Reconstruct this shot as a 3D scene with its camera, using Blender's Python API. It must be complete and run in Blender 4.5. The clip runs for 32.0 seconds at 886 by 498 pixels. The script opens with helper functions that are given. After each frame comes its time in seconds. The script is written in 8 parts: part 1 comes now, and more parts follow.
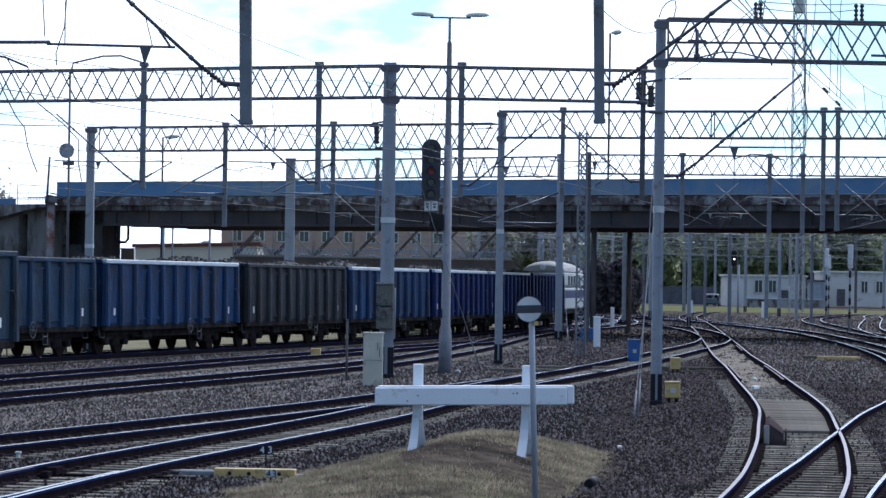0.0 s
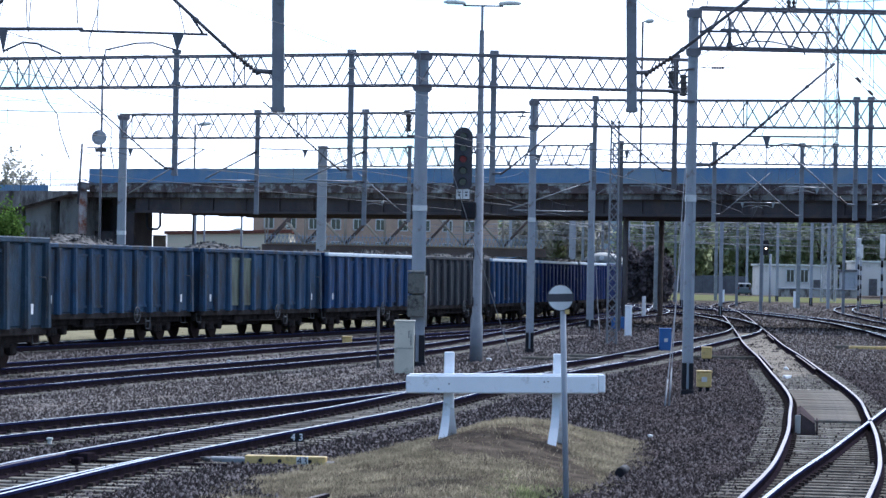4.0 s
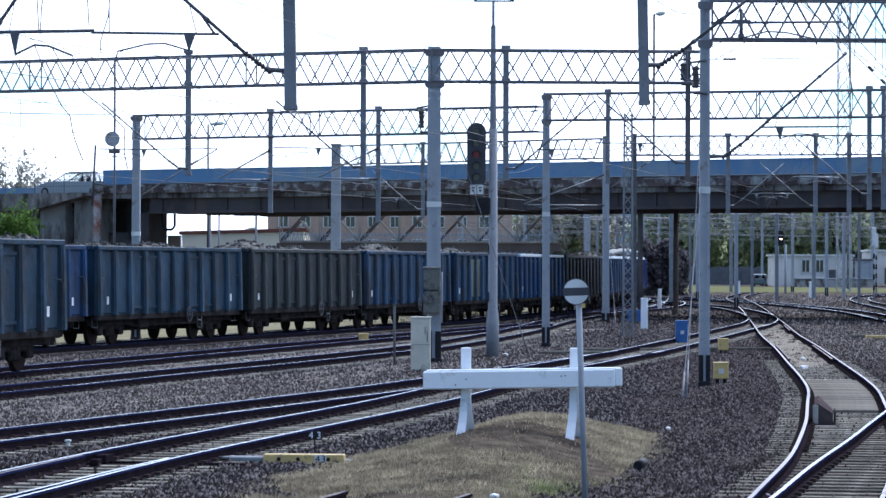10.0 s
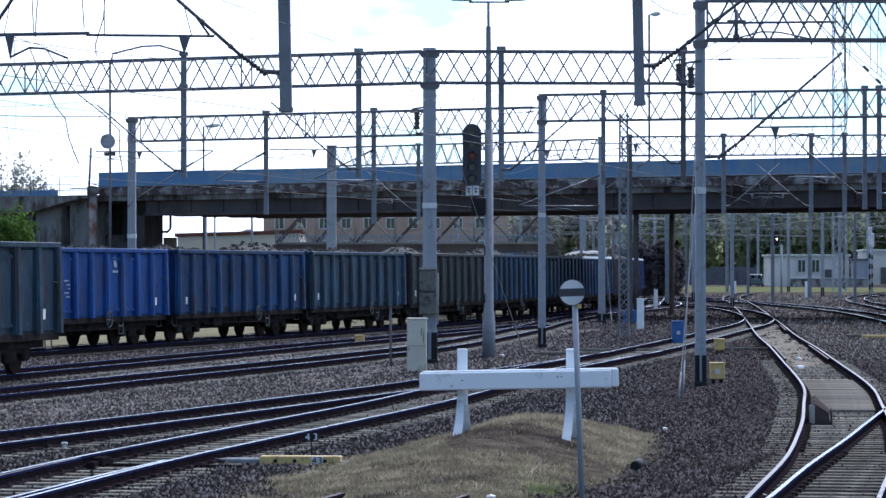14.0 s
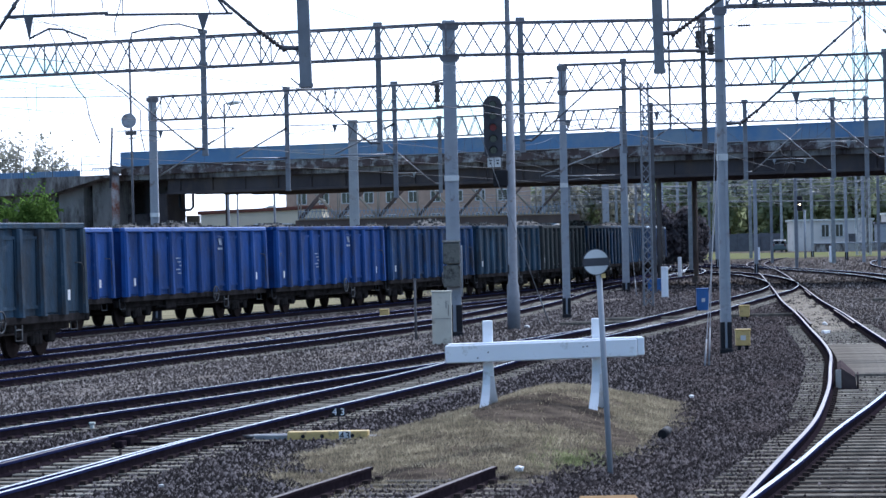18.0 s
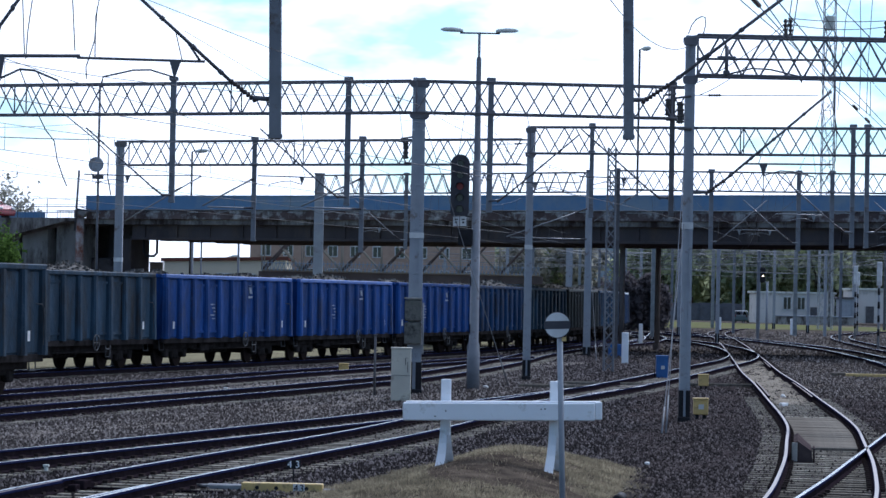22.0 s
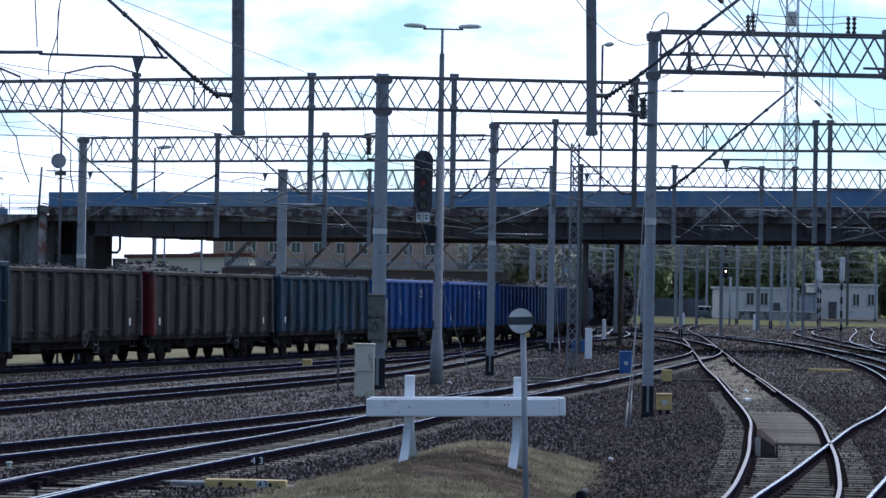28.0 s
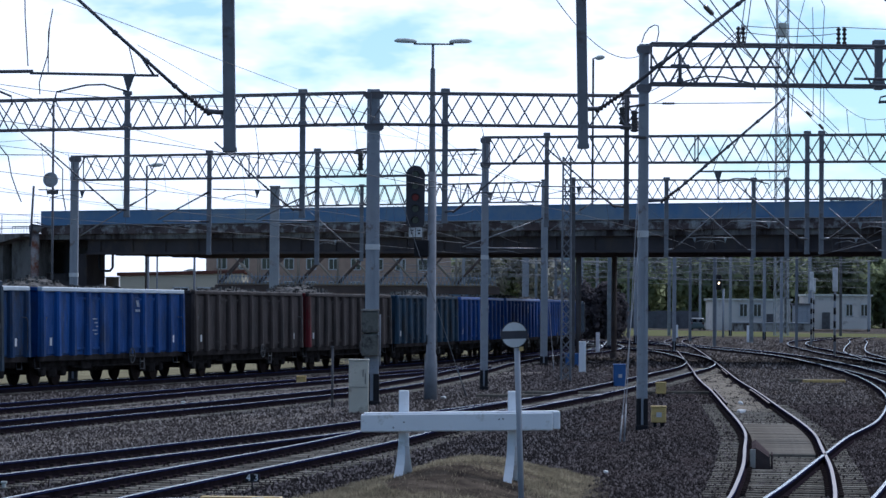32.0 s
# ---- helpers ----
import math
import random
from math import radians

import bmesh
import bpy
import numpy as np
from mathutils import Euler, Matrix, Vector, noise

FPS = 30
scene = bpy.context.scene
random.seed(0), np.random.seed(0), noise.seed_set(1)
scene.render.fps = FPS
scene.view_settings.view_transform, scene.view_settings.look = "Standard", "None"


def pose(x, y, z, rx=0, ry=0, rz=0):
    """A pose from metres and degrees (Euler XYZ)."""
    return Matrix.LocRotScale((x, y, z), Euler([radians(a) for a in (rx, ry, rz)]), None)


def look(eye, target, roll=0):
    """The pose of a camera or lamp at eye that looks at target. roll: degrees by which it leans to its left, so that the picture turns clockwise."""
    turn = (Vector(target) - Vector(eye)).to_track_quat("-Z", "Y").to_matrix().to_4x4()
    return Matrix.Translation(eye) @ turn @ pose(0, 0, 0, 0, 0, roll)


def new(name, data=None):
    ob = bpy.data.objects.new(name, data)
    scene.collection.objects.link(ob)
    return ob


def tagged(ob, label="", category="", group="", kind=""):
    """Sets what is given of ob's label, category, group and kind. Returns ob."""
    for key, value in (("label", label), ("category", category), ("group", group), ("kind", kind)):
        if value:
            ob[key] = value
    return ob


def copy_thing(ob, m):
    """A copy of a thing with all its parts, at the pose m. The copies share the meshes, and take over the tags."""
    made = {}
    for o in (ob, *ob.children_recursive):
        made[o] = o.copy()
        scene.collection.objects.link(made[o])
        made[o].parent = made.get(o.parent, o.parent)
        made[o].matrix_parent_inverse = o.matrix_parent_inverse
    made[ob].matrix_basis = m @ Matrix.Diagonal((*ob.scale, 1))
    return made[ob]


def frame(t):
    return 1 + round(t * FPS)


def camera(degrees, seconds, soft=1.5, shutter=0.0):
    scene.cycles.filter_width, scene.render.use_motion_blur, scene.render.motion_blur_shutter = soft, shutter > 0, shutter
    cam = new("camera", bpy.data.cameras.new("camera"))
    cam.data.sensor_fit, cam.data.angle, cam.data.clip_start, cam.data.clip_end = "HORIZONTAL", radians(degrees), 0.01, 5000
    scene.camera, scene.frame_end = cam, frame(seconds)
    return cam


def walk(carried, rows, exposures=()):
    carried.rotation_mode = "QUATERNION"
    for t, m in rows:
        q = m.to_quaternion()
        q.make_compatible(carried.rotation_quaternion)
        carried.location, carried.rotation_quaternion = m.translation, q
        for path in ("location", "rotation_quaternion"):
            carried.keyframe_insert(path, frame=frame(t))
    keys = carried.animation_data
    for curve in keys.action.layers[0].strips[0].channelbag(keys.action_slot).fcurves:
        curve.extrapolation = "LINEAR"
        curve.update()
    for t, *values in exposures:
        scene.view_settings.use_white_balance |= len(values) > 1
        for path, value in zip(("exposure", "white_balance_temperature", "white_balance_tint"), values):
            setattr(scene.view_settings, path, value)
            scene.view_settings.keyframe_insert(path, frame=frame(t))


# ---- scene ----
cam = camera(16.67, 32.0, soft=1.5)
EYE_Z = 2.67
VIEW = [  # seconds, turn to the left, tilt up, lean (degrees)
    (0.0, -0.418, 0.639, 0.838), (0.5, -0.649, 0.286, 1.057), (1.0, -0.592, 0.162, 1.402), (1.5, -0.139, 0.112, 1.578),
    (2.0, -0.020, 0.071, 1.511), (2.5, -0.009, 0.110, 1.289), (3.0, -0.005, 0.283, 1.193), (3.5, 0.110, 0.405, 1.091),
    (5.5, 0.288, 0.380, 1.116), (6.0, 0.241, 0.324, 1.100), (6.5, 0.234, 0.467, 0.299), (7.0, 0.138, 0.562, 0.582),
    (7.5, 0.131, 0.472, 0.577), (8.0, 0.201, 0.335, 0.441), (8.5, 0.346, 0.237, 0.441), (9.0, 0.437, 0.194, 0.489),
    (9.5, 0.451, 0.193, 0.541), (10.0, 0.466, 0.324, 0.149), (10.5, 0.492, 0.407, 0.144), (11.0, 0.490, 0.493, -0.109),
    (11.5, 0.486, 0.542, -0.267), (12.0, 0.526, 0.544, -0.459), (12.5, 0.565, 0.490, -0.651), (13.0, 0.532, 0.427, -0.185),
    (13.5, 0.427, 0.335, -0.018), (15.5, 0.207, 0.412, -0.285), (16.0, 0.281, 0.283, -0.310), (16.5, 0.345, 0.218, -0.422),
    (17.0, 0.407, 0.086, -0.705), (17.5, 0.624, -0.102, -1.089), (18.0, 0.832, -0.168, -1.268), (18.5, 0.645, -0.184, -0.902),
    (19.0, 0.000, -0.291, -0.384), (19.5, -0.214, -0.211, 0.560), (20.0, -0.330, 0.003, 1.034), (20.5, -0.314, 0.212, 1.102),
    (21.0, -0.069, 0.540, 0.856), (21.5, 0.024, 0.801, 1.089), (22.0, 0.119, 0.920, 1.118), (22.5, 0.143, 0.932, 1.152),
    (23.0, 0.142, 0.920, 1.400), (23.5, 0.117, 0.978, 1.171), (24.0, 0.051, 1.112, 1.204), (24.5, -0.036, 1.157, 1.101),
    (25.0, -0.185, 1.102, 1.034), (25.5, -0.384, 1.017, 1.114), (26.0, -0.506, 0.965, 1.237), (26.5, -0.564, 0.899, 1.184),
    (28.5, -0.520, 0.856, 0.941), (29.0, -0.468, 0.943, 0.824), (29.5, -0.463, 1.037, 0.650), (30.0, -0.472, 1.116, 0.402),
    (30.5, -0.497, 1.191, 0.279), (31.0, -0.582, 1.217, 0.239), (31.5, -0.707, 1.208, 0.280), (32.0, -0.701, 1.139, 0.402),
]

walk(cam, [(t, pose(0, 0, EYE_Z, 90 + tilt, -lean, turn)) for t, turn, tilt, lean in VIEW],
     exposures=[(0, 0.1, 5450, 14), (1, 0.62, 5450, 14), (3, 0.7, 5450, 14), (6, 0.42, 5450, 14), (8, 0.46, 5450, 14), (10, 0.62, 5450, 14), (11, 0.4, 5450, 14), (13, 0.3, 5450, 14), (16, 0.46, 5450, 14), (18, 0.58, 5450, 14), (19, 0.78, 5450, 14), (20, 0.78, 5450, 14), (21, 0.38, 5450, 14), (22, -0.04, 5450, 14), (23, -0.12, 5450, 14), (26, -0.2, 5450, 14), (29, -0.22, 5450, 14), (32, -0.36, 5450, 14)])

# ---- sky and sun ----
SUN_TURN, SUN_HEIGHT = radians(25), radians(42)   # to the right of straight ahead; above the horizon
world = bpy.data.worlds.new("sky")
scene.world = world
world.use_nodes = True
wn, wl = world.node_tree.nodes, world.node_tree.links
wn.clear()
w_out = wn.new("ShaderNodeOutputWorld")
w_sky = wn.new("ShaderNodeTexSky")
w_sky.sky_type = 'NISHITA'
w_sky.sun_disc = False
w_sky.sun_elevation, w_sky.sun_rotation = SUN_HEIGHT, SUN_TURN
w_sky.air_density, w_sky.dust_density, w_sky.ozone_density = 1.0, 0.2, 2.0
w_blue = wn.new("ShaderNodeBackground")
w_blue.inputs[1].default_value = 0.112
w_cloud = wn.new("ShaderNodeBackground")
w_cloud.inputs[0].default_value = (0.94, 0.97, 1.0, 1)
w_mix = wn.new("ShaderNodeMixShader")
w_co = wn.new("ShaderNodeTexCoord")
w_map = wn.new("ShaderNodeMapping")
w_map.inputs["Scale"].default_value = (1.0, 1.0, 2.6)
w_map.inputs["Location"].default_value = (0.52, 0.1, 0.08)
w_noise = wn.new("ShaderNodeTexNoise")
w_noise.inputs["Scale"].default_value = 11.0
w_noise.inputs["Detail"].default_value = 5.0
w_noise.inputs["Roughness"].default_value = 0.56
w_ramp = wn.new("ShaderNodeValToRGB")
w_ramp.color_ramp.elements[0].color = (0.2, 0.2, 0.2, 1)
w_ramp.color_ramp.elements[0].position = 0.40
w_ramp.color_ramp.elements[1].position = 0.525
# clouds towards the sun are the brightest
w_dot = wn.new("ShaderNodeVectorMath")
w_dot.operation = 'DOT_PRODUCT'
w_dot.inputs[1].default_value = (math.sin(SUN_TURN) * math.cos(SUN_HEIGHT), math.cos(SUN_TURN) * math.cos(SUN_HEIGHT), math.sin(SUN_HEIGHT))
w_bright = wn.new("ShaderNodeMapRange")
w_bright.interpolation_type = 'SMOOTHSTEP'
w_bright.inputs[1].default_value, w_bright.inputs[2].default_value = -0.2, 0.75
w_bright.inputs[3].default_value, w_bright.inputs[4].default_value = 0.32, 1.6
wl.new(w_co.outputs["Generated"], w_dot.inputs[0])
wl.new(w_dot.outputs["Value"], w_bright.inputs[0])
wl.new(w_bright.outputs[0], w_cloud.inputs[1])
wl.new(w_co.outputs["Generated"], w_map.inputs["Vector"])
wl.new(w_map.outputs["Vector"], w_noise.inputs["Vector"])
wl.new(w_noise.outputs[0], w_ramp.inputs["Fac"])
w_tint = wn.new("ShaderNodeMix")
w_tint.data_type, w_tint.blend_type = 'RGBA', 'MULTIPLY'
w_tint.inputs[0].default_value = 1.0
w_tint.inputs[7].default_value = (0.74, 0.99, 1.07, 1)
wl.new(w_sky.outputs[0], w_tint.inputs[6])
wl.new(w_tint.outputs[2], w_blue.inputs[0])
# fewer clouds on the side away from the sun
w_cover = wn.new("ShaderNodeMapRange")
w_cover.inputs[1].default_value, w_cover.inputs[2].default_value = -0.5, 0.6
w_cover.inputs[3].default_value, w_cover.inputs[4].default_value = 0.25, 1.0
w_mul = wn.new("ShaderNodeMath")
w_mul.operation = 'MULTIPLY'
wl.new(w_dot.outputs["Value"], w_cover.inputs[0])
wl.new(w_cover.outputs[0], w_mul.inputs[0])
wl.new(w_ramp.outputs[0], w_mul.inputs[1])
wl.new(w_mul.outputs[0], w_mix.inputs[0])
wl.new(w_blue.outputs[0], w_mix.inputs[1])
wl.new(w_cloud.outputs[0], w_mix.inputs[2])
wl.new(w_mix.outputs[0], w_out.inputs[0])

sun = new("sun", bpy.data.lights.new("sun", 'SUN'))
sun.data.energy, sun.data.angle, sun.data.color = 2.2, radians(0.6), (1.0, 0.95, 0.87)
sun_from = Vector((math.sin(SUN_TURN) * math.cos(SUN_HEIGHT), math.cos(SUN_TURN) * math.cos(SUN_HEIGHT), math.sin(SUN_HEIGHT)))
sun.matrix_world = look(tuple(sun_from * 300), (0, 0, 0))


# ---- materials ----
def mat(name, base, rough=0.7, metal=0.0, dark=None, spread=0.5, scale=3.0, bump=0.15, bump_scale=40.0, per_object=0.0, stain=None, stain_scale=1.0, stain_amount=0.5, streak=1.0, vary=False):
    """Two scales of colour variation, stains, and a fine relief."""
    m = bpy.data.materials.new(name)
    m.use_nodes = True
    nt = m.node_tree
    n, l = nt.nodes, nt.links
    bsdf = n["Principled BSDF"]
    bsdf.inputs["Roughness"].default_value = rough
    bsdf.inputs["Metallic"].default_value = metal
    bsdf.inputs["Specular IOR Level"].default_value = 0.5 if rough < 0.6 else 0.12 if rough < 0.8 else 0.0
    co = n.new("ShaderNodeTexCoord")
    mp = n.new("ShaderNodeMapping")
    mp.inputs["Scale"].default_value = (1, 1, streak)
    l.new(co.outputs["Object"], mp.inputs["Vector"])
    big = n.new("ShaderNodeTexNoise")
    big.inputs["Scale"].default_value, big.inputs["Detail"].default_value = scale, 6
    l.new(mp.outputs[0], big.inputs["Vector"])
    shift = None
    if vary:
        seed = n.new("ShaderNodeObjectInfo")
        shift = n.new("ShaderNodeMath")
        shift.operation = 'MULTIPLY'
        shift.inputs[1].default_value = 70.0
        l.new(seed.outputs["Random"], shift.inputs[0])
        big.noise_dimensions = '4D'
        l.new(shift.outputs[0], big.inputs["W"])
    if dark is None:
        dark = tuple(c * 0.6 for c in base)
    mix = n.new("ShaderNodeMix")
    mix.data_type = 'RGBA'
    ramp = n.new("ShaderNodeMapRange")
    ramp.inputs[1].default_value, ramp.inputs[2].default_value = 0.5 - spread * 0.5, 0.5 + spread * 0.5
    l.new(big.outputs[0], ramp.inputs[0])
    l.new(ramp.outputs[0], mix.inputs[0])
    mix.inputs[6].default_value, mix.inputs[7].default_value = (*dark, 1), (*base, 1)
    colour = mix.outputs[2]
    if stain:
        sn = n.new("ShaderNodeTexNoise")
        sn.inputs["Scale"].default_value, sn.inputs["Detail"].default_value, sn.inputs["Roughness"].default_value = stain_scale, 8, 0.7
        l.new(mp.outputs[0], sn.inputs["Vector"])
        if shift:
            sn.noise_dimensions = '4D'
            l.new(shift.outputs[0], sn.inputs["W"])
        sr = n.new("ShaderNodeMapRange")
        sr.inputs[1].default_value, sr.inputs[2].default_value = 0.62 - 0.3 * stain_amount, 0.78 - 0.3 * stain_amount
        l.new(sn.outputs[0], sr.inputs[0])
        sm = n.new("ShaderNodeMix")
        sm.data_type = 'RGBA'
        l.new(sr.outputs[0], sm.inputs[0])
        l.new(colour, sm.inputs[6])
        sm.inputs[7].default_value = (*stain, 1)
        colour = sm.outputs[2]
    if per_object:
        info = n.new("ShaderNodeObjectInfo")
        hr = n.new("ShaderNodeMapRange")
        hr.inputs[3].default_value, hr.inputs[4].default_value = 1 - per_object, 1 + per_object
        l.new(info.outputs["Random"], hr.inputs[0])
        hsv = n.new("ShaderNodeHueSaturation")
        l.new(hr.outputs[0], hsv.inputs["Value"])
        l.new(colour, hsv.inputs["Color"])
        colour = hsv.outputs[0]
    l.new(colour, bsdf.inputs["Base Color"])
    if bump:
        fine = n.new("ShaderNodeTexNoise")
        fine.inputs["Scale"].default_value, fine.inputs["Detail"].default_value = bump_scale, 4
        l.new(co.outputs["Object"], fine.inputs["Vector"])
        b = n.new("ShaderNodeBump")
        b.inputs["Strength"].default_value, b.inputs["Distance"].default_value = bump, 0.02
        l.new(fine.outputs[0], b.inputs["Height"])
        l.new(b.outputs[0], bsdf.inputs["Normal"])
    return m


def gravel(name, light, dark, size, rust):
    m = bpy.data.materials.new(name)
    m.use_nodes = True
    n, l = m.node_tree.nodes, m.node_tree.links
    bsdf = n["Principled BSDF"]
    bsdf.inputs["Roughness"].default_value = 0.95
    bsdf.inputs["Specular IOR Level"].default_value = 0.0
    co = n.new("ShaderNodeTexCoord")
    v = n.new("ShaderNodeTexVoronoi")
    v.inputs["Scale"].default_value = 1 / size
    l.new(co.outputs["Object"], v.inputs["Vector"])
    sep = n.new("ShaderNodeSeparateColor")
    l.new(v.outputs["Color"], sep.inputs[0])
    mix = n.new("ShaderNodeMix")
    mix.data_type = 'RGBA'
    l.new(sep.outputs[0], mix.inputs[0])
    mix.inputs[6].default_value, mix.inputs[7].default_value = (*dark, 1), (*light, 1)
    big = n.new("ShaderNodeTexNoise")
    big.inputs["Scale"].default_value, big.inputs["Detail"].default_value = 0.35, 7
    l.new(co.outputs["Object"], big.inputs["Vector"])
    r = n.new("ShaderNodeMapRange")
    r.inputs[1].default_value, r.inputs[2].default_value = 0.45, 0.75
    l.new(big.outputs[0], r.inputs[0])
    m2 = n.new("ShaderNodeMix")
    m2.data_type = 'RGBA'
    l.new(r.outputs[0], m2.inputs[0])
    l.new(mix.outputs[2], m2.inputs[6])
    m2.inputs[7].default_value = (*rust, 1)
    l.new(m2.outputs[2], bsdf.inputs["Base Color"])
    b = n.new("ShaderNodeBump")
    b.inputs["Strength"].default_value, b.inputs["Distance"].default_value = 1.0, size * 0.6
    b.invert = True
    l.new(v.outputs["Distance"], b.inputs["Height"])
    l.new(b.outputs[0], bsdf.inputs["Normal"])
    return m


def glow(name, colour, strength):
    m = mat(name, colour, 0.4, bump=0)
    b = m.node_tree.nodes["Principled BSDF"]
    b.inputs["Emission Color"].default_value, b.inputs["Emission Strength"].default_value = (*colour, 1), strength
    return m


BALLAST = gravel("ballast", (0.18, 0.162, 0.164), (0.008, 0.007, 0.008), 0.065, (0.042, 0.035, 0.036))
BROWN_BALLAST = gravel("dark brown ballast", (0.125, 0.105, 0.105), (0.006, 0.005, 0.005), 0.065, (0.035, 0.028, 0.029))
FAR_BALLAST = mat("trodden brownish yard gravel", (0.17, 0.147, 0.13), 0.95, dark=(0.045, 0.038, 0.035), scale=1.3, spread=0.24, bump=0.9, bump_scale=3.0, stain=(0.05, 0.043, 0.04), stain_scale=0.25, stain_amount=0.45)
PALE_BALLAST = gravel("fresh ballast", (0.40, 0.365, 0.34), (0.035, 0.032, 0.03), 0.065, (0.12, 0.10, 0.085))
# oil stains plus the shade beside rails, both put into the colour
OILY_SHADE_BALLAST = gravel("oil-stained ballast with painted shade", (0.052, 0.044, 0.041), (0.010, 0.009, 0.009), 0.065, (0.02, 0.016, 0.015))
RAIL_SIDE = mat("rusty rail steel", (0.028, 0.021, 0.026), 0.92, 0.0, dark=(0.013, 0.010, 0.013), scale=6)
# matt blue imitates the sky reflected in the side of the rail head
RAIL_HEAD = mat("rail edge with sky reflection in its colour", (0.024, 0.029, 0.078), 0.9, 0.0, dark=(0.015, 0.018, 0.05), scale=5, bump=0.03)
BROWN_STEEL = mat("dark brown painted steel", (0.10, 0.078, 0.078), 0.8, dark=(0.05, 0.04, 0.042), scale=4)
RAIL_TOP = mat("polished rail steel", (0.64, 0.66, 0.70), 0.24, 1.0, dark=(0.4, 0.4, 0.42), scale=4, bump=0.03)
RAIL_WORN = mat("worn rail head", (0.23, 0.215, 0.222), 0.52, 0.8, dark=(0.2, 0.18, 0.18), scale=6)
RAIL_DULL = mat("dull rail head", (0.15, 0.125, 0.125), 0.6, 0.4, dark=(0.08, 0.066, 0.064), scale=8)
CLIP = mat("rusty rail clip", (0.06, 0.047, 0.045), 0.9, dark=(0.03, 0.024, 0.024), scale=8)
SLEEPER = mat("weathered concrete sleeper", (0.34, 0.315, 0.265), 0.9, dark=(0.12, 0.11, 0.094), scale=7, per_object=0.35)
DARK_SLEEPER = mat("tarred timber sleeper", (0.15, 0.13, 0.11), 0.9, dark=(0.05, 0.043, 0.04), scale=6, per_object=0.4)
WOOD_SLEEPER = mat("old timber sleeper", (0.215, 0.195, 0.165), 0.9, dark=(0.085, 0.077, 0.067), scale=5, streak=1, per_object=0.3)
MAST = mat("light grey mast paint", (0.37, 0.395, 0.435), 0.6, dark=(0.27, 0.285, 0.325), scale=2, spread=0.7, bump=0.05, stain=(0.16, 0.12, 0.10), stain_scale=3, stain_amount=0.2)
POST = mat("mid grey post paint", (0.22, 0.235, 0.265), 0.6, dark=(0.15, 0.16, 0.18), scale=2, stain=(0.10, 0.08, 0.07), stain_scale=3, stain_amount=0.2)
MAST_DARK = mat("dark weathered steel", (0.14, 0.14, 0.155), 0.65, 0.0, dark=(0.085, 0.08, 0.08), scale=3)
TRUSS = mat("grey gantry steel", (0.21, 0.21, 0.235), 0.65, 0.0, dark=(0.12, 0.115, 0.125), scale=2)
BLACK = mat("black bitumen paint", (0.024, 0.024, 0.029), 0.6, bump=0.1)
WHITE = mat("white paint", (0.86, 0.88, 0.92), 0.5, dark=(0.77, 0.79, 0.84), scale=2, spread=0.8, bump=0.06, stain=(0.45, 0.43, 0.40), stain_scale=4, stain_amount=0.15)
YELLOW = mat("yellow paint", (0.66, 0.47, 0.17), 0.55, dark=(0.48, 0.34, 0.13), scale=5, stain=(0.2, 0.14, 0.08), stain_scale=6, stain_amount=0.3)
WIRE = mat("dark copper wire", (0.15, 0.145, 0.15), 0.6, 0.0, bump=0)
INSUL = mat("brown glazed insulator", (0.045, 0.03, 0.03), 0.3, bump=0)
GALV = mat("galvanised tube", (0.30, 0.31, 0.33), 0.45, 0.7, dark=(0.18, 0.18, 0.19), scale=3, bump=0.03)
TUBE = mat("dark steel tube", (0.13, 0.13, 0.15), 0.5, 0.3, scale=3, bump=0.03)
CONCRETE = mat("stained bridge concrete", (0.44, 0.43, 0.41), 0.9, dark=(0.24, 0.23, 0.22), scale=0.6, spread=0.6, stain=(0.06, 0.045, 0.04), stain_scale=0.8, stain_amount=0.5, streak=0.4)
FASCIA = mat("peeling rust-stained fascia", (0.15, 0.115, 0.112), 0.9, dark=(0.06, 0.045, 0.045), scale=0.8, spread=0.4, stain=(0.42, 0.42, 0.42), stain_scale=1.1, stain_amount=0.42)
# darker concrete that carries the shade under the deck in its colour
ABUTMENT = mat("abutment concrete with painted shade", (0.125, 0.108, 0.108), 0.9, dark=(0.06, 0.052, 0.054), scale=0.6, stain=(0.03, 0.026, 0.028), stain_scale=0.7, stain_amount=0.45)
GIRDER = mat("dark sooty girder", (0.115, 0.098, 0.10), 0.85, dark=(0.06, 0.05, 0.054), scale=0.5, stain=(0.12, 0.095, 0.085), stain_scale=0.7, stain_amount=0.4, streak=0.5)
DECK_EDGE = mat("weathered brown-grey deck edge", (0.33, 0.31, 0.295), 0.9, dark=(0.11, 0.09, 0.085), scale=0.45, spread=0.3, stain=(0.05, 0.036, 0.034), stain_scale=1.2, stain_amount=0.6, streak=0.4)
WALL_GREY = mat("grimy retaining wall concrete", (0.36, 0.335, 0.315), 0.9, dark=(0.17, 0.15, 0.145), scale=0.7, spread=0.5, stain=(0.06, 0.048, 0.044), stain_scale=0.8, stain_amount=0.55, streak=0.35)
ASPHALT = mat("grey road asphalt", (0.06, 0.06, 0.062), 0.9, dark=(0.04, 0.04, 0.042), scale=1.0)
BRIDGE_BLUE = mat("faded blue sheet metal", (0.115, 0.23, 0.41), 0.5, dark=(0.088, 0.18, 0.335), scale=0.4, spread=0.6, bump=0.05, stain=(0.20, 0.265, 0.34), stain_scale=0.22, stain_amount=0.55)
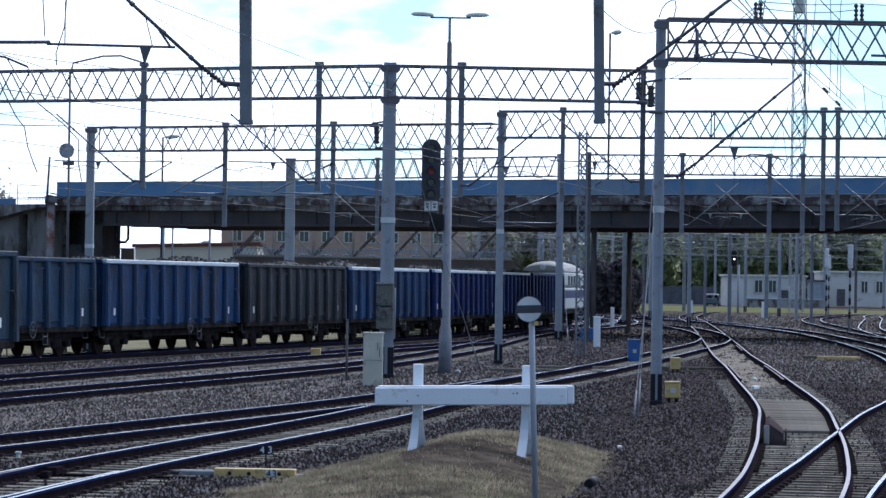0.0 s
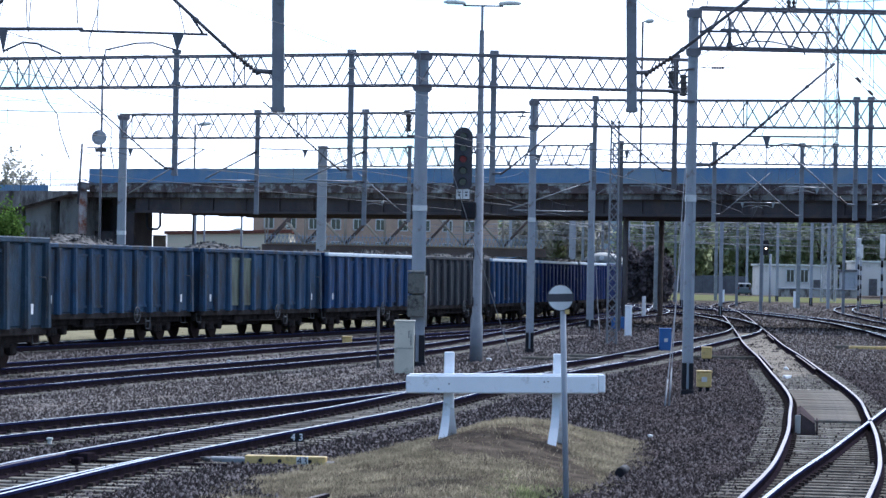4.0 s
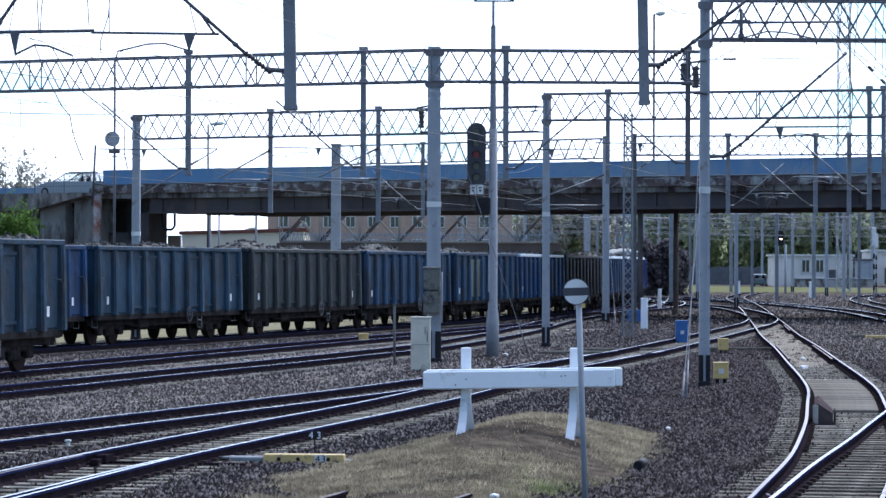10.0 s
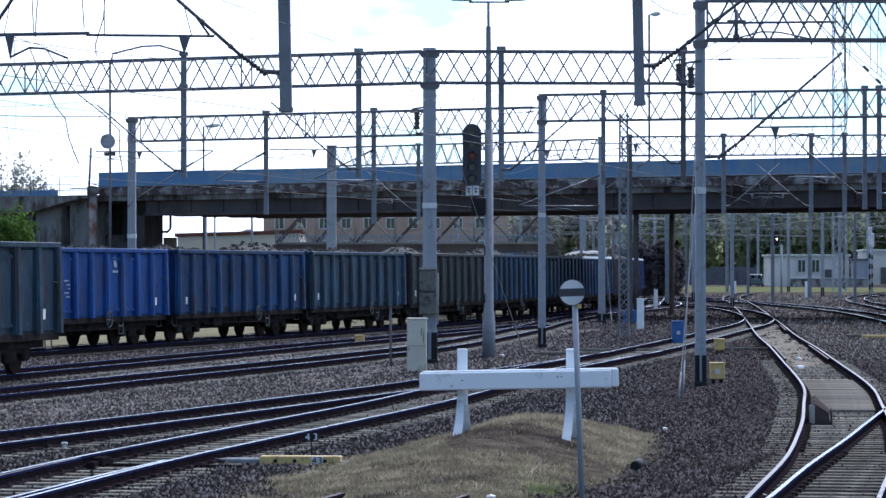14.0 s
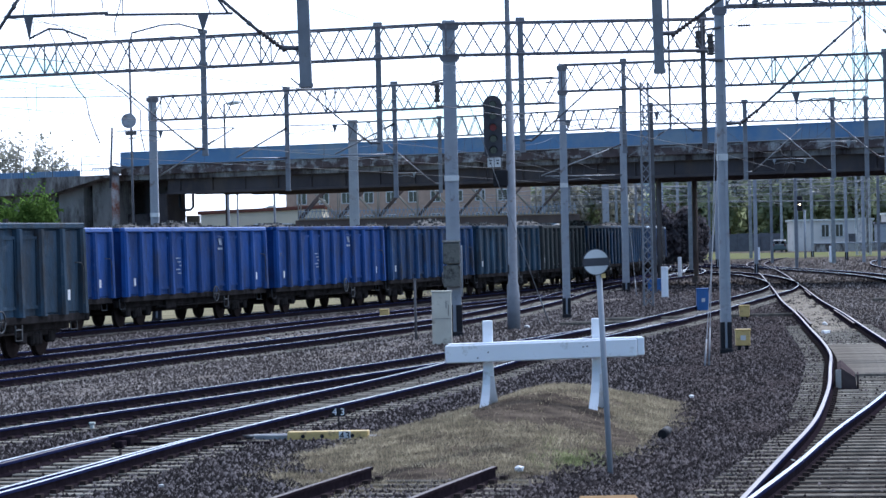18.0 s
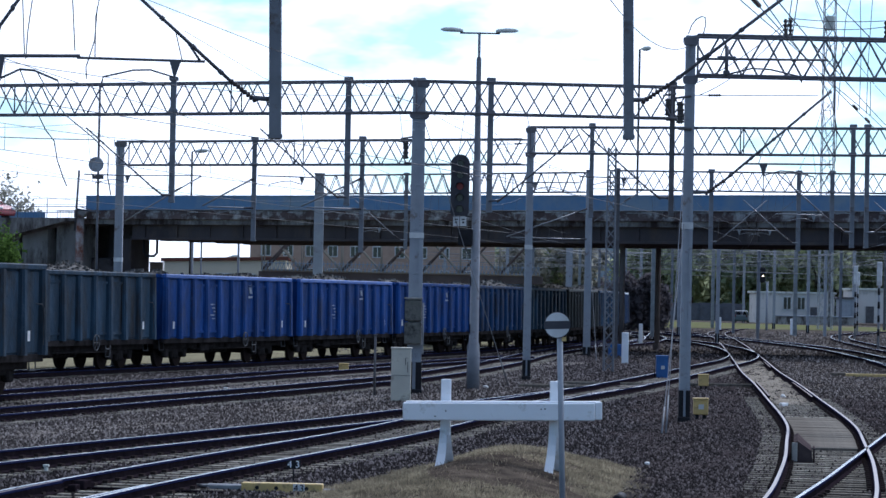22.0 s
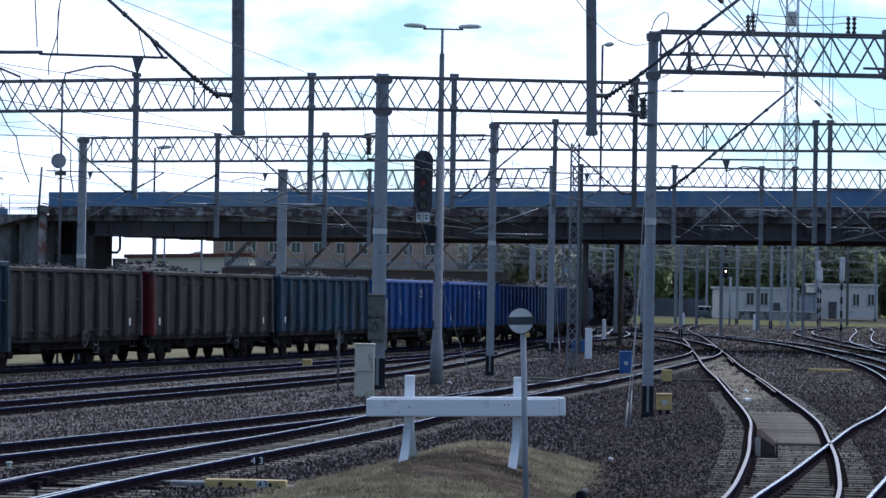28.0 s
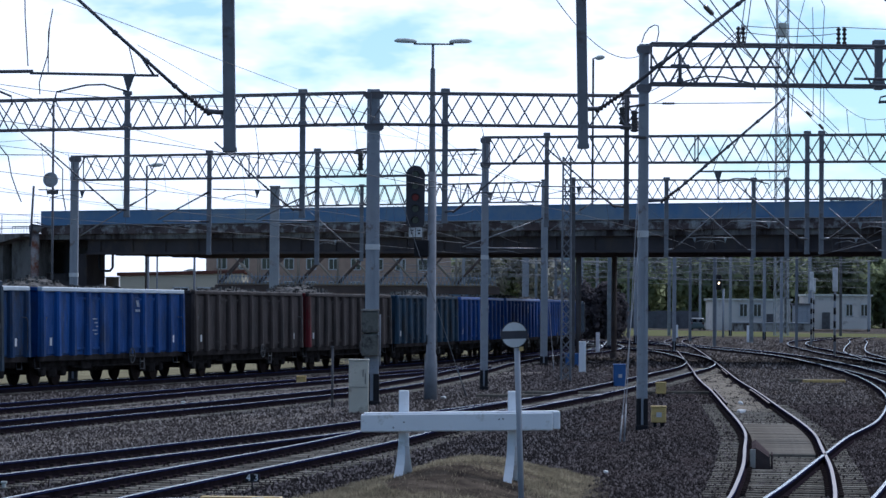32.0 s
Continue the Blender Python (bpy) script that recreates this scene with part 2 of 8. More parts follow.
SOIL = mat("dark mound soil", (0.125, 0.102, 0.08), 0.95, dark=(0.05, 0.041, 0.034), scale=2.2, spread=0.3, bump=0.8, bump_scale=40, stain=(0.035, 0.028, 0.024), stain_scale=1.6, stain_amount=0.4)
GRASS = mat("green grass", (0.125, 0.15, 0.06), 0.95, dark=(0.155, 0.14, 0.075), scale=0.3, bump=0.6, bump_scale=8, stain=(0.19, 0.165, 0.13), stain_scale=0.16, stain_amount=0.35)


def foliage(name, base, dark, scale, **kw):
    """Leaves that let some light through."""
    m = mat(name, base, 0.85, dark=dark, scale=scale, bump=0, per_object=0.2, **kw)
    n, l = m.node_tree.nodes, m.node_tree.links
    bsdf = n["Principled BSDF"]
    tr = n.new("ShaderNodeBsdfTranslucent")
    l.new(bsdf.inputs["Base Color"].links[0].from_socket, tr.inputs["Color"])
    mx = n.new("ShaderNodeMixShader")
    mx.inputs[0].default_value = 0.65
    l.new(bsdf.outputs[0], mx.inputs[1])
    l.new(tr.outputs[0], mx.inputs[2])
    l.new(mx.outputs[0], n["Material Output"].inputs["Surface"])
    return m


def blades(name, base, dark):
    """Grass whose blades differ in brightness one by one."""
    m = foliage(name, base, dark, 1.6, spread=0.3)
    n, l = m.node_tree.nodes, m.node_tree.links
    bsdf = n["Principled BSDF"]
    old = bsdf.inputs["Base Color"].links[0].from_socket
    geo, rng, hsv = n.new("ShaderNodeNewGeometry"), n.new("ShaderNodeMapRange"), n.new("ShaderNodeHueSaturation")
    rng.inputs[3].default_value, rng.inputs[4].default_value = 0.35, 1.75
    l.new(geo.outputs["Random Per Island"], rng.inputs[0])
    l.new(rng.outputs[0], hsv.inputs["Value"])
    l.new(old, hsv.inputs["Color"])
    l.new(hsv.outputs[0], bsdf.inputs["Base Color"])
    for x in n:
        if x.type == 'BSDF_TRANSLUCENT':
            l.new(hsv.outputs[0], x.inputs["Color"])
    return m


GRASS_BLADE = blades("dry grass blade", (0.30, 0.264, 0.185), (0.125, 0.108, 0.078))
GRASS_GREEN = blades("green grass blade", (0.20, 0.225, 0.105), (0.115, 0.13, 0.062))
GRASS_DEAD = blades("dead brown grass blade", (0.14, 0.115, 0.09), (0.07, 0.058, 0.047))
# leaf colour raised far above real leaves to imitate distance haze
LEAF = foliage("spring leaves paled for haze", (0.44, 0.48, 0.28), (0.27, 0.31, 0.215), 0.12)
LEAF_DARK = foliage("dark brownish hedge leaves", (0.14, 0.125, 0.135), (0.09, 0.087, 0.10), 0.4)
LEAF_FRESH = foliage("fresh green leaves", (0.13, 0.215, 0.05), (0.055, 0.10, 0.025), 1.5)
LEAF_BARE = foliage("budding twigs", (0.44, 0.43, 0.36), (0.28, 0.28, 0.24), 0.3)
MEADOW = mat("sunlit pale dry meadow", (0.29, 0.26, 0.165), 0.95, dark=(0.14, 0.127, 0.085), scale=0.8, bump=0.5, bump_scale=10)
BARK = mat("bark", (0.09, 0.07, 0.05), 0.95, scale=3)
COAL = mat("coal and stone load", (0.21, 0.20, 0.19), 0.85, dark=(0.035, 0.034, 0.034), scale=5, spread=0.3, bump=1.0, bump_scale=9)
UNDER = mat("grimy underframe", (0.045, 0.041, 0.042), 0.85, 0.0, dark=(0.014, 0.013, 0.013), scale=3)
WHEEL = mat("brown wheel steel", (0.036, 0.028, 0.027), 0.85, 0.0, scale=4)
GLASS_DARK = mat("dark window glass", (0.02, 0.025, 0.03), 0.08, 0.0, bump=0)
PLASTER = mat("cream plaster", (0.68, 0.64, 0.62), 0.9, dark=(0.58, 0.56, 0.52), scale=0.4, stain=(0.3, 0.27, 0.24), stain_scale=0.7, stain_amount=0.2)
PLASTER_YELLOW = mat("pale yellow plaster", (0.66, 0.59, 0.46), 0.9, dark=(0.55, 0.49, 0.38), scale=0.4)
ROOF_BROWN = mat("brown roof edge", (0.16, 0.07, 0.055), 0.8, dark=(0.10, 0.05, 0.04), scale=1)
BRICK = mat("pale orange brick", (0.47, 0.335, 0.255), 0.9, dark=(0.36, 0.255, 0.20), scale=1.2)
BLUE_BOX = mat("blue enamel box", (0.03, 0.12, 0.36), 0.45, dark=(0.02, 0.08, 0.25), scale=4)
CREAM_BOX = mat("weathered cream cabinet paint", (0.66, 0.63, 0.54), 0.65, dark=(0.52, 0.49, 0.42), scale=2, stain=(0.24, 0.2, 0.15), stain_scale=3, stain_amount=0.25)
GREY_BOX = mat("pale grey cabinet", (0.60, 0.62, 0.59), 0.65, dark=(0.48, 0.50, 0.47), scale=2, stain=(0.22, 0.2, 0.17), stain_scale=3, stain_amount=0.2)
PLATE = mat("white enamel plate", (0.74, 0.75, 0.76), 0.5, bump=0)
RED_LAMP = glow("red signal lamp", (0.25, 0.03, 0.03), 0.04)
WARM_LAMP = glow("lit far signal", (1.0, 0.75, 0.4), 9.0)
HEAD_GREY = mat("sun-faded black signal paint", (0.085, 0.085, 0.10), 0.7, dark=(0.06, 0.06, 0.07), scale=3)
DIM_LENS = mat("unlit lens", (0.03, 0.03, 0.035), 0.15, bump=0)


def paint(name, base, dirty, amount):
    """Wagon paint with grime streaks and pale scuffed patches."""
    m = mat(name, base, 0.62, dark=tuple(c * 0.42 for c in base), scale=1.6, spread=0.34, bump=0.1, bump_scale=12, stain=dirty, stain_scale=1.7, stain_amount=amount, streak=0.3, vary=True)
    n, l = m.node_tree.nodes, m.node_tree.links
    bsdf = n["Principled BSDF"]
    old = bsdf.inputs["Base Color"].links[0].from_socket
    info, co, mp = n.new("ShaderNodeObjectInfo"), n.new("ShaderNodeTexCoord"), n.new("ShaderNodeMapping")
    mp.inputs["Scale"].default_value = (1.6, 1.6, 0.7)
    scuff, rng, mix = n.new("ShaderNodeTexNoise"), n.new("ShaderNodeMapRange"), n.new("ShaderNodeMix")
    scuff.noise_dimensions, mix.data_type = '4D', 'RGBA'
    scuff.inputs["Scale"].default_value, scuff.inputs["Detail"].default_value, scuff.inputs["Roughness"].default_value = 2.4, 9, 0.72
    rng.inputs[1].default_value, rng.inputs[2].default_value, rng.inputs[4].default_value = 0.60, 0.72, 0.45
    mul = n.new("ShaderNodeMath")
    mul.operation = 'MULTIPLY'
    mul.inputs[1].default_value = 90.0
    l.new(info.outputs["Random"], mul.inputs[0])
    l.new(mul.outputs[0], scuff.inputs["W"])
    l.new(co.outputs["Object"], mp.inputs["Vector"])
    l.new(mp.outputs[0], scuff.inputs["Vector"])
    l.new(scuff.outputs[0], rng.inputs[0])
    l.new(rng.outputs[0], mix.inputs[0])
    l.new(old, mix.inputs[6])
    mix.inputs[7].default_value = (*[0.10 + 0.6 * c for c in base], 1)
    l.new(mix.outputs[2], bsdf.inputs["Base Color"])
    dent = next(k for k in n if k.bl_idname == "ShaderNodeBump")
    dent.inputs["Strength"].default_value, dent.inputs["Distance"].default_value = 0.5, 0.10
    wave = dent.inputs["Height"].links[0].from_node
    wave.noise_dimensions = '4D'
    wave.inputs["Scale"].default_value = 2.6
    l.new(mul.outputs[0], wave.inputs["W"])
    return m


RUSTY = (0.07, 0.055, 0.045)
WAGON_PAINTS = dict(
    bright=paint("bright blue wagon paint", (0.020, 0.076, 0.29), (0.026, 0.042, 0.10), 0.42),
    blue=paint("faded blue wagon paint", (0.021, 0.064, 0.172), (0.028, 0.031, 0.042), 0.5),
    cobalt=paint("cobalt blue wagon paint", (0.016, 0.078, 0.29), (0.03, 0.05, 0.11), 0.38),
    navy=paint("navy wagon paint", (0.010, 0.025, 0.12), (0.02, 0.03, 0.06), 0.3),
    teal=paint("grey-teal wagon paint", (0.033, 0.070, 0.118), (0.026, 0.029, 0.034), 0.48),
    steel=paint("blue-teal wagon paint", (0.027, 0.068, 0.138), (0.026, 0.028, 0.033), 0.52),
    olive=paint("brown-green wagon paint", (0.041, 0.053, 0.060), (0.032, 0.03, 0.032), 0.45),
    dark=paint("sooty dark wagon paint", (0.040, 0.046, 0.058), (0.024, 0.024, 0.027), 0.5),
    brown=paint("rust-brown wagon paint", (0.072, 0.059, 0.058), (0.034, 0.031, 0.032), 0.5))
RIM_WHITE = mat("pale wagon rim", (0.55, 0.62, 0.68), 0.5, dark=(0.40, 0.47, 0.55), scale=2)
FENCE_GREY = mat("weathered blue-grey boards", (0.125, 0.135, 0.16), 0.9, dark=(0.08, 0.085, 0.10), scale=1.5)
HANDLE = mat("grimy grey handle paint", (0.11, 0.12, 0.13), 0.65, dark=(0.05, 0.05, 0.055), scale=5)
FADED = mat("faded white lettering paint", (0.42, 0.46, 0.52), 0.7, dark=(0.16, 0.20, 0.27), scale=6, spread=0.3, bump=0)
RIM_BLUE = mat("blue wagon rim", (0.06, 0.15, 0.48), 0.5, scale=2)
RED_END = paint("faded red wagon end", (0.13, 0.018, 0.026), RUSTY, 0.3)
GREEN_DOOR = paint("pale green door paint", (0.17, 0.20, 0.16), RUSTY, 0.4)


# ---- mesh helpers ----
def part(name, bm, material, parent, label=""):
    me = bpy.data.meshes.new(name)
    bm.to_mesh(me)
    bm.free()
    for m in (material if isinstance(material, (list, tuple)) else [material]):
        me.materials.append(m)
    ob = new(name, me)
    ob.parent = parent
    if label:
        ob["label"] = label
    return ob


def share(name, mesh, parent, m):
    ob = new(name, mesh)
    ob.parent = parent
    ob.matrix_basis = m
    return ob


def thing(name, label, category, m=None, group="", kind=""):
    ob = new(name)
    ob.empty_display_size = 0.2
    if m is not None:
        ob.matrix_basis = m
    return tagged(ob, label, category, group, kind)


def box(bm, c, s, m=None, bevel=0.0, mi=0):
    r = bmesh.ops.create_cube(bm, size=1.0)
    vs = r["verts"]
    for v in vs:
        v.co = Vector((v.co.x * s[0] + c[0], v.co.y * s[1] + c[1], v.co.z * s[2] + c[2]))
    fs = {f for v in vs for f in v.link_faces}
    if bevel:
        es = {e for v in vs for e in v.link_edges}
        r2 = bmesh.ops.bevel(bm, geom=list(es), offset=bevel, segments=1, affect='EDGES')
        vs = list({v for f in r2["faces"] for v in f.verts} | {v for v in vs if v.is_valid})
        fs = {f for v in vs for f in v.link_faces}
    for f in fs:
        f.material_index = mi
    if m is not None:
        for v in vs:
            v.co = m @ v.co
    return vs


def rod(bm, p, q, r, n=8, r2=None, mi=0):
    """A round bar from p to q."""
    p, q = Vector(p), Vector(q)
    d = q - p
    up = Vector((0, 0, 1)) if abs(d.normalized().z) < 0.95 else Vector((1, 0, 0))
    a = d.cross(up).normalized()
    b = d.cross(a).normalized()
    r2 = r if r2 is None else r2
    lo = [bm.verts.new(p + (a * math.cos(i * math.tau / n) + b * math.sin(i * math.tau / n)) * r) for i in range(n)]
    hi = [bm.verts.new(q + (a * math.cos(i * math.tau / n) + b * math.sin(i * math.tau / n)) * r2) for i in range(n)]
    fs = [bm.faces.new((lo[i], hi[i], hi[(i + 1) % n], lo[(i + 1) % n])) for i in range(n)]
    for f in fs:
        f.smooth = n > 5
    fs += [bm.faces.new(lo), bm.faces.new(list(reversed(hi)))]
    for f in fs:
        f.material_index = mi


def tube(bm, pts, r, n=6):
    """A bent round bar through pts, in one piece."""
    P = [Vector(p) for p in pts]
    prev = None
    a = None
    for i, p in enumerate(P):
        d = (P[min(i + 1, len(P) - 1)] - P[max(i - 1, 0)]).normalized()
        if a is None:
            a = d.cross(Vector((0, 0, 1)) if abs(d.z) < 0.95 else Vector((1, 0, 0))).normalized()
        a = (a - d * a.dot(d)).normalized()
        b = d.cross(a)
        ring = [bm.verts.new(p + (a * math.cos(k * math.tau / n) + b * math.sin(k * math.tau / n)) * r) for k in range(n)]
        if prev:
            for k in range(n):
                bm.faces.new((prev[k], prev[(k + 1) % n], ring[(k + 1) % n], ring[k])).smooth = True
        else:
            bm.faces.new(list(reversed(ring)))
        prev = ring
    bm.faces.new(prev)


def disc(bm, c, axis, r, depth, n=24, mi=0):
    c, axis = Vector(c), Vector(axis).normalized()
    rod(bm, c - axis * depth / 2, c + axis * depth / 2, r, n, mi=mi)


def lathe(bm, p, q, rings, n=12):
    """A turned solid from p to q; rings: (share of the way, radius)."""
    p, q = Vector(p), Vector(q)
    d = q - p
    up = Vector((0, 0, 1)) if abs(d.normalized().z) < 0.95 else Vector((1, 0, 0))
    a = d.cross(up).normalized()
    b = d.cross(a).normalized()
    prev = first = None
    for u, r in rings:
        ring = [bm.verts.new(p + d * u + (a * math.cos(i * math.tau / n) + b * math.sin(i * math.tau / n)) * r) for i in range(n)]
        if prev:
            for i in range(n):
                bm.faces.new((prev[i], ring[i], ring[(i + 1) % n], prev[(i + 1) % n])).smooth = True
        else:
            first = ring
        prev = ring
    bm.faces.new(first)
    bm.faces.new(list(reversed(prev)))


def sausage(bm, p, q, r, ribs=7):
    """A ribbed insulator."""
    rings = []
    for i in range(ribs):
        for k, f in ((0.1, 0.55), (0.3, 1.0), (0.6, 1.0), (0.85, 0.55)):
            rings.append(((i + k) / ribs, r * f))
    lathe(bm, p, q, [(0, r * 0.5)] + rings + [(1, r * 0.5)], 10)


def prism(bm, prof, y0, y1):
    """A plate with the outline prof (x, z) between y0 and y1."""
    a = [bm.verts.new((x, y0, z)) for x, z in prof]
    b = [bm.verts.new((x, y1, z)) for x, z in prof]
    fs = [bm.faces.new(a), bm.faces.new(list(reversed(b)))]
    for i in range(len(prof)):
        j = (i + 1) % len(prof)
        fs.append(bm.faces.new((a[i], b[i], b[j], a[j])))
    bmesh.ops.recalc_face_normals(bm, faces=fs)


def spline(pts, step):
    """Evenly spaced points along a smooth line through pts, with headings."""
    P = [Vector((p[0], p[1])) for p in pts]
    fine = []
    for i in range(len(P) - 1):
        a, b, c, d = P[max(i - 1, 0)], P[i], P[i + 1], P[min(i + 2, len(P) - 1)]
        for k in range(24):
            u = k / 24
            fine.append(0.5 * (2 * b + (c - a) * u + (2 * a - 5 * b + 4 * c - d) * u * u + (3 * b - a - 3 * c + d) * u ** 3))
    fine.append(P[-1])
    S = [0.0]
    for p, q in zip(fine, fine[1:]):
        S.append(S[-1] + (q - p).length)
    xs, ys = [p.x for p in fine], [p.y for p in fine]
    s = np.arange(0, S[-1], step)
    X, Y = np.interp(s, S, xs), np.interp(s, S, ys)
    # even out small kinks
    w = max(3, int(6 / step) | 1)
    if len(X) > 2 * w:
        k = np.ones(w) / w
        X2, Y2 = np.convolve(np.pad(X, w // 2, mode='reflect', reflect_type='odd'), k, 'valid'), np.convolve(np.pad(Y, w // 2, mode='reflect', reflect_type='odd'), k, 'valid')
        X, Y = X2, Y2
    H = np.arctan2(np.gradient(Y), np.gradient(X))
    return X, Y, H


# ---- ground ----
def ground_height(x, y):
    h = -0.195
    if y > 300:
        h += min(1.0, (y - 300) / 80) * 0.5
    return h


def strip(name, line, y0, y1, a, b, z, material, label, category, rough=0.02):
    X, Y, H = spline(line, 2.0)
    bm = bmesh.new()
    prev = None
    for i in range(len(X)):
        if y0 <= Y[i] <= y1:
            nx, ny = math.sin(H[i]), -math.cos(H[i])
            row = [bm.verts.new((X[i] + nx * (a + (b - a) * k / 6), Y[i] + ny * (a + (b - a) * k / 6), z + random.uniform(-rough, rough))) for k in range(7)]
            if prev:
                for k in range(6):
                    bm.faces.new((prev[k], prev[k + 1], row[k + 1], row[k]))
            prev = row
    bmesh.ops.recalc_face_normals(bm, faces=bm.faces)
    tagged(part(name, bm, material, None), label, category, kind="structure")


def build_ground():
    xs = sorted(set([-4000, -1500, -600, -250, -120] + [i * 3 for i in range(-22, 34)] + [150, 260, 600, 1500, 4000]))
    ys = sorted(set([-1500, -400, -150, -60, 0, 15] + [24 + 2.0 * i for i in range(60)] + [150 + 8 * i for i in range(32)] + [420, 500, 650, 900, 1500, 4500]))
    bm = bmesh.new()
    rows = [[bm.verts.new((x, y, ground_height(x, y) + (0.012 * noise.noise(Vector((x * 0.3, y * 0.3, 0))) if abs(x) < 80 and 20 < y < 250 else 0))) for x in xs] for y in ys]
    for a, b in zip(rows, rows[1:]):
        for i in range(len(xs) - 1):
            bm.faces.new((a[i], a[i + 1], b[i + 1], b[i])).smooth = True
    for f in bm.faces:
        c = f.calc_center_median()
        f.material_index = 1 if c.y > 152 or (c.y > 92 and c.x > 9) else 0
    tagged(part("ground", bm, [BALLAST, FAR_BALLAST], None), "grey-brown railway ballast ground of crushed stone", "ground", kind="structure")


build_ground()


# ---- tracks ----
RAIL_PROFILE = [(-0.07, -0.172), (0.07, -0.172), (0.07, -0.155), (0.012, -0.13), (0.012, -0.045), (0.036, -0.035), (0.036, -0.007), (0.029, 0.0), (-0.029, 0.0), (-0.036, -0.007), (-0.036, -0.035), (-0.012, -0.045), (-0.012, -0.13), (-0.07, -0.155)]


def rail_mesh(X, Y, H, off, step=1):
    bm = bmesh.new()
    prev = None
    n = len(RAIL_PROFILE)
    for i in list(range(0, len(X) - 1, step)) + [len(X) - 1]:
        nx, ny = math.sin(H[i]), -math.cos(H[i])
        ring = [bm.verts.new((X[i] + nx * (off + a), Y[i] + ny * (off + a), z)) for a, z in RAIL_PROFILE]
        if prev:
            for k in range(n):
                f = bm.faces.new((prev[k], prev[(k + 1) % n], ring[(k + 1) % n], ring[k]))
                f.material_index = 1 if k == 7 else 2 if k in (5, 6, 8, 9) else 0
        else:
            bm.faces.new(ring)
        prev = ring
    bm.faces.new(list(reversed(prev)))
    bmesh.ops.recalc_face_normals(bm, faces=bm.faces)
    return bm


def sleeper_mesh(length, width):
    bm = bmesh.new()
    box(bm, (0, 0, -0.2355), (width, length, 0.15), bevel=0.008)
    me = bpy.data.meshes.new("sleeper")
    bm.to_mesh(me)
    bm.free()
    return me


SL_CONCRETE, SL_WOOD, SL_DARK = sleeper_mesh(2.6, 0.2), sleeper_mesh(2.6, 0.22), sleeper_mesh(2.6, 0.2)
SL_DARK.materials.append(DARK_SLEEPER)
SL_CONCRETE.materials.append(SLEEPER)
SL_WOOD.materials.append(WOOD_SLEEPER)
SL_LONG = sleeper_mesh(3.4, 0.24)
SL_LONG.materials.append(WOOD_SLEEPER)


def track(label, pts, tops=RAIL_TOP, sleepers=SL_CONCRETE, near=0, far=400, pitch=0.6, start=None, stop=None):
    X, Y, H = spline(pts, 0.3)
    t = thing("railway_track", label, "railway track", kind="structure")
    keep = [i for i in range(len(X)) if (start is None or Y[i] >= start) and (stop is None or Y[i] <= stop)]
    i0, i1 = keep[0], keep[-1] + 1
    for off in (-0.753, 0.753):
        part("rail", rail_mesh(X[i0:i1], Y[i0:i1], H[i0:i1], off, 3), [RAIL_SIDE, tops, RAIL_SIDE if tops == RAIL_DULL else RAIL_HEAD], t)
    if sleepers:
        k = round(pitch / 0.3)
        clips = bmesh.new()
        for j, i in enumerate(range(i0, i1, k)):
            if near <= Y[i] <= far:
                m = Matrix.Translation((X[i], Y[i], random.uniform(-0.005, 0.004))) @ Matrix.Rotation(H[i] + random.uniform(-0.01, 0.01), 4, 'Z')
                share("sleeper", sleepers, t, m)
                if Y[i] < 90:
                    for s in (-1, 1):
                        for d in (-0.105, 0.105):
                            box(clips, (0, s * 0.753 + d, -0.145), (0.12, 0.075, 0.065), m)
        tagged(part("rail_fastenings", clips, CLIP, t), kind="stuff")
    return t


LINE_A = [(-75.4, -125), (-48.8, -30), (-32.5, 30), (-24.4, 60), (-20.3, 75), (-16.2, 90), (-14, 98), (-11.3, 107.8), (-7.6, 121), (-4.1, 134.6), (-1.2, 146), (0.4, 153), (3.4, 168), (7.45, 190),
          (9.45, 204), (10.6, 214), (11.35, 223), (12.1, 232), (12.8, 243), (12.75, 256), (11.2, 275), (8.0, 300), (3.0, 330), (-5, 370), (-17, 420), (-38, 495)]
LINE_B = [(-24, 30), (-16.2, 60), (-12.6, 74), (-10.7, 82), (-8.9, 90), (-7.5, 96), (-6.0, 103), (-4.3, 110), (-2.7, 117), (-0.7, 125.5), (1.6, 135), (3.3, 142)]
LINE_C = [(-16, 40), (-11.4, 60), (-9.75, 66.5), (-7.6, 75.5), (-5.4, 84), (-2.6, 96), (-1.2, 102.5), (0.9, 117), (2.6, 131.5), (4.3, 149), (6.0, 163), (8.0, 178), (11.0, 200), (14.2, 230), (16.5, 260)]
LINE_D = [(-13.5, 22), (-9.4, 40), (-7.6, 46.8), (-6.65, 50), (-4.5, 57), (-2.85, 62.7), (-1.7, 66.6), (-0.35, 72), (1.5, 79.5), (3.6, 88), (5.6, 96.6)]
LINE_E = [(-8.2, 22), (-6.7, 30), (-5.75, 36), (-4.9, 41.7), (-3.25, 50), (-2.2, 55), (-0.85, 62), (1.9, 79), (5.5, 96.6), (8.6, 113.7), (11.4, 130), (13.7, 143.5), (15.25, 156), (16.0, 165), (16.75, 178), (17.1, 192), (17.05, 203), (16.2, 215), (15.2, 226), (13.2, 245), (10, 268)]
LINE_END = [(-4.0, 18), (-2.9, 24), (-1.78, 30.65), (-0.66, 35.9)]
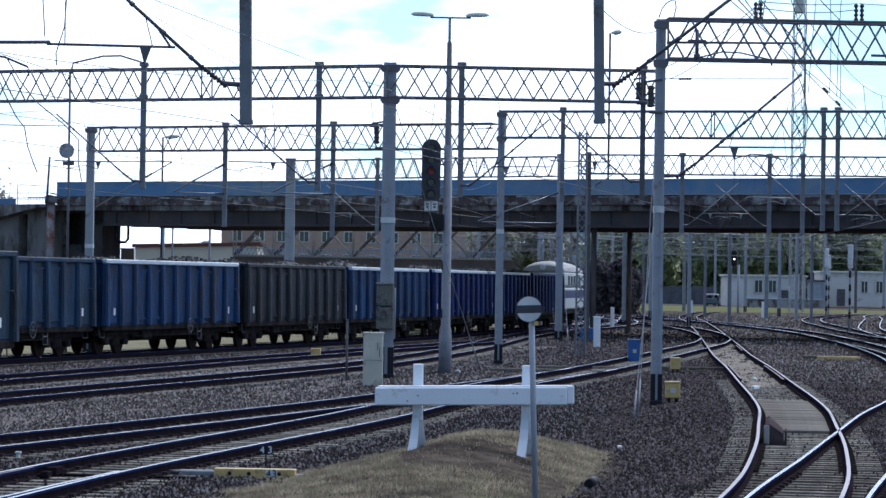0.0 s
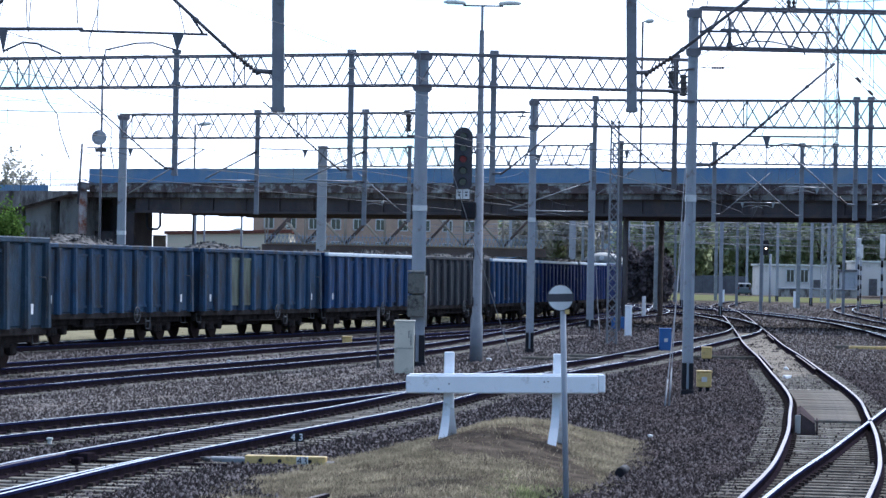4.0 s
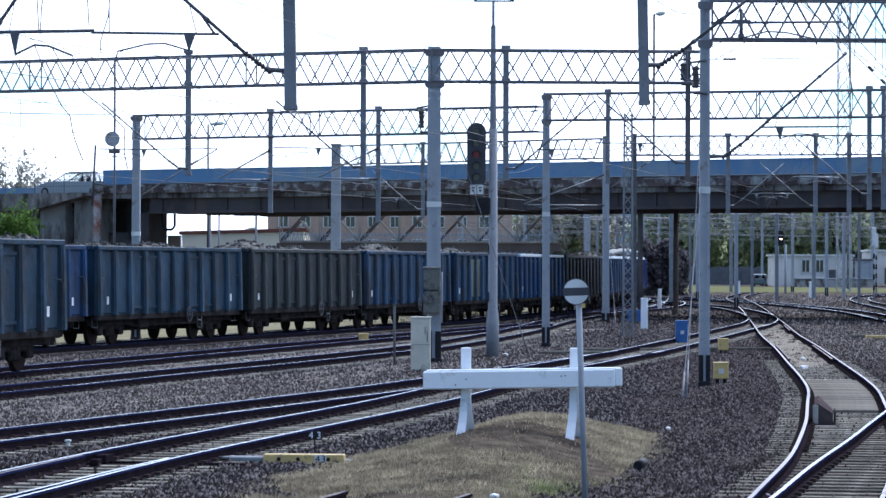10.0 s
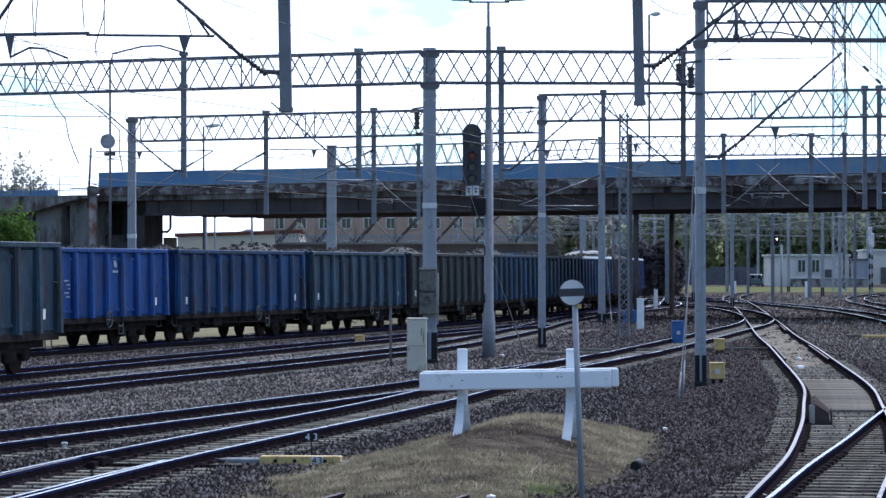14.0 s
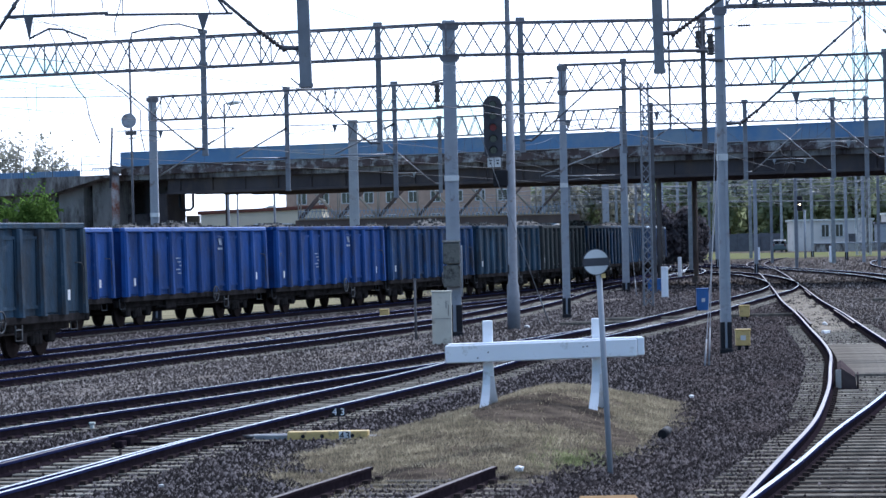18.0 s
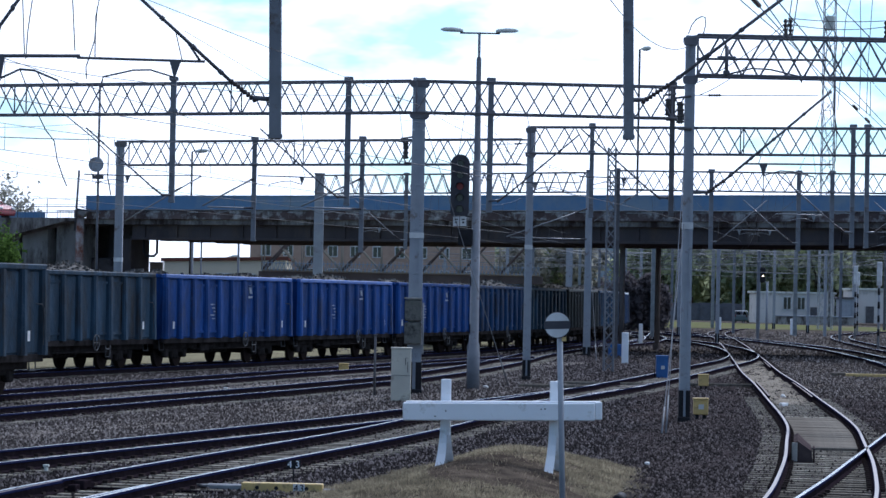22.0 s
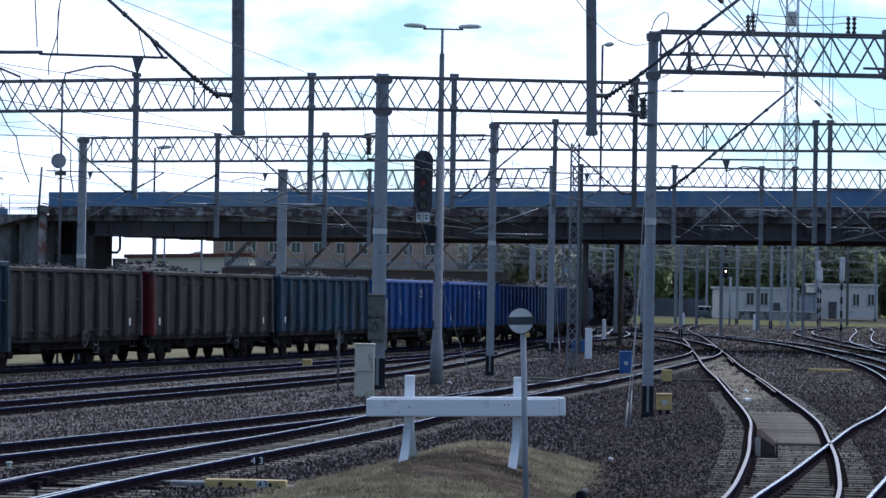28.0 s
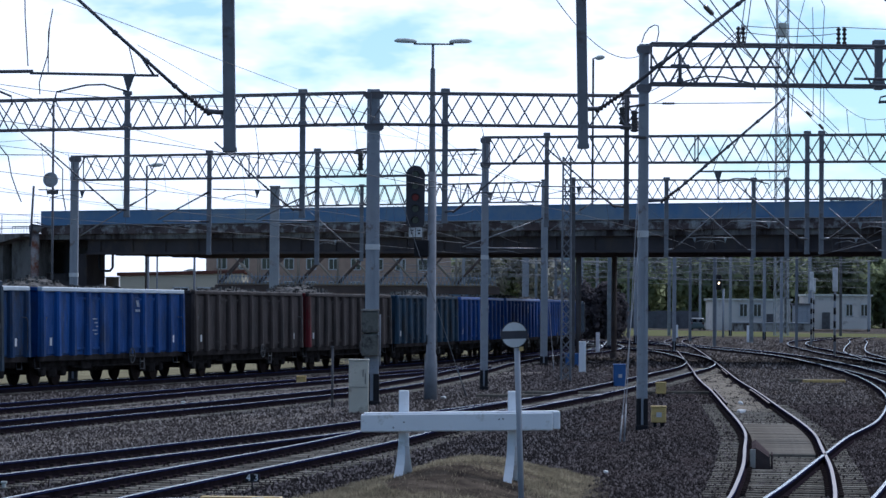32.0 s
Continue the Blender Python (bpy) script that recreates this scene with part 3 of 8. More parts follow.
LINE_R1 = [(1.9, 22), (3.25, 30.4), (3.65, 32.7), (4.5, 37.8), (5.3, 42.5), (6.05, 48), (6.7, 53), (7.5, 60), (8.2, 66), (8.9, 74), (9.75, 85), (11.0, 101), (12.3, 119), (14.0, 140), (16.0, 165), (18.35, 195), (21.1, 232), (22.6, 255), (25.3, 282), (31.0, 322), (44, 383), (60, 438)]
LINE_R2 = [(1.7, 22), (3.3, 30.3), (4.1, 34), (5.4, 40.8), (6.5, 46), (7.75, 52.3), (8.9, 58), (10.3, 65), (12.7, 76), (16.2, 97), (19.2, 122), (21.2, 145), (22.8, 170), (23.5, 192), (23.2, 214), (21.6, 236), (18.4, 256), (13.2, 274), (5.5, 292)]
strip("sandy_strip", LINE_R1, 84, 150, -0.66, 0.66, -0.165, mat("pale sandy ballast", (0.30, 0.27, 0.22), 0.95, dark=(0.15, 0.13, 0.11), scale=2.5, bump=0.6, bump_scale=30), "pale sand and gravel between turnout rails", "ballast")
strip("brown_ballast", LINE_R1, 26, 150, -4.6, -1.35, -0.186, BROWN_BALLAST, "dark brown ballast beside the turnout", "ballast")
strip("brown_ballast", LINE_R1, 50, 92, 1.35, 9.0, -0.186, BROWN_BALLAST, "dark brown ballast between the turnout tracks", "ballast")
strip("fresh_ballast", LINE_C, 54, 92, 1.9, 4.2, -0.185, PALE_BALLAST, "paler ballast between the yard tracks", "ballast")
strip("fresh_ballast", LINE_B, 60, 140, 1.7, 4.2, -0.183, PALE_BALLAST, "paler ballast beside the siding", "ballast")
# dark strips: oily stone with the shadow of rails and train coloured in
for _l, _a, _b, _w in ((LINE_A, 66, 165, 1.75), (LINE_D, 30, 84, 1.2), (LINE_E, 24, 100, 1.15), (LINE_R1, 64, 130, 0), (LINE_R1, 26, 64, 1.25), (LINE_R2, 24, 50, 1.3)):
    for _s in ((-0.77, 0.77) if not _w else (0,)):
        strip("oily_ballast", _l, _a, _b, _s - (_w or 0.3), _s + (_w or 0.3), -0.177 + 0.0015 * _w, OILY_SHADE_BALLAST, "dark oil-stained ballast with painted shade along a rail", "ballast", 0.004)
for _l, _a, _b in ((LINE_R2, 88, 240), (LINE_E, 100, 225), (LINE_R1, 130, 250), (LINE_C, 100, 240)):
    for _s in (-0.77, 0.77):
        strip("oily_ballast", _l, _a, _b, _s - 0.42, _s + 0.42, -0.172, OILY_SHADE_BALLAST, "dark oil-stained ballast with painted shade along a rail", "ballast", 0.004)
strip("meadow", LINE_A, 85, 330, -22, -3.4, -0.14, MEADOW, "pale dry grass strip behind the freight line", "grass")
track("freight line track with the moving coal train on it", LINE_A, near=94, far=200, tops=RAIL_TOP)
track("siding track with a standing wagon on it", LINE_B, near=56, far=142)
track("main track with polished rails curving away", LINE_C, near=46, far=165)
track("yard track with polished rails leading into a turnout", LINE_D, near=36, far=84)
track("yard track with switch blades and timber sleepers", LINE_E, near=28, far=150)
track("rusty dead-end track running into a grassy mound", LINE_END, tops=RAIL_DULL, sleepers=SL_WOOD, near=22)
track("curved turnout track with worn rails", LINE_R1, tops=RAIL_WORN, sleepers=SL_CONCRETE, near=46, far=92)
t = track("diverging track crossing the turnout", LINE_R2, sleepers=SL_LONG, near=24, far=45.8)
LINE_F = [(21, 100), (23.6, 125), (25.4, 150), (26.9, 182), (28.6, 207), (32, 247), (38, 285), (50, 335), (70, 400)]
track("far yard track curving to the white buildings", LINE_F, sleepers=SL_DARK, near=150, far=230, pitch=0.9)
LINE_G = [(8.0, 178), (12, 196), (14.5, 214), (15.8, 235), (15.0, 262), (12, 290)]
track("far track joining the turnouts", LINE_G, sleepers=None)
LINE_H = [(18.6, 110), (20.6, 132), (22.0, 156.6), (23.2, 180), (23.3, 197), (22.6, 222), (21.6, 251), (20.4, 275)]
track("far connecting track with bright rail heads", LINE_H, sleepers=SL_DARK, near=130, far=240, pitch=0.9)
LINE_I = [(24.0, 140), (26.6, 168), (29.5, 197), (33.0, 222), (40.2, 268), (46.3, 308), (58, 360)]
track("far yard track curving away", LINE_I, sleepers=None)


# ---- road bridge ----
BR_L, BR_R = Vector((-22.3, 185.0, 0)), Vector((24.9, 157.0, 0))
BR_DIR = (BR_R - BR_L).normalized()
BR_OUT = Vector((BR_DIR.y, -BR_DIR.x, 0))      # towards the camera's side
BR_TURN = math.atan2(BR_DIR.y, BR_DIR.x)
BR_M = Matrix.Translation(BR_L) @ Matrix.Rotation(BR_TURN, 4, 'Z')   # x along the bridge, y away from the camera
BR_END = 95.0


PATCH = mat("peeling pale concrete", (0.46, 0.46, 0.47), 0.9, dark=(0.2, 0.19, 0.19), scale=2, spread=0.4, per_object=0.35)


def build_bridge():
    b = thing("road_bridge", "road bridge of sooty concrete girders with faded blue parapet panels", "bridge", BR_M)
    bm = bmesh.new()
    box(bm, (BR_END / 2 - 17, 7.2, 6.9), (BR_END + 34, 14.0, 0.3))
    part("deck", bm, DECK_EDGE, b, "concrete road deck")
    bm = bmesh.new()
    box(bm, (BR_END / 2 - 40, 7.2, 7.06), (BR_END + 120, 12.6, 0.13), bevel=0.02)
    part("roadway", bm, ASPHALT, b, "grey asphalt roadway")
    for k in range(5):
        bm = bmesh.new()
        box(bm, (-27.5 + 3.0 * k, 13.7, 7.62), (2.96, 0.05, 0.62), bevel=0.008)
        part("far_parapet_panel", bm, BRIDGE_BLUE, b)
    # white put in for the sun glare on a pale railing
    bm = bmesh.new()
    for k in range(60):
        rod(bm, (-13.0 + k * 0.25, 13.7, 7.3), (-13.0 + k * 0.25, 13.7, 8.0), 0.02, 5)
    rod(bm, (-13, 13.7, 8.0), (2, 13.7, 8.0), 0.05, 6)
    box(bm, (-5.5, 13.7, 7.42), (15, 0.2, 0.24))
    part("far_low_railing", bm, PLATE, b, "pale low railing with sun glare put in as white")
    bm = bmesh.new()
    box(bm, (BR_END / 2, 0.1, 7.34), (BR_END, 0.28, 0.58), bevel=0.03)
    part("fascia", bm, FASCIA, b, "rust-stained peeling fascia beam")
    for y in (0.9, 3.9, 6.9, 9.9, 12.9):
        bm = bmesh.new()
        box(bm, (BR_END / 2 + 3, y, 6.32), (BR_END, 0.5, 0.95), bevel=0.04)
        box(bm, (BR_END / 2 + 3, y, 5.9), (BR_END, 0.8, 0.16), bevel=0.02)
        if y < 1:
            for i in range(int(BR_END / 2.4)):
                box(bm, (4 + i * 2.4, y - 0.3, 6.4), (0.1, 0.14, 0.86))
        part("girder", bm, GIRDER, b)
    x = 0.0
    i = 0
    while x < BR_END:
        bm = bmesh.new()
        w = 2.99
        box(bm, (x + w / 2, -0.06 + 0.012 * (i % 2), 8.02 + random.uniform(-0.01, 0.01)), (w, 0.05, 0.86), bevel=0.008)
        box(bm, (x + w / 2, -0.06, 8.46), (w, 0.10, 0.05))
        part("parapet_panel", bm, BRIDGE_BLUE, b)
        x += w - 0.005
        i += 1
    for k in range(40):
        bm = bmesh.new()
        box(bm, (1.2 + k * 2.4, 0.06, 7.9), (0.08, 0.08, 1.1))
        part("parapet_post", bm, MAST_DARK, b)
    bm = bmesh.new()
    for z in (7.55, 7.95, 8.3):
        rod(bm, (-17, 0.1, z), (0, 0.1, z), 0.014, 6)
    for k in range(80):
        rod(bm, (-17 + k * 0.21, 0.1, 7.1), (-17 + k * 0.21, 0.1, 8.3), 0.006 if k % 11 else 0.03, 5)
    part("railing", bm, MAST_DARK, b, "dark steel railing with thin bars")
    bm = bmesh.new()
    for z in (7.4, 7.9, 8.3):
        rod(bm, (-17, 14.0, z), (BR_END, 14.0, z), 0.03, 6)
    part("far_railing", bm, MAST, b)
    # abutment with a sloping wing wall; recess shade is put into the wall colour
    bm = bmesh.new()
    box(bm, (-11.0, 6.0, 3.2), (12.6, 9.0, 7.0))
    part("abutment", bm, ABUTMENT, b, "concrete abutment with its shade put into the colour")
    bm = bmesh.new()
    prof = [(-17, 7.1), (-0.4, 7.1), (-0.4, 6.92), (-1.2, 6.88), (-5.0, 6.05), (-17, 6.0)]
    ring = [[bm.verts.new((x, y, z)) for x, z in prof] for y in (-0.75, 0.7)]
    bm.faces.new(ring[0])
    bm.faces.new(list(reversed(ring[1])))
    for k in range(len(prof)):
        bm.faces.new((ring[0][k], ring[1][k], ring[1][(k + 1) % len(prof)], ring[0][(k + 1) % len(prof)]))
    bmesh.ops.recalc_face_normals(bm, faces=bm.faces)
    part("wing_wall", bm, WALL_GREY, b, "stained concrete cantilever with a sloping soffit")
    for x0, x1, y0, z1 in ((-17, -5.6, 0.5, 6.6), (-5.2, -3.2, 0.3, 6.6), (-2.6, -0.6, 0.4, 6.85)):
        bm = bmesh.new()
        box(bm, ((x0 + x1) / 2, y0 + 0.7, z1 / 2 - 0.15), (x1 - x0, 1.4, z1 + 0.3), bevel=0.03)
        part("front_wall", bm, WALL_GREY, b, "stained grey concrete wall")
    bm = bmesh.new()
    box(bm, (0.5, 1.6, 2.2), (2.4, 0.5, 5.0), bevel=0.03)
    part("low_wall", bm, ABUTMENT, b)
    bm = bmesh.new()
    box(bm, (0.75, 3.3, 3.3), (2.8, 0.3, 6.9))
    part("recess_wall", bm, ABUTMENT, b, "wall in the abutment recess, coloured dark for shade")
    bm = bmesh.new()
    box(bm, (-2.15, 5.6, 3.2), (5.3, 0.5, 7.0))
    part("back_wall", bm, ABUTMENT, b, "back wall of the abutment, coloured dark for shade")
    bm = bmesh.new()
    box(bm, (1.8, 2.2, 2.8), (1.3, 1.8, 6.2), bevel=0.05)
    part("dark_pier", bm, GIRDER, b, "black bridge pier")
    for k in range(38):
        bm = bmesh.new()
        w_, h_ = random.uniform(0.5, 1.9), random.uniform(0.06, 0.2)
        mid = (0.6 + k * 2.45 + random.uniform(-0.6, 0.6), -0.045, 7.54 + random.uniform(-0.05, 0.03))
        rim = [(mid[0] + w_ / 2 * math.cos(a * math.tau / 14) * random.uniform(0.7, 1.1), mid[2] + h_ / 2 * math.sin(a * math.tau / 14) * random.uniform(0.4, 1.3)) for a in range(14)]
        prism(bm, rim, -0.062, -0.03)
        part("fascia_patch", bm, PATCH, b, "peeling pale concrete patch")
    bm = bmesh.new()
    rod(bm, (2, -0.1, 7.62), (BR_END, -0.1, 7.62), 0.035, 6)
    part("fascia_pipe", bm, GALV, b, "thin pale cable pipe along the fascia")
    bm = bmesh.new()
    rod(bm, (-0.1, -0.5, -0.2), (-0.1, -0.5, 7.45), 0.25, 14)
    rod(bm, (-0.1, -0.5, 7.15), (-0.1, -0.5, 7.6), 0.38, 14)
    part("drain_column", bm, mat("rust-streaked grey column", (0.36, 0.36, 0.37), 0.8, dark=(0.22, 0.21, 0.21), scale=1, stain=(0.16, 0.07, 0.05), stain_scale=1.0, stain_amount=0.55), b, "grey column streaked with rust")
    bm = bmesh.new()
    tube(bm, [(3.5, 1.2, 5.9), (3.52, 1.2, 5.1), (3.7, 1.2, 4.85), (4.3, 1.2, 4.85), (4.5, 1.2, 5.05), (4.5, 1.2, 5.85)], 0.08, 8)
    part("pipe_loop", bm, BLACK, b, "black bent pipe under the deck")
    for px, py in ((35.6, 2.6), (33.0, 12.2), (64, 6), (70, 12)):
        bm = bmesh.new()
        rod(bm, (px, py, -0.3), (px, py, 6.0), 0.15, 12)
        box(bm, (px, py, 0.0), (0.4, 0.4, 0.4), bevel=0.04)
        part("pier", bm, mat("rusty brown pier", (0.22, 0.18, 0.17), 0.85, scale=1), b, "slim rusty brown steel pier")
    # approach embankment
    bm = bmesh.new()
    vs = [(-17, -1, -0.3), (-17, 16, -0.3), (-17, 16, 6.9), (-17, -1, 6.9), (-90, -8, -0.3), (-90, 22, -0.3), (-90, 16, 6.9), (-90, -1, 6.9)]
    v = [bm.verts.new(p) for p in vs]
    for f in ((0, 1, 2, 3), (4, 7, 6, 5), (0, 3, 7, 4), (1, 5, 6, 2), (3, 2, 6, 7), (0, 4, 5, 1)):
        bm.faces.new([v[i] for i in f])
    bmesh.ops.recalc_face_normals(bm, faces=bm.faces)
    part("embankment", bm, CONCRETE, b)
    return b


build_bridge()


# ---- gantries and masts ----
def truss_mesh(length, depth=0.93, width=0.7, bay=0.54, r=0.031, cross=True):
    """A lattice beam along +x, its top at z = 0."""
    bm = bmesh.new()
    for y in (-width / 2, width / 2):
        for z in (0, -depth):
            rod(bm, (0, y, z), (length, y, z), r * 1.05, 6)
        n = max(2, round(length / bay))
        for i in range(n):
            a, b = length * i / n, length * (i + 1) / n
            lo, hi = (-depth, 0) if i % 2 == 0 else (0, -depth)
            if y > 0 and cross:
                lo, hi = hi, lo
            rod(bm, (a, y, lo), (b, y, hi), r * 0.78, 5)
        for i in range(0, n + 1, 14):
            rod(bm, (length * i / n, y, -depth), (length * i / n, y, 0), r * 0.8, 5)
    n = max(2, round(length / (2 * bay)))
    for i in range(n + 1):
        x = length * i / n
        for z in (0, -depth):
            rod(bm, (x, -width / 2, z), (x, width / 2, z), r * 0.5, 5)
    return bm


def gantry_beam(p, q, label="grey steel lattice gantry beam carrying catenary posts", parent=None, **kw):
    p, q = Vector(p), Vector(q)
    d = q - p
    m = Matrix.Translation(p) @ d.to_track_quat('X', 'Z').to_matrix().to_4x4()
    ob = part("truss_beam", truss_mesh(d.length, **kw), TRUSS, parent)
    ob.matrix_basis = m
    return ob


def mast_mesh(h, w, d, top_w=None):
    """Two channels with battens, slightly tapered."""
    bm = bmesh.new()
    top_w = top_w or w * 0.85
    for s in (-1, 1):
        vs = box(bm, (0, 0, 0), (w * 0.30, d, 1))
        for v in vs:
            k = v.co.z + 0.5
            v.co.x += s * (w * (1 - k) + top_w * k) * 0.35
            v.co.z = k * h
    vs = box(bm, (0, 0.0, 0), (w * 0.66, d * 0.55, 1))
    for v in vs:
        v.co.z = (v.co.z + 0.5) * h
    box(bm, (0, 0, h / 2), (w * 0.9, d * 0.86, h - 0.02))
    for z in np.arange(1.0, h, 1.3):
        box(bm, (0, 0, z), (w * 0.9, d * 1.01, 0.08))
    return bm


def mast(name, x, y, h, w=0.28, d=0.24, material=MAST, foot=0.75, band=None, label="", lean=0.0, caps=True, gusset=(), holes=()):
    t = thing(name, label, "catenary mast", Matrix.Translation((x, y, -0.2)) @ Matrix.Rotation(radians(lean), 4, 'Y'))
    part("shaft", mast_mesh(h + 0.2, w, d), material, t)
    if foot:
        bm = bmesh.new()
        for s in (-1, 1):
            box(bm, (s * w * 0.33, 0, foot / 2), (w * 0.42, d * 1.12, foot), bevel=0.01)
        box(bm, (0, 0, 0.08), (w * 1.2, d * 1.3, 0.16), bevel=0.03)
        part("foot", bm, BLACK, t, "black tarred foot")
    if band:
        bm = bmesh.new()
        box(bm, (0, 0, band + 0.27), (w * 1.02, d * 1.1, 0.16))
        part("band", bm, PLATE, t, "white painted band")
    if caps and not gusset:
        bm = bmesh.new()
        box(bm, (0, 0, h + 0.24), (w * 1.05, d * 1.3, 0.08), bevel=0.01)
        part("cap", bm, TRUSS, t)
    for z in gusset:
        bm = bmesh.new()
        prism(bm, [(-w * 0.66, z + 0.25), (w * 0.72, z + 0.25), (w * 0.72, z + 0.14), (w * 0.54, z + 0.06), (-w * 0.54, z + 0.08), (-w * 0.66, z + 0.15)], -d * 0.62, d * 0.62)
        part("gusset", bm, TRUSS, t, "flared steel gusset plate")
    for z in holes:
        for sx in (-1, 1):
            bm = bmesh.new()
            disc(bm, (sx * w * 0.36, -d * 0.56, z + 0.2), (0, 1, 0), 0.035, 0.02, 10)
            part("bolt_hole", bm, PLATE, t, "bright bolt hole")
    return t


def hang_post(bm, x, y, z_top, z_bot, r=0.085):
    box(bm, (x, y, (z_top + z_bot) / 2), (r * 2, r * 2.0, z_top - z_bot), bevel=0.01)
    box(bm, (x, y, z_top + 0.04), (r * 3.2, r * 3, 0.12), bevel=0.02)
    box(bm, (x, y, z_top - 0.93), (r * 3.0, r * 2.8, 0.12), bevel=0.02)
    box(bm, (x, y, z_bot + 0.04), (r * 2.3, r * 2.3, 0.06))


def post(parent, x, y, z_top, z_bot, r=0.085, material=POST, lean=0.0):
    bm = bmesh.new()
    hang_post(bm, 0, 0, 0, z_bot - z_top, r)
    ob = part("hanging_post", bm, material, parent)
    ob.matrix_basis = Matrix.Translation((x, y, z_top)) @ Matrix.Rotation(radians(lean), 4, 'Y')
    return ob


def cantilever(parent, x, y, z, side, k=1.0, material=TUBE, yturn=0.0, rise=1.0, clamp=False, drop=0.0):
    """A catenary bracket: insulator, slanting tube, registration tube, drop bracket and steady arm."""
    c = thing("catenary_cantilever", "slanting steel tube catenary bracket with ribbed insulator", "catenary bracket",
              Matrix.Translation((x, y, z)) @ Matrix.Rotation(radians(yturn), 4, 'Z') @ Matrix.Diagonal((side * k, 1, k * rise, 1)), group="catenary brackets")
    bm = bmesh.new()
    rod(bm, (0.0, 0, 0), (0.32, 0, 0.02), 0.035, 8)
    rod(bm, (0.58, 0, 0.22), (2.75, 0, 2.10), 0.025, 8)
    for u in (0.75, 1.15, 1.6, 2.2):
        disc(bm, (u, 0, 0.22 + (u - 0.58) * 0.866), (1, 0, 0.866), 0.037, 0.06, 10)
    part("slanting_tube", bm, material, c)
    bm = bmesh.new()
    sausage(bm, (0.24, 0, -0.03), (0.62, 0, 0.26), 0.042, 8)
    part("insulator", bm, INSUL, c)
    bm = bmesh.new()
    rod(bm, (0.98, 0, 0.60 - drop), (2.80, 0, 0.62 - drop), 0.019, 8)
    rod(bm, (1.05, 0, 0.61 - drop), (1.25, 0, 0.80), 0.02, 6)
    part("registration_tube", bm, material, c)
    bm = bmesh.new()
    if clamp:
        box(bm, (1.40, 0, 0.62), (0.26, 0.05, 0.06), bevel=0.01)
        rod(bm, (1.40, 0, 0.34), (1.40, 0, 0.80), 0.026, 8)
        box(bm, (1.40, 0, 0.40), (0.09, 0.05, 0.07), bevel=0.01)
    v = [] if clamp else [bm.verts.new(p) for p in ((1.31, -0.02, 0.62), (1.49, -0.02, 0.62), (1.41, -0.02, 0.34), (1.31, 0.02, 0.62), (1.49, 0.02, 0.62), (1.41, 0.02, 0.34))]
    for f in ((0, 1, 2), (3, 5, 4), (0, 3, 4, 1), (1, 4, 5, 2), (2, 5, 3, 0)) if v else ():
        bm.faces.new([v[i] for i in f])
    bmesh.ops.translate(bm, vec=(0, 0, -drop), verts=bm.verts)
    part("drop_bracket", bm, material, c)
    bm = bmesh.new()
    tube(bm, [(1.40, 0, 0.37), (1.75, 0, 0.47), (2.0, 0, 0.46), (2.42, 0, 0.36), (2.44, 0, 0.27)], 0.014, 6)
    bmesh.ops.translate(bm, vec=(0, 0, -drop), verts=bm.verts)
    part("steady_arm", bm, material, c)
    bm = bmesh.new()
    rod(bm, (1.30, 0, 0.60 - drop), (1.42, 0, 0.98), 0.008, 4)
    part("stay", bm, WIRE, c)
    return c


def pull_off(x, y, z0, z1, length):
    """A level tube held by a slanting tie, both insulated at the post."""
    s = 1 if length > 0 else -1
    c = thing("catenary_cantilever", "level galvanised tube with a slanting tie on a post", "catenary bracket", Matrix.Translation((x, y, 0)), group="catenary brackets")
    bm = bmesh.new()
    rod(bm, (s * 0.3, 0, z0 - 0.02), (length - s * 0.2, 0, z0), 0.029, 8)
    part("registration_tube", bm, GALV, c)
    bm = bmesh.new()
    d = (Vector((length, 0, z0)) - Vector((0, 0, z1))) * 0.12
    rod(bm, Vector((0, 0, z1)) + d, (length, 0, z0 + 0.03), 0.031, 8)
    part("tie_tube", bm, GALV, c)
    bm = bmesh.new()
    sausage(bm, (0, 0, z1), Vector((0, 0, z1)) + d * 1.3, 0.05, 6)
    part("insulator", bm, INSUL, c)
    bm = bmesh.new()
    sausage(bm, (0, 0, z0 - 0.02), (s * 0.36, 0, z0 - 0.02), 0.045, 6)
    part("insulator", bm, INSUL, c)
    bm = bmesh.new()
    tube(bm, [(length * 0.9, 0, z0), (length * 0.7, 0, z0 - 0.22), (length * 0.45, 0, z0 - 0.14), (length * 0.35, 0, z0 - 0.2)], 0.014, 6)
    part("steady_arm", bm, GALV, c)


def strut_bracket(x, y, z0, z1, length):
    """A strut rising away from a mast under a level top tie."""
    c = thing("catenary_cantilever", "rising tube strut under a level top tie on a mast", "catenary bracket", Matrix.Translation((x, y, 0)), group="catenary brackets")
    bm = bmesh.new()
    rod(bm, (0.1, 0, z0), (length, 0, z1), 0.026, 8)
    part("slanting_tube", bm, GALV, c)
    bm = bmesh.new()
    rod(bm, (0.0, 0, z1 - 0.02), (length, 0, z1 + 0.02), 0.02, 8)
    part("top_tube", bm, TUBE, c)
    bm = bmesh.new()
    sausage(bm, (length * 0.62, 0, z0 + (z1 - z0) * 0.62), (length * 0.75, 0, z0 + (z1 - z0) * 0.75), 0.045, 6)
    part("insulator", bm, INSUL, c)


def tie(p, q, label="thin span wire with a ribbed insulator"):
    p, q = Vector(p), Vector(q)
    w = thing("span_wire", label, "span wire")
    bm = bmesh.new()
    rod(bm, p, q, 0.011, 5)
    part("wire", bm, WIRE, w)
    bm = bmesh.new()
    d = (q - p).normalized()
    sausage(bm, p + d * 0.32, p + d * 0.62, 0.036, 5)
    part("insulator", bm, INSUL, w)


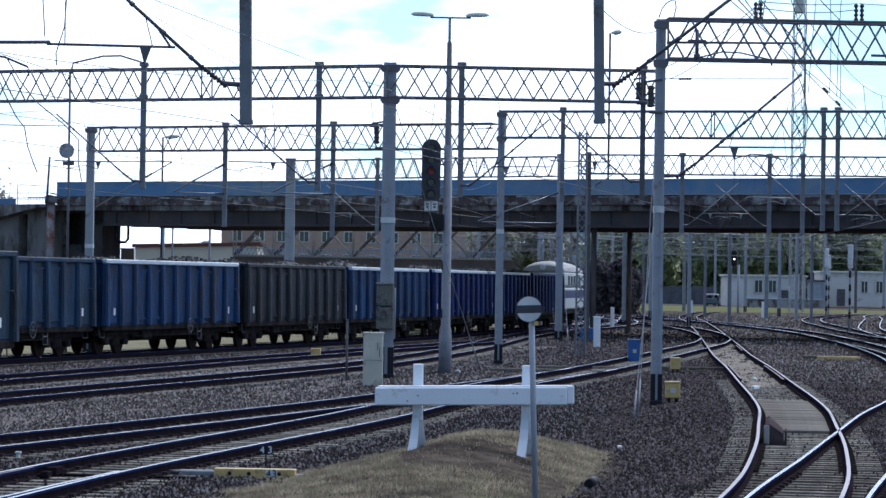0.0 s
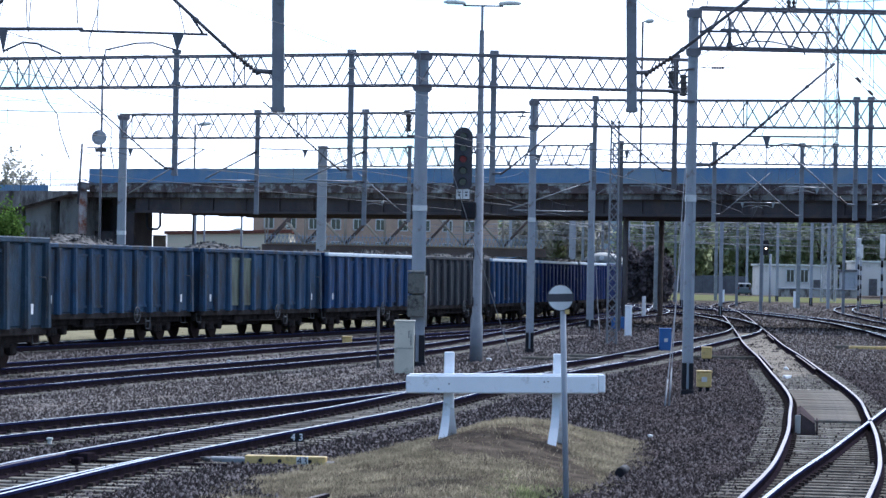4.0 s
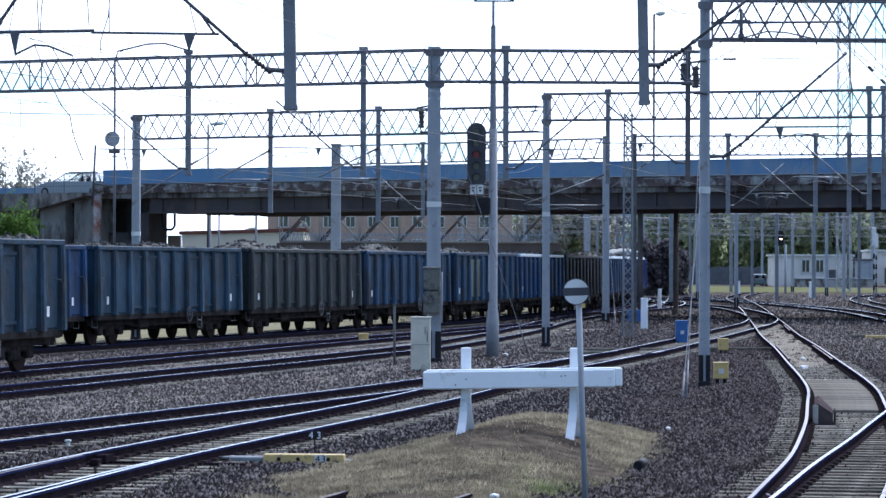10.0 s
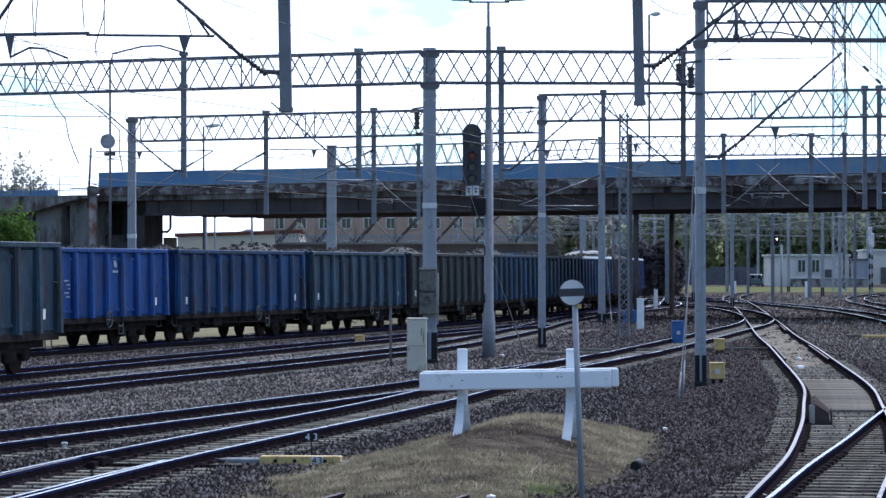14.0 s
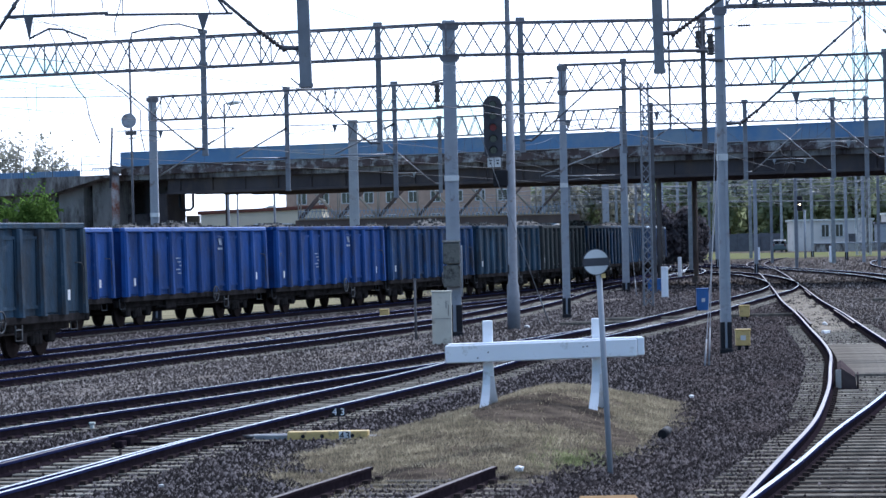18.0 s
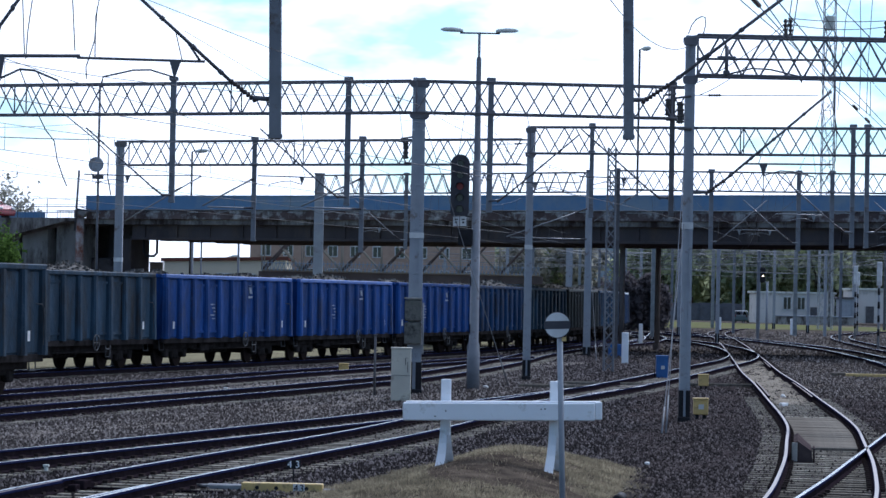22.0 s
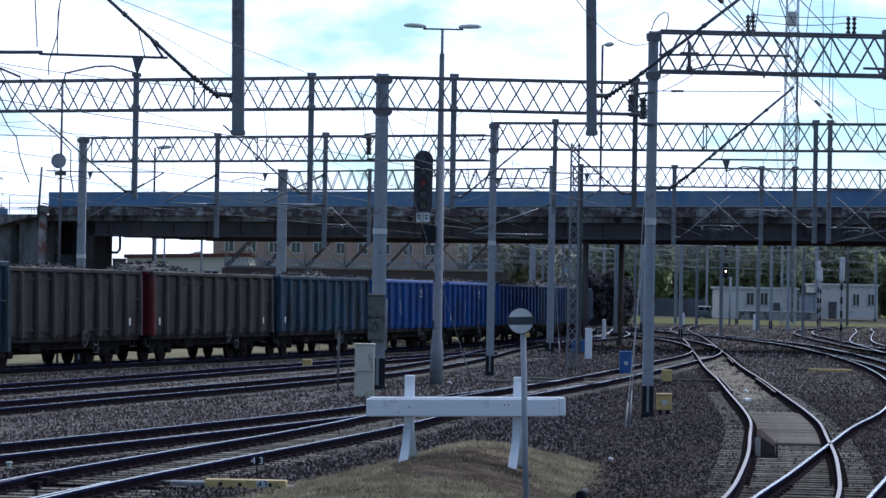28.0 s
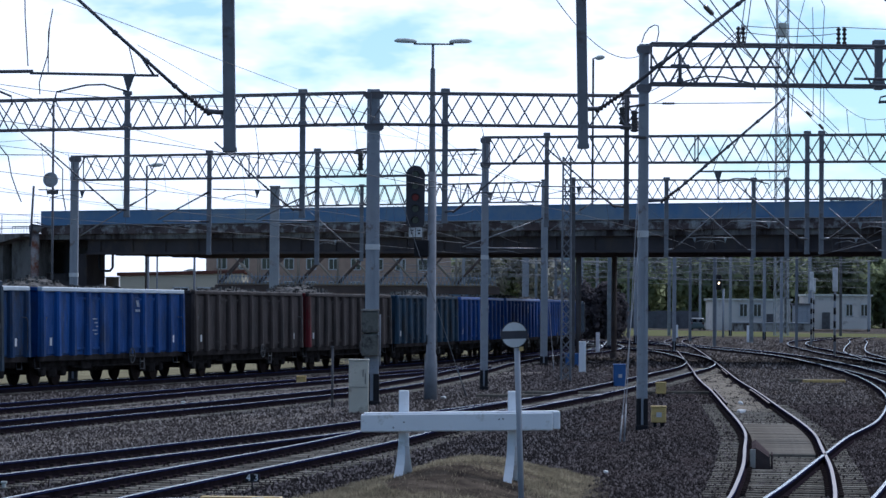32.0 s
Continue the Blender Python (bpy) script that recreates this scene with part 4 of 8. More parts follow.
def gantry(label):
    return thing("catenary_gantry", label, "catenary gantry", group="catenary gantries")


# the portal above the camera's near field
g = gantry("steel portal with hanging catenary posts over the near tracks")
gantry_beam((-12.5, 45, 9.6), (13.5, 45, 9.6), parent=g)
for px in (-12.5, 13.5):
    bm = mast_mesh(9.8, 0.34, 0.28)
    o = part("mast", bm, MAST, g)
    o.matrix_basis = Matrix.Translation((px, 45, -0.2))
post(g, -2.72, 45, 9.6, 4.98, 0.09, lean=-1.0)
post(g, 2.53, 45, 9.6, 5.07, 0.075, lean=-1.2)
post(g, -7.95, 45, 9.6, 5.0, 0.085)
post(g, 9.6, 45, 9.6, 5.0, 0.085)
cantilever(g, -2.68, 45, 5.57, -1, 1.05, rise=1.02, drop=0.09)
cantilever(g, 2.55, 45, 5.66, 1, 1.08, rise=0.91, clamp=True, drop=-0.05)
cantilever(g, -7.95, 45, 5.27, 1, 0.85, rise=1.7)
cantilever(g, 9.6, 45, 5.5, -1, 1.05)

# portal one, with its tall double mast
g = gantry("long grey lattice portal with hanging posts and dark brackets")
gantry_beam((-20.5, 97.4, 9.05), (-1.1, 89.3, 9.05), parent=g, cross=False)
gantry_beam((-1.1, 89.3, 9.05), (7.0, 89.8, 9.05), parent=g)
post(g, 6.52, 89.7, 9.1, 5.2, 0.075, MAST_DARK)
for px, py, pz in ((-8.47, 91.5, 5.38), (-3.12, 90.1, 5.35), (1.12, 89.4, 5.2)):
    post(g, px, py, 9.1, pz)
cantilever(g, -8.47, 91.4, 5.6, -1, 0.95)
cantilever(g, -3.12, 90.0, 5.6, -1, 0.95)
cantilever(g, 1.12, 89.3, 5.55, 1, 0.95)
cantilever(g, 6.44, 89.7, 5.75, -1, 0.95)
mast("catenary_mast", -1.0, 89.3, 9.15, 0.42, 0.34, foot=0.95, band=4.42, label="tall grey double-channel mast with black foot and white band", gusset=(9.0, 8.07), holes=(8.6, 7.6))
mast("catenary_mast", 7.03, 89.8, 9.05, 0.2, 0.2, label="slim grey mast behind another mast")
mast("catenary_mast", -20.5, 97.4, 9.1, 0.3, 0.26, label="grey mast at the end of the long portal")

# portal two
g = gantry("grey lattice portal spanning the tracks before the bridge")
gantry_beam((-12.45, 114.7, 8.35), (2.6, 107.45, 8.35), parent=g, depth=0.89, cross=False)
for px, py, pz in ((-7.33, 112.2, 4.62), (-3.27, 110.3, 4.25)):
    post(g, px, py, 8.4, pz)
pull_off(-7.33, 112.1, 5.87, 6.96, -1.9)
pull_off(-3.27, 110.2, 5.86, 6.97, -2.2)
strut_bracket(-12.45, 114.6, 5.35, 7.09, 2.95)
mast("catenary_mast", -12.6, 114.8, 8.4, 0.32, 0.28, foot=0.7, band=3.8, label="grey mast at the end of a lattice portal", gusset=(8.28,), holes=(7.9,))
mast("catenary_mast", 2.78, 107.3, 8.82, 0.27, 0.26, foot=0.72, band=4.45, label="pale grey mast with black foot and white band", gusset=(8.7, 7.84))

g = gantry("grey lattice portal with paired posts")
gantry_beam((2.85, 107.3, 8.78), (21.5, 102.4, 8.78), parent=g)
for px, py, pz in ((4.95, 107.0, 5.6), (13.9, 104.8, 4.66), (14.37, 104.6, 4.66)):
    post(g, px, py, 8.85, pz, 0.075)
cantilever(g, 13.9, 104.7, 5.2, -1, 0.95, GALV)
cantilever(g, 14.37, 104.5, 5.2, 1, 0.95, GALV)
mast("catenary_mast", 21.5, 102.4, 8.8, 0.3, 0.26, label="pale grey mast at the end of a lattice portal")

# portal three, just before the bridge
g = gantry("far lattice portal seen above the bridge parapet")
gantry_beam((-7.2, 165.0, 9.2), (7.0, 154.4, 9.2), parent=g, depth=1.0, bay=0.46, r=0.03)
gantry_beam((7.9, 150.5, 9.15), (30.0, 148.5, 9.2), parent=g, depth=0.95)
for px, py, pz in ((17.2, 149.7, 5.3), (18.83, 149.5, 5.3), (23.6, 149.1, 5.3), (-2.4, 161.4, 5.2), (12.9, 150.0, 5.3)):
    post(g, px, py, 9.2, pz, 0.1)
cantilever(g, 17.2, 149.6, 5.7, -1, 1.0, GALV)
cantilever(g, 23.6, 149.0, 5.7, -1, 1.0, GALV)
cantilever(g, -2.4, 161.3, 5.7, -1, 1.0, GALV)
cantilever(g, 12.9, 149.9, 5.7, 1, 1.0, GALV)
mast("catenary_mast", -7.2, 165.0, 9.25, 0.55, 0.4, label="pale mast standing before the bridge")
pull_off(6.95, 154.2, 5.81, 7.35, -4.1)
strut_bracket(7.2, 154.2, 6.71, 8.38, 2.6)
mast("catenary_mast", 7.05, 154.35, 9.25, 0.36, 0.3, foot=0.5, label="pale grey mast with a black foot")
mast("catenary_mast", 8.3, 150.4, 9.2, 0.2, 0.2, MAST_DARK, foot=0, label="dark mast before the bridge")

# the tall portal beside the turnout
g = gantry("tall lattice portal with switch gear beside the turnout")
gantry_beam((5.75, 71.95, 9.02), (19.0, 73.0, 9.06), parent=g, depth=0.95, r=0.034)
post(g, 11.3, 72.35, 9.1, 8.0, 0.09)
cantilever(g, 5.75, 71.85, 5.28, 1, 1.18)
cantilever(g, 11.3, 72.2, 7.7, 1, 1.0)
for px in (7.90, 8.02, 10.30, 10.44):
    bm = bmesh.new()
    sausage(bm, (px, 72.1, 9.05), (px, 72.1, 9.48), 0.055, 4)
    part("post_insulator", bm, INSUL, g)
mast("catenary_mast", 5.63, 71.93, 9.02, 0.25, 0.24, foot=0.78, band=4.42, label="pale grey mast with black foot beside yellow boxes", gusset=(8.92, 8.0))
mast("catenary_mast", 19.0, 73.0, 9.05, 0.3, 0.26, label="pale grey mast at the end of a tall portal")
tie((5.75, 71.9, 7.6), (8.7, 72.0, 7.65))
tie((-1.0, 89.2, 7.25), (-3.1, 90.0, 7.3))
tie((2.78, 107.2, 8.2), (1.2, 107.9, 8.15))


# ---- overhead wires ----
def wire_run(line, y0, y1, span, zc=5.72, zm=7.25, off=0.0, label="contact wire and sagging messenger wire with droppers"):
    X, Y, H = spline(line, 1.0)
    sel = [i for i in range(len(X)) if y0 <= Y[i] <= y1]
    w = thing("overhead_line", label, "overhead line", group="overhead lines")
    n = len(sel)
    pts_c, pts_m = [], []
    drop = bmesh.new()
    for j, i in enumerate(sel):
        u = (j % span) / span
        nx, ny = math.sin(H[i]), -math.cos(H[i])
        zig = 0.2 * (1 if (j // span) % 2 else -1) * (1 - 2 * u)
        c = (X[i] + nx * (off + zig), Y[i] + ny * (off + zig), zc)
        m = (X[i] + nx * off, Y[i] + ny * off, zm - 0.95 * 4 * u * (1 - u))
        pts_c.append(c)
        pts_m.append(m)
        if j % 7 == 3:
            rod(drop, c, m, 0.006, 4)
    bm = bmesh.new()
    tube(bm, pts_c[::3], 0.0075, 4)
    part("contact_wire", bm, WIRE, w)
    bm = bmesh.new()
    tube(bm, pts_m[::2], 0.0065, 4)
    part("messenger_wire", bm, WIRE, w)
    tagged(part("dropper_wire", drop, WIRE, w), kind="stuff")


wire_run(LINE_E, 66, 150, 46)
wire_run(LINE_D, 24, 90, 45)
wire_run(LINE_C, 42, 200, 48)
wire_run(LINE_B, 40, 140, 44)
wire_run(LINE_A, 40, 240, 50)
wire_run(LINE_R1, 24, 300, 46)
wire_run(LINE_R2, 24, 260, 47, off=-0.3)


# ---- the mound, the buffer stop and the near things ----
def mound_height(x, y):
    dy = y - 48.3
    s = 1.27 + (0.06 * -dy if dy < 0 else 0.0)
    u = (x - 1.05 - dy * 0.17) / s
    g = math.exp(-u * u - (dy / (8.8 if dy < 0 else 4.2)) ** 2)
    if g < 0.05:
        return -0.30
    h = -0.25 + 0.54 * g
    return h + 0.035 * noise.noise(Vector((x * 1.3, y * 0.7, 0))) + 0.02 * noise.noise(Vector((x * 5, y * 3, 4)))


def thin_grass(x, y):
    """Sparse grass over dark earth along the crest before the buffer stop and down its right flank."""
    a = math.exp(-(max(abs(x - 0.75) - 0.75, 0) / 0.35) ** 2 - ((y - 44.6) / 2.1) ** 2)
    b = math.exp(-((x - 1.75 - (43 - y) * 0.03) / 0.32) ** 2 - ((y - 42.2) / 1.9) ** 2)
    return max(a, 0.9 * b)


def build_mound():
    bm = bmesh.new()
    nx, ny = 60, 80
    g = []
    for j in range(ny + 1):
        y = 32.5 + 25.5 * j / ny
        row = []
        for i in range(nx + 1):
            x = (0.75 + (y - 46) * 0.17) + 7.0 * (i / nx - 0.5)
            row.append(bm.verts.new((x, y, mound_height(x, y))))
        g.append(row)
    for j in range(ny):
        for i in range(nx):
            q = (g[j][i], g[j][i + 1], g[j + 1][i + 1], g[j + 1][i])
            if max(v.co.z for v in q) > -0.27:
                bm.faces.new(q).smooth = True
    bmesh.ops.delete(bm, geom=[v for v in bm.verts if not v.link_faces], context='VERTS')
    m = thing("grassy_mound", "low earth mound with short dry grass", "mound")
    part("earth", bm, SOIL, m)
    rnd = random.Random(5)
    kinds = {"straw": ([], []), "green": ([], []), "soil": ([], [])}
    for _ in range(260000):
        y = 33.0 + 18.5 * rnd.random()
        x = (0.75 + (y - 46) * 0.17) + 6.6 * (rnd.random() - 0.5)
        z = mound_height(x, y)
        if z < -0.22:
            continue
        n = 0.5 * noise.noise(Vector((x * 1.1, y * 0.6, 2))) + 0.45 * noise.noise(Vector((x * 3.4, y * 2.1, 6)))
        bare = max(thin_grass(x, y), 0.75 * math.exp(-((x + 0.95) / 0.7) ** 2 - ((y - 36.4) / 1.3) ** 2)) + n * 0.55
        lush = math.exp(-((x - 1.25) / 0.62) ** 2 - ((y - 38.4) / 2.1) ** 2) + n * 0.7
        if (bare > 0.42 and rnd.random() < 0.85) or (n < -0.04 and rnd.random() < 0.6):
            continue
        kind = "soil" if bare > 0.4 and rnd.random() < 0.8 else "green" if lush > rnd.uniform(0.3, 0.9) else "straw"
        h, a = rnd.uniform(0.015, 0.05 if kind == "soil" else 0.075), rnd.uniform(0, math.tau)
        wx, wy = 0.006 * math.cos(a), 0.006 * math.sin(a)
        lx, ly = rnd.uniform(-0.06, 0.06), rnd.uniform(-0.06, 0.06)
        verts, faces = kinds[kind]
        k = len(verts)
        verts += [(x - wx, y - wy, z - 0.02), (x + wx, y + wy, z - 0.02), (x + lx, y + ly, z + h)]
        faces.append((k, k + 1, k + 2))
    for kind, material, label in (("straw", GRASS_BLADE, "short dry straw-coloured grass blades"), ("green", GRASS_GREEN, "short greenish grass blades"), ("soil", GRASS_DEAD, "sparse dead brown grass blades")):
        me = bpy.data.meshes.new("grass")
        me.from_pydata(kinds[kind][0], [], kinds[kind][1])
        me.materials.append(material)
        o = new("grass", me)
        o.parent = m
        tagged(o, label, kind="stuff")


build_mound()


def build_buffer_stop():
    b = thing("buffer_stop", "white painted buffer stop beam on two splayed posts", "buffer stop", Matrix.Translation((0.82, 46.0, 0)))
    tilt = Matrix.Translation((0, 0, 0.961)) @ Matrix.Rotation(radians(-0.95), 4, 'Y')
    bm = bmesh.new()
    box(bm, (-0.037, -0.14, 0.0), (2.905, 0.25, 0.27), bevel=0.016)
    part("beam", bm, WHITE, b, "thick white painted timber beam").matrix_basis = tilt
    bm = bmesh.new()
    box(bm, (0.03, -0.1, 0.145), (2.94, 0.2, 0.024), bevel=0.006)
    part("top_board", bm, WHITE, b).matrix_basis = tilt
    bm = bmesh.new()
    box(bm, (1.472, -0.13, 0.014), (0.105, 0.24, 0.268), bevel=0.012)
    part("end_board", bm, WHITE, b).matrix_basis = tilt
    for x, z in ((-0.84, 0.01), (0.60, 0.04), (0.66, 0.045), (-1.0, -0.07)):
        bm = bmesh.new()
        disc(bm, (x, -0.268, z), (0, 1, 0), 0.012, 0.012, 8)
        part("nail", bm, MAST_DARK, b, "rusty nail head").matrix_basis = tilt
    for px in (-0.84, 0.82):
        bm = bmesh.new()
        box(bm, (px, 0.08, 1.0), (0.155, 0.14, 0.86), bevel=0.012)
        part("post", bm, WHITE, b)
        for s, name in ((-1, "front_leg"), (1, "back_leg")):
            bm = bmesh.new()
            prev = None
            for z, dx, dy, w in ((0.84, 0.028, 0.03, 0.095), (0.62, 0.030, 0.05, 0.105), (0.46, 0.036, 0.09, 0.118), (0.30, 0.052, 0.16, 0.128), (0.16, 0.074, 0.25, 0.134), (-0.25, 0.15, 0.55, 0.14)):
                ring = [bm.verts.new((px + s * dx + sx * w / 2, 0.06 + s * dy + sy * 0.055, z)) for sx, sy in ((-1, -1), (1, -1), (1, 1), (-1, 1))]
                if prev:
                    for k in range(4):
                        bm.faces.new((prev[k], ring[k], ring[(k + 1) % 4], prev[(k + 1) % 4]))
                else:
                    bm.faces.new(ring)
                prev = ring
            bmesh.ops.recalc_face_normals(bm, faces=bm.faces)
            part(name, bm, WHITE, b)


build_buffer_stop()


def text_part(name, body, size, material, parent, m, thick=0.004):
    cu = bpy.data.curves.new(name, 'FONT')
    cu.body, cu.size, cu.align_x, cu.align_y, cu.extrude = body, size, 'CENTER', 'CENTER', thick
    tmp = new(name, cu)
    me = bpy.data.meshes.new_from_object(tmp)
    bpy.data.objects.remove(tmp)
    me.materials.clear()
    me.materials.append(material)
    ob = new(name, me)
    ob.parent = parent
    ob.matrix_basis = m
    return ob


FACING = Matrix.Rotation(radians(90), 4, 'X')


def build_round_sign():
    s = thing("shunting_stop_sign", "round white sign with a black bar on a grey post", "railway sign", Matrix.Translation((1.42, 36.3, -0.2)) @ Matrix.Rotation(radians(-2.0), 4, 'Y'))
    bm = bmesh.new()
    rod(bm, (0, 0, 0), (0, 0, 2.62), 0.036, 10)
    part("post", bm, MAST, s, "grey-blue tubular post")
    bm = bmesh.new()
    disc(bm, (-0.03, -0.05, 2.57), (0, 1, 0), 0.16, 0.02, 32)
    part("rim", bm, HEAD_GREY, s, "faded black rim and bar")
    for name, a, b, mt in (("upper_field", 18.5, 161.5, PLATE), ("lower_field", 198.5, 341.5, PLATE)):
        bm = bmesh.new()
        vs = [bm.verts.new((-0.03 + 0.150 * math.cos(radians(a + (b - a) * i / 20)), -0.064, 2.57 + 0.150 * math.sin(radians(a + (b - a) * i / 20)))) for i in range(21)]
        bm.faces.new(vs)
        r = bmesh.ops.extrude_face_region(bm, geom=bm.faces[:])
        for v in r["geom"]:
            if isinstance(v, bmesh.types.BMVert):
                v.co.y += 0.003
        bmesh.ops.recalc_face_normals(bm, faces=bm.faces)
        part(name, bm, mt, s)
    bm = bmesh.new()
    box(bm, (0.05, -0.03, 2.40), (0.05, 0.04, 0.05))
    part("clamp", bm, YELLOW, s)


build_round_sign()


def build_point_machine():
    p = thing("point_bar", "yellow point rod cover bar with dark holes", "point gear", Matrix.Translation((-2.36, 43.85, -0.13)) @ Matrix.Rotation(radians(-4), 4, 'Z'))
    bm = bmesh.new()
    box(bm, (0, 0, 0), (1.18, 0.22, 0.14), bevel=0.012)
    part("cover", bm, YELLOW, p)
    for x in (-0.36, -0.08, 0.36):
        bm = bmesh.new()
        disc(bm, (x, -0.112, 0), (0, 1, 0), 0.03, 0.01, 14)
        part("hole", bm, BLACK, p)
    bm = bmesh.new()
    box(bm, (0.25, -0.113, 0.0), (0.17, 0.008, 0.13))
    part("number_plate", bm, PLATE, p, "white plate with black figures 43")
    for dx, ch in ((-0.042, "4"), (0.042, "3")):
        text_part("numeral", ch, 0.15, BLACK, p, Matrix.Translation((0.25 + dx, -0.12, 0)) @ FACING)
    bm = bmesh.new()
    box(bm, (-0.85, 0.1, -0.02), (0.55, 0.14, 0.1), bevel=0.02)
    rod(bm, (-1.6, 0.35, -0.02), (-0.6, 0.12, -0.02), 0.035, 8)
    part("rod_end", bm, GALV, p, "grey-blue steel rod end")
    bm = bmesh.new()
    box(bm, (0.72, 0.05, -0.04), (0.34, 0.16, 0.07), bevel=0.02)
    part("rod_tail", bm, GALV, p)
    s = thing("point_number_sign", "small black sign with white figures 43 on a stake", "number sign", Matrix.Translation((-2.33, 46.3, -0.22)))
    bm = bmesh.new()
    rod(bm, (0, 0, 0), (0, 0, 0.24), 0.012, 6)
    part("stake", bm, BLACK, s)
    bm = bmesh.new()
    box(bm, (0, 0, 0.29), (0.21, 0.012, 0.13), bevel=0.004)
    part("plate", bm, BLACK, s)
    for dx, ch in ((-0.06, "4"), (0.06, "3")):
        text_part("numeral", ch, 0.15, WHITE, s, Matrix.Translation((dx, -0.012, 0.29)) @ FACING)


build_point_machine()


def build_lamp_post():
    t = thing("platform_lamp", "tall grey yard lamp post with two luminaires", "lamp post", Matrix.Translation((0.80, 96.3, -0.2)))
    bm = bmesh.new()
    lathe(bm, (0, 0, 0), (0, 0, 11.3), [(0, 0.21), (0.12, 0.20), (0.135, 0.15), (0.5, 0.12), (0.93, 0.08), (0.935, 0.045), (1, 0.045)], 14)
    part("pole", bm, POST, t)
    bm = bmesh.new()
    rod(bm, (-0.62, 0, 11.32), (0.66, 0, 11.32), 0.028, 8)
    part("arm", bm, TUBE, t)
    for s in (-1, 1):
        bm = bmesh.new()
        lathe(bm, (s * 0.52, 0, 11.36), (s * 1.24, 0, 11.42), [(0, 0.06), (0.1, 0.10), (0.5, 0.11), (0.85, 0.08), (1, 0.02)], 12)
        for v in bm.verts:
            if v.co.z < 11.37:
                v.co.z = 11.37 - (11.37 - v.co.z) * 0.25
        part("luminaire", bm, GREY_BOX, t, "grey streamlined luminaire")


build_lamp_post()


def build_signal():
    s = thing("light_signal", "tall black railway light signal showing red on a grey mast", "railway signal", Matrix.Translation((0.80, 95.4, -0.2)))
    bm = bmesh.new()
    lathe(bm, (0, 0, 0), (0, 0, 7.2), [(0, 0.20), (0.16, 0.20), (0.175, 0.15), (1, 0.135)], 14)
    part("mast", bm, mat("dull blue-grey signal mast paint", (0.27, 0.285, 0.32), 0.6, dark=(0.19, 0.20, 0.225), scale=3, stain=(0.12, 0.10, 0.09), stain_scale=3, stain_amount=0.2), s)
    bm = bmesh.new()
    n = 20
    prof = [(0.30 * math.cos(math.pi * i / n), 7.09 + 0.30 * math.sin(math.pi * i / n)) for i in range(n + 1)] + [(-0.29, 5.55), (-0.24, 5.46), (0.24, 5.46), (0.29, 5.55)]
    lo = [bm.verts.new((-0.53 + x, -0.22, z)) for x, z in prof]
    hi = [bm.verts.new((-0.53 + x, 0.02, z)) for x, z in prof]
    bm.faces.new(lo)
    bm.faces.new(list(reversed(hi)))
    for i in range(len(prof)):
        bm.faces.new((lo[i], lo[(i + 1) % len(prof)], hi[(i + 1) % len(prof)], hi[i]))
    bmesh.ops.recalc_face_normals(bm, faces=bm.faces)
    part("head", bm, HEAD_GREY, s, "weathered black rounded signal head")
    for k, z in enumerate((7.10, 6.74, 6.38, 6.02, 5.66)):
        bm = bmesh.new()
        rings = [(0.14 * math.cos(a), 0.14 * math.sin(a)) for a in [math.pi * (-0.1 + 1.2 * i / 10) for i in range(11)]]
        a = [bm.verts.new((-0.53 + x, -0.22, z + y)) for x, y in rings]
        b = [bm.verts.new((-0.53 + x, -0.42, z + y - 0.02)) for x, y in rings]
        for i in range(10):
            bm.faces.new((a[i], a[i + 1], b[i + 1], b[i]))
        r = bmesh.ops.solidify(bm, geom=bm.faces[:], thickness=0.01)
        part("hood", bm, HEAD_GREY, s)
        bm = bmesh.new()
        disc(bm, (-0.53, -0.225, z), (0, 1, 0), 0.105, 0.02, 18)
        part("lens", bm, RED_LAMP if k == 2 else DIM_LENS, s, "dim red lamp" if k == 2 else "dark lens")
    for x in (-0.63, -0.41):
        bm = bmesh.new()
        box(bm, (x, -0.2, 5.28), (0.2, 0.02, 0.3), bevel=0.005)
        part("plate", bm, PLATE, s, "small white plate with unreadable black marks")
        bm = bmesh.new()
        box(bm, (x, -0.213, 5.34), (0.1, 0.006, 0.035))
        box(bm, (x, -0.213, 5.25), (0.06, 0.006, 0.06))
        part("mark", bm, BLACK, s)
    bm = bmesh.new()
    box(bm, (-0.33, -0.05, 4.78), (0.46, 0.3, 0.52), bevel=0.03)
    part("junction_box", bm, BLACK, s)
    bm = bmesh.new()
    tube(bm, [(-0.30, 0, 5.4), (-0.30, 0, 4.4), (0.0, 0, 4.0)], 0.03, 6)
    part("cable_pipe", bm, MAST_DARK, s)
    for z in (5.45, 6.6):
        bm = bmesh.new()
        rod(bm, (-0.35, 0, z), (0.0, 0, z), 0.03, 6)
        part("bracket", bm, MAST_DARK, s)
    for z in (1.9, 3.4):
        bm = bmesh.new()
        box(bm, (-0.14, -0.1, z), (0.03, 0.05, 0.3))
        part("mast_clip", bm, BLACK, s)


build_signal()


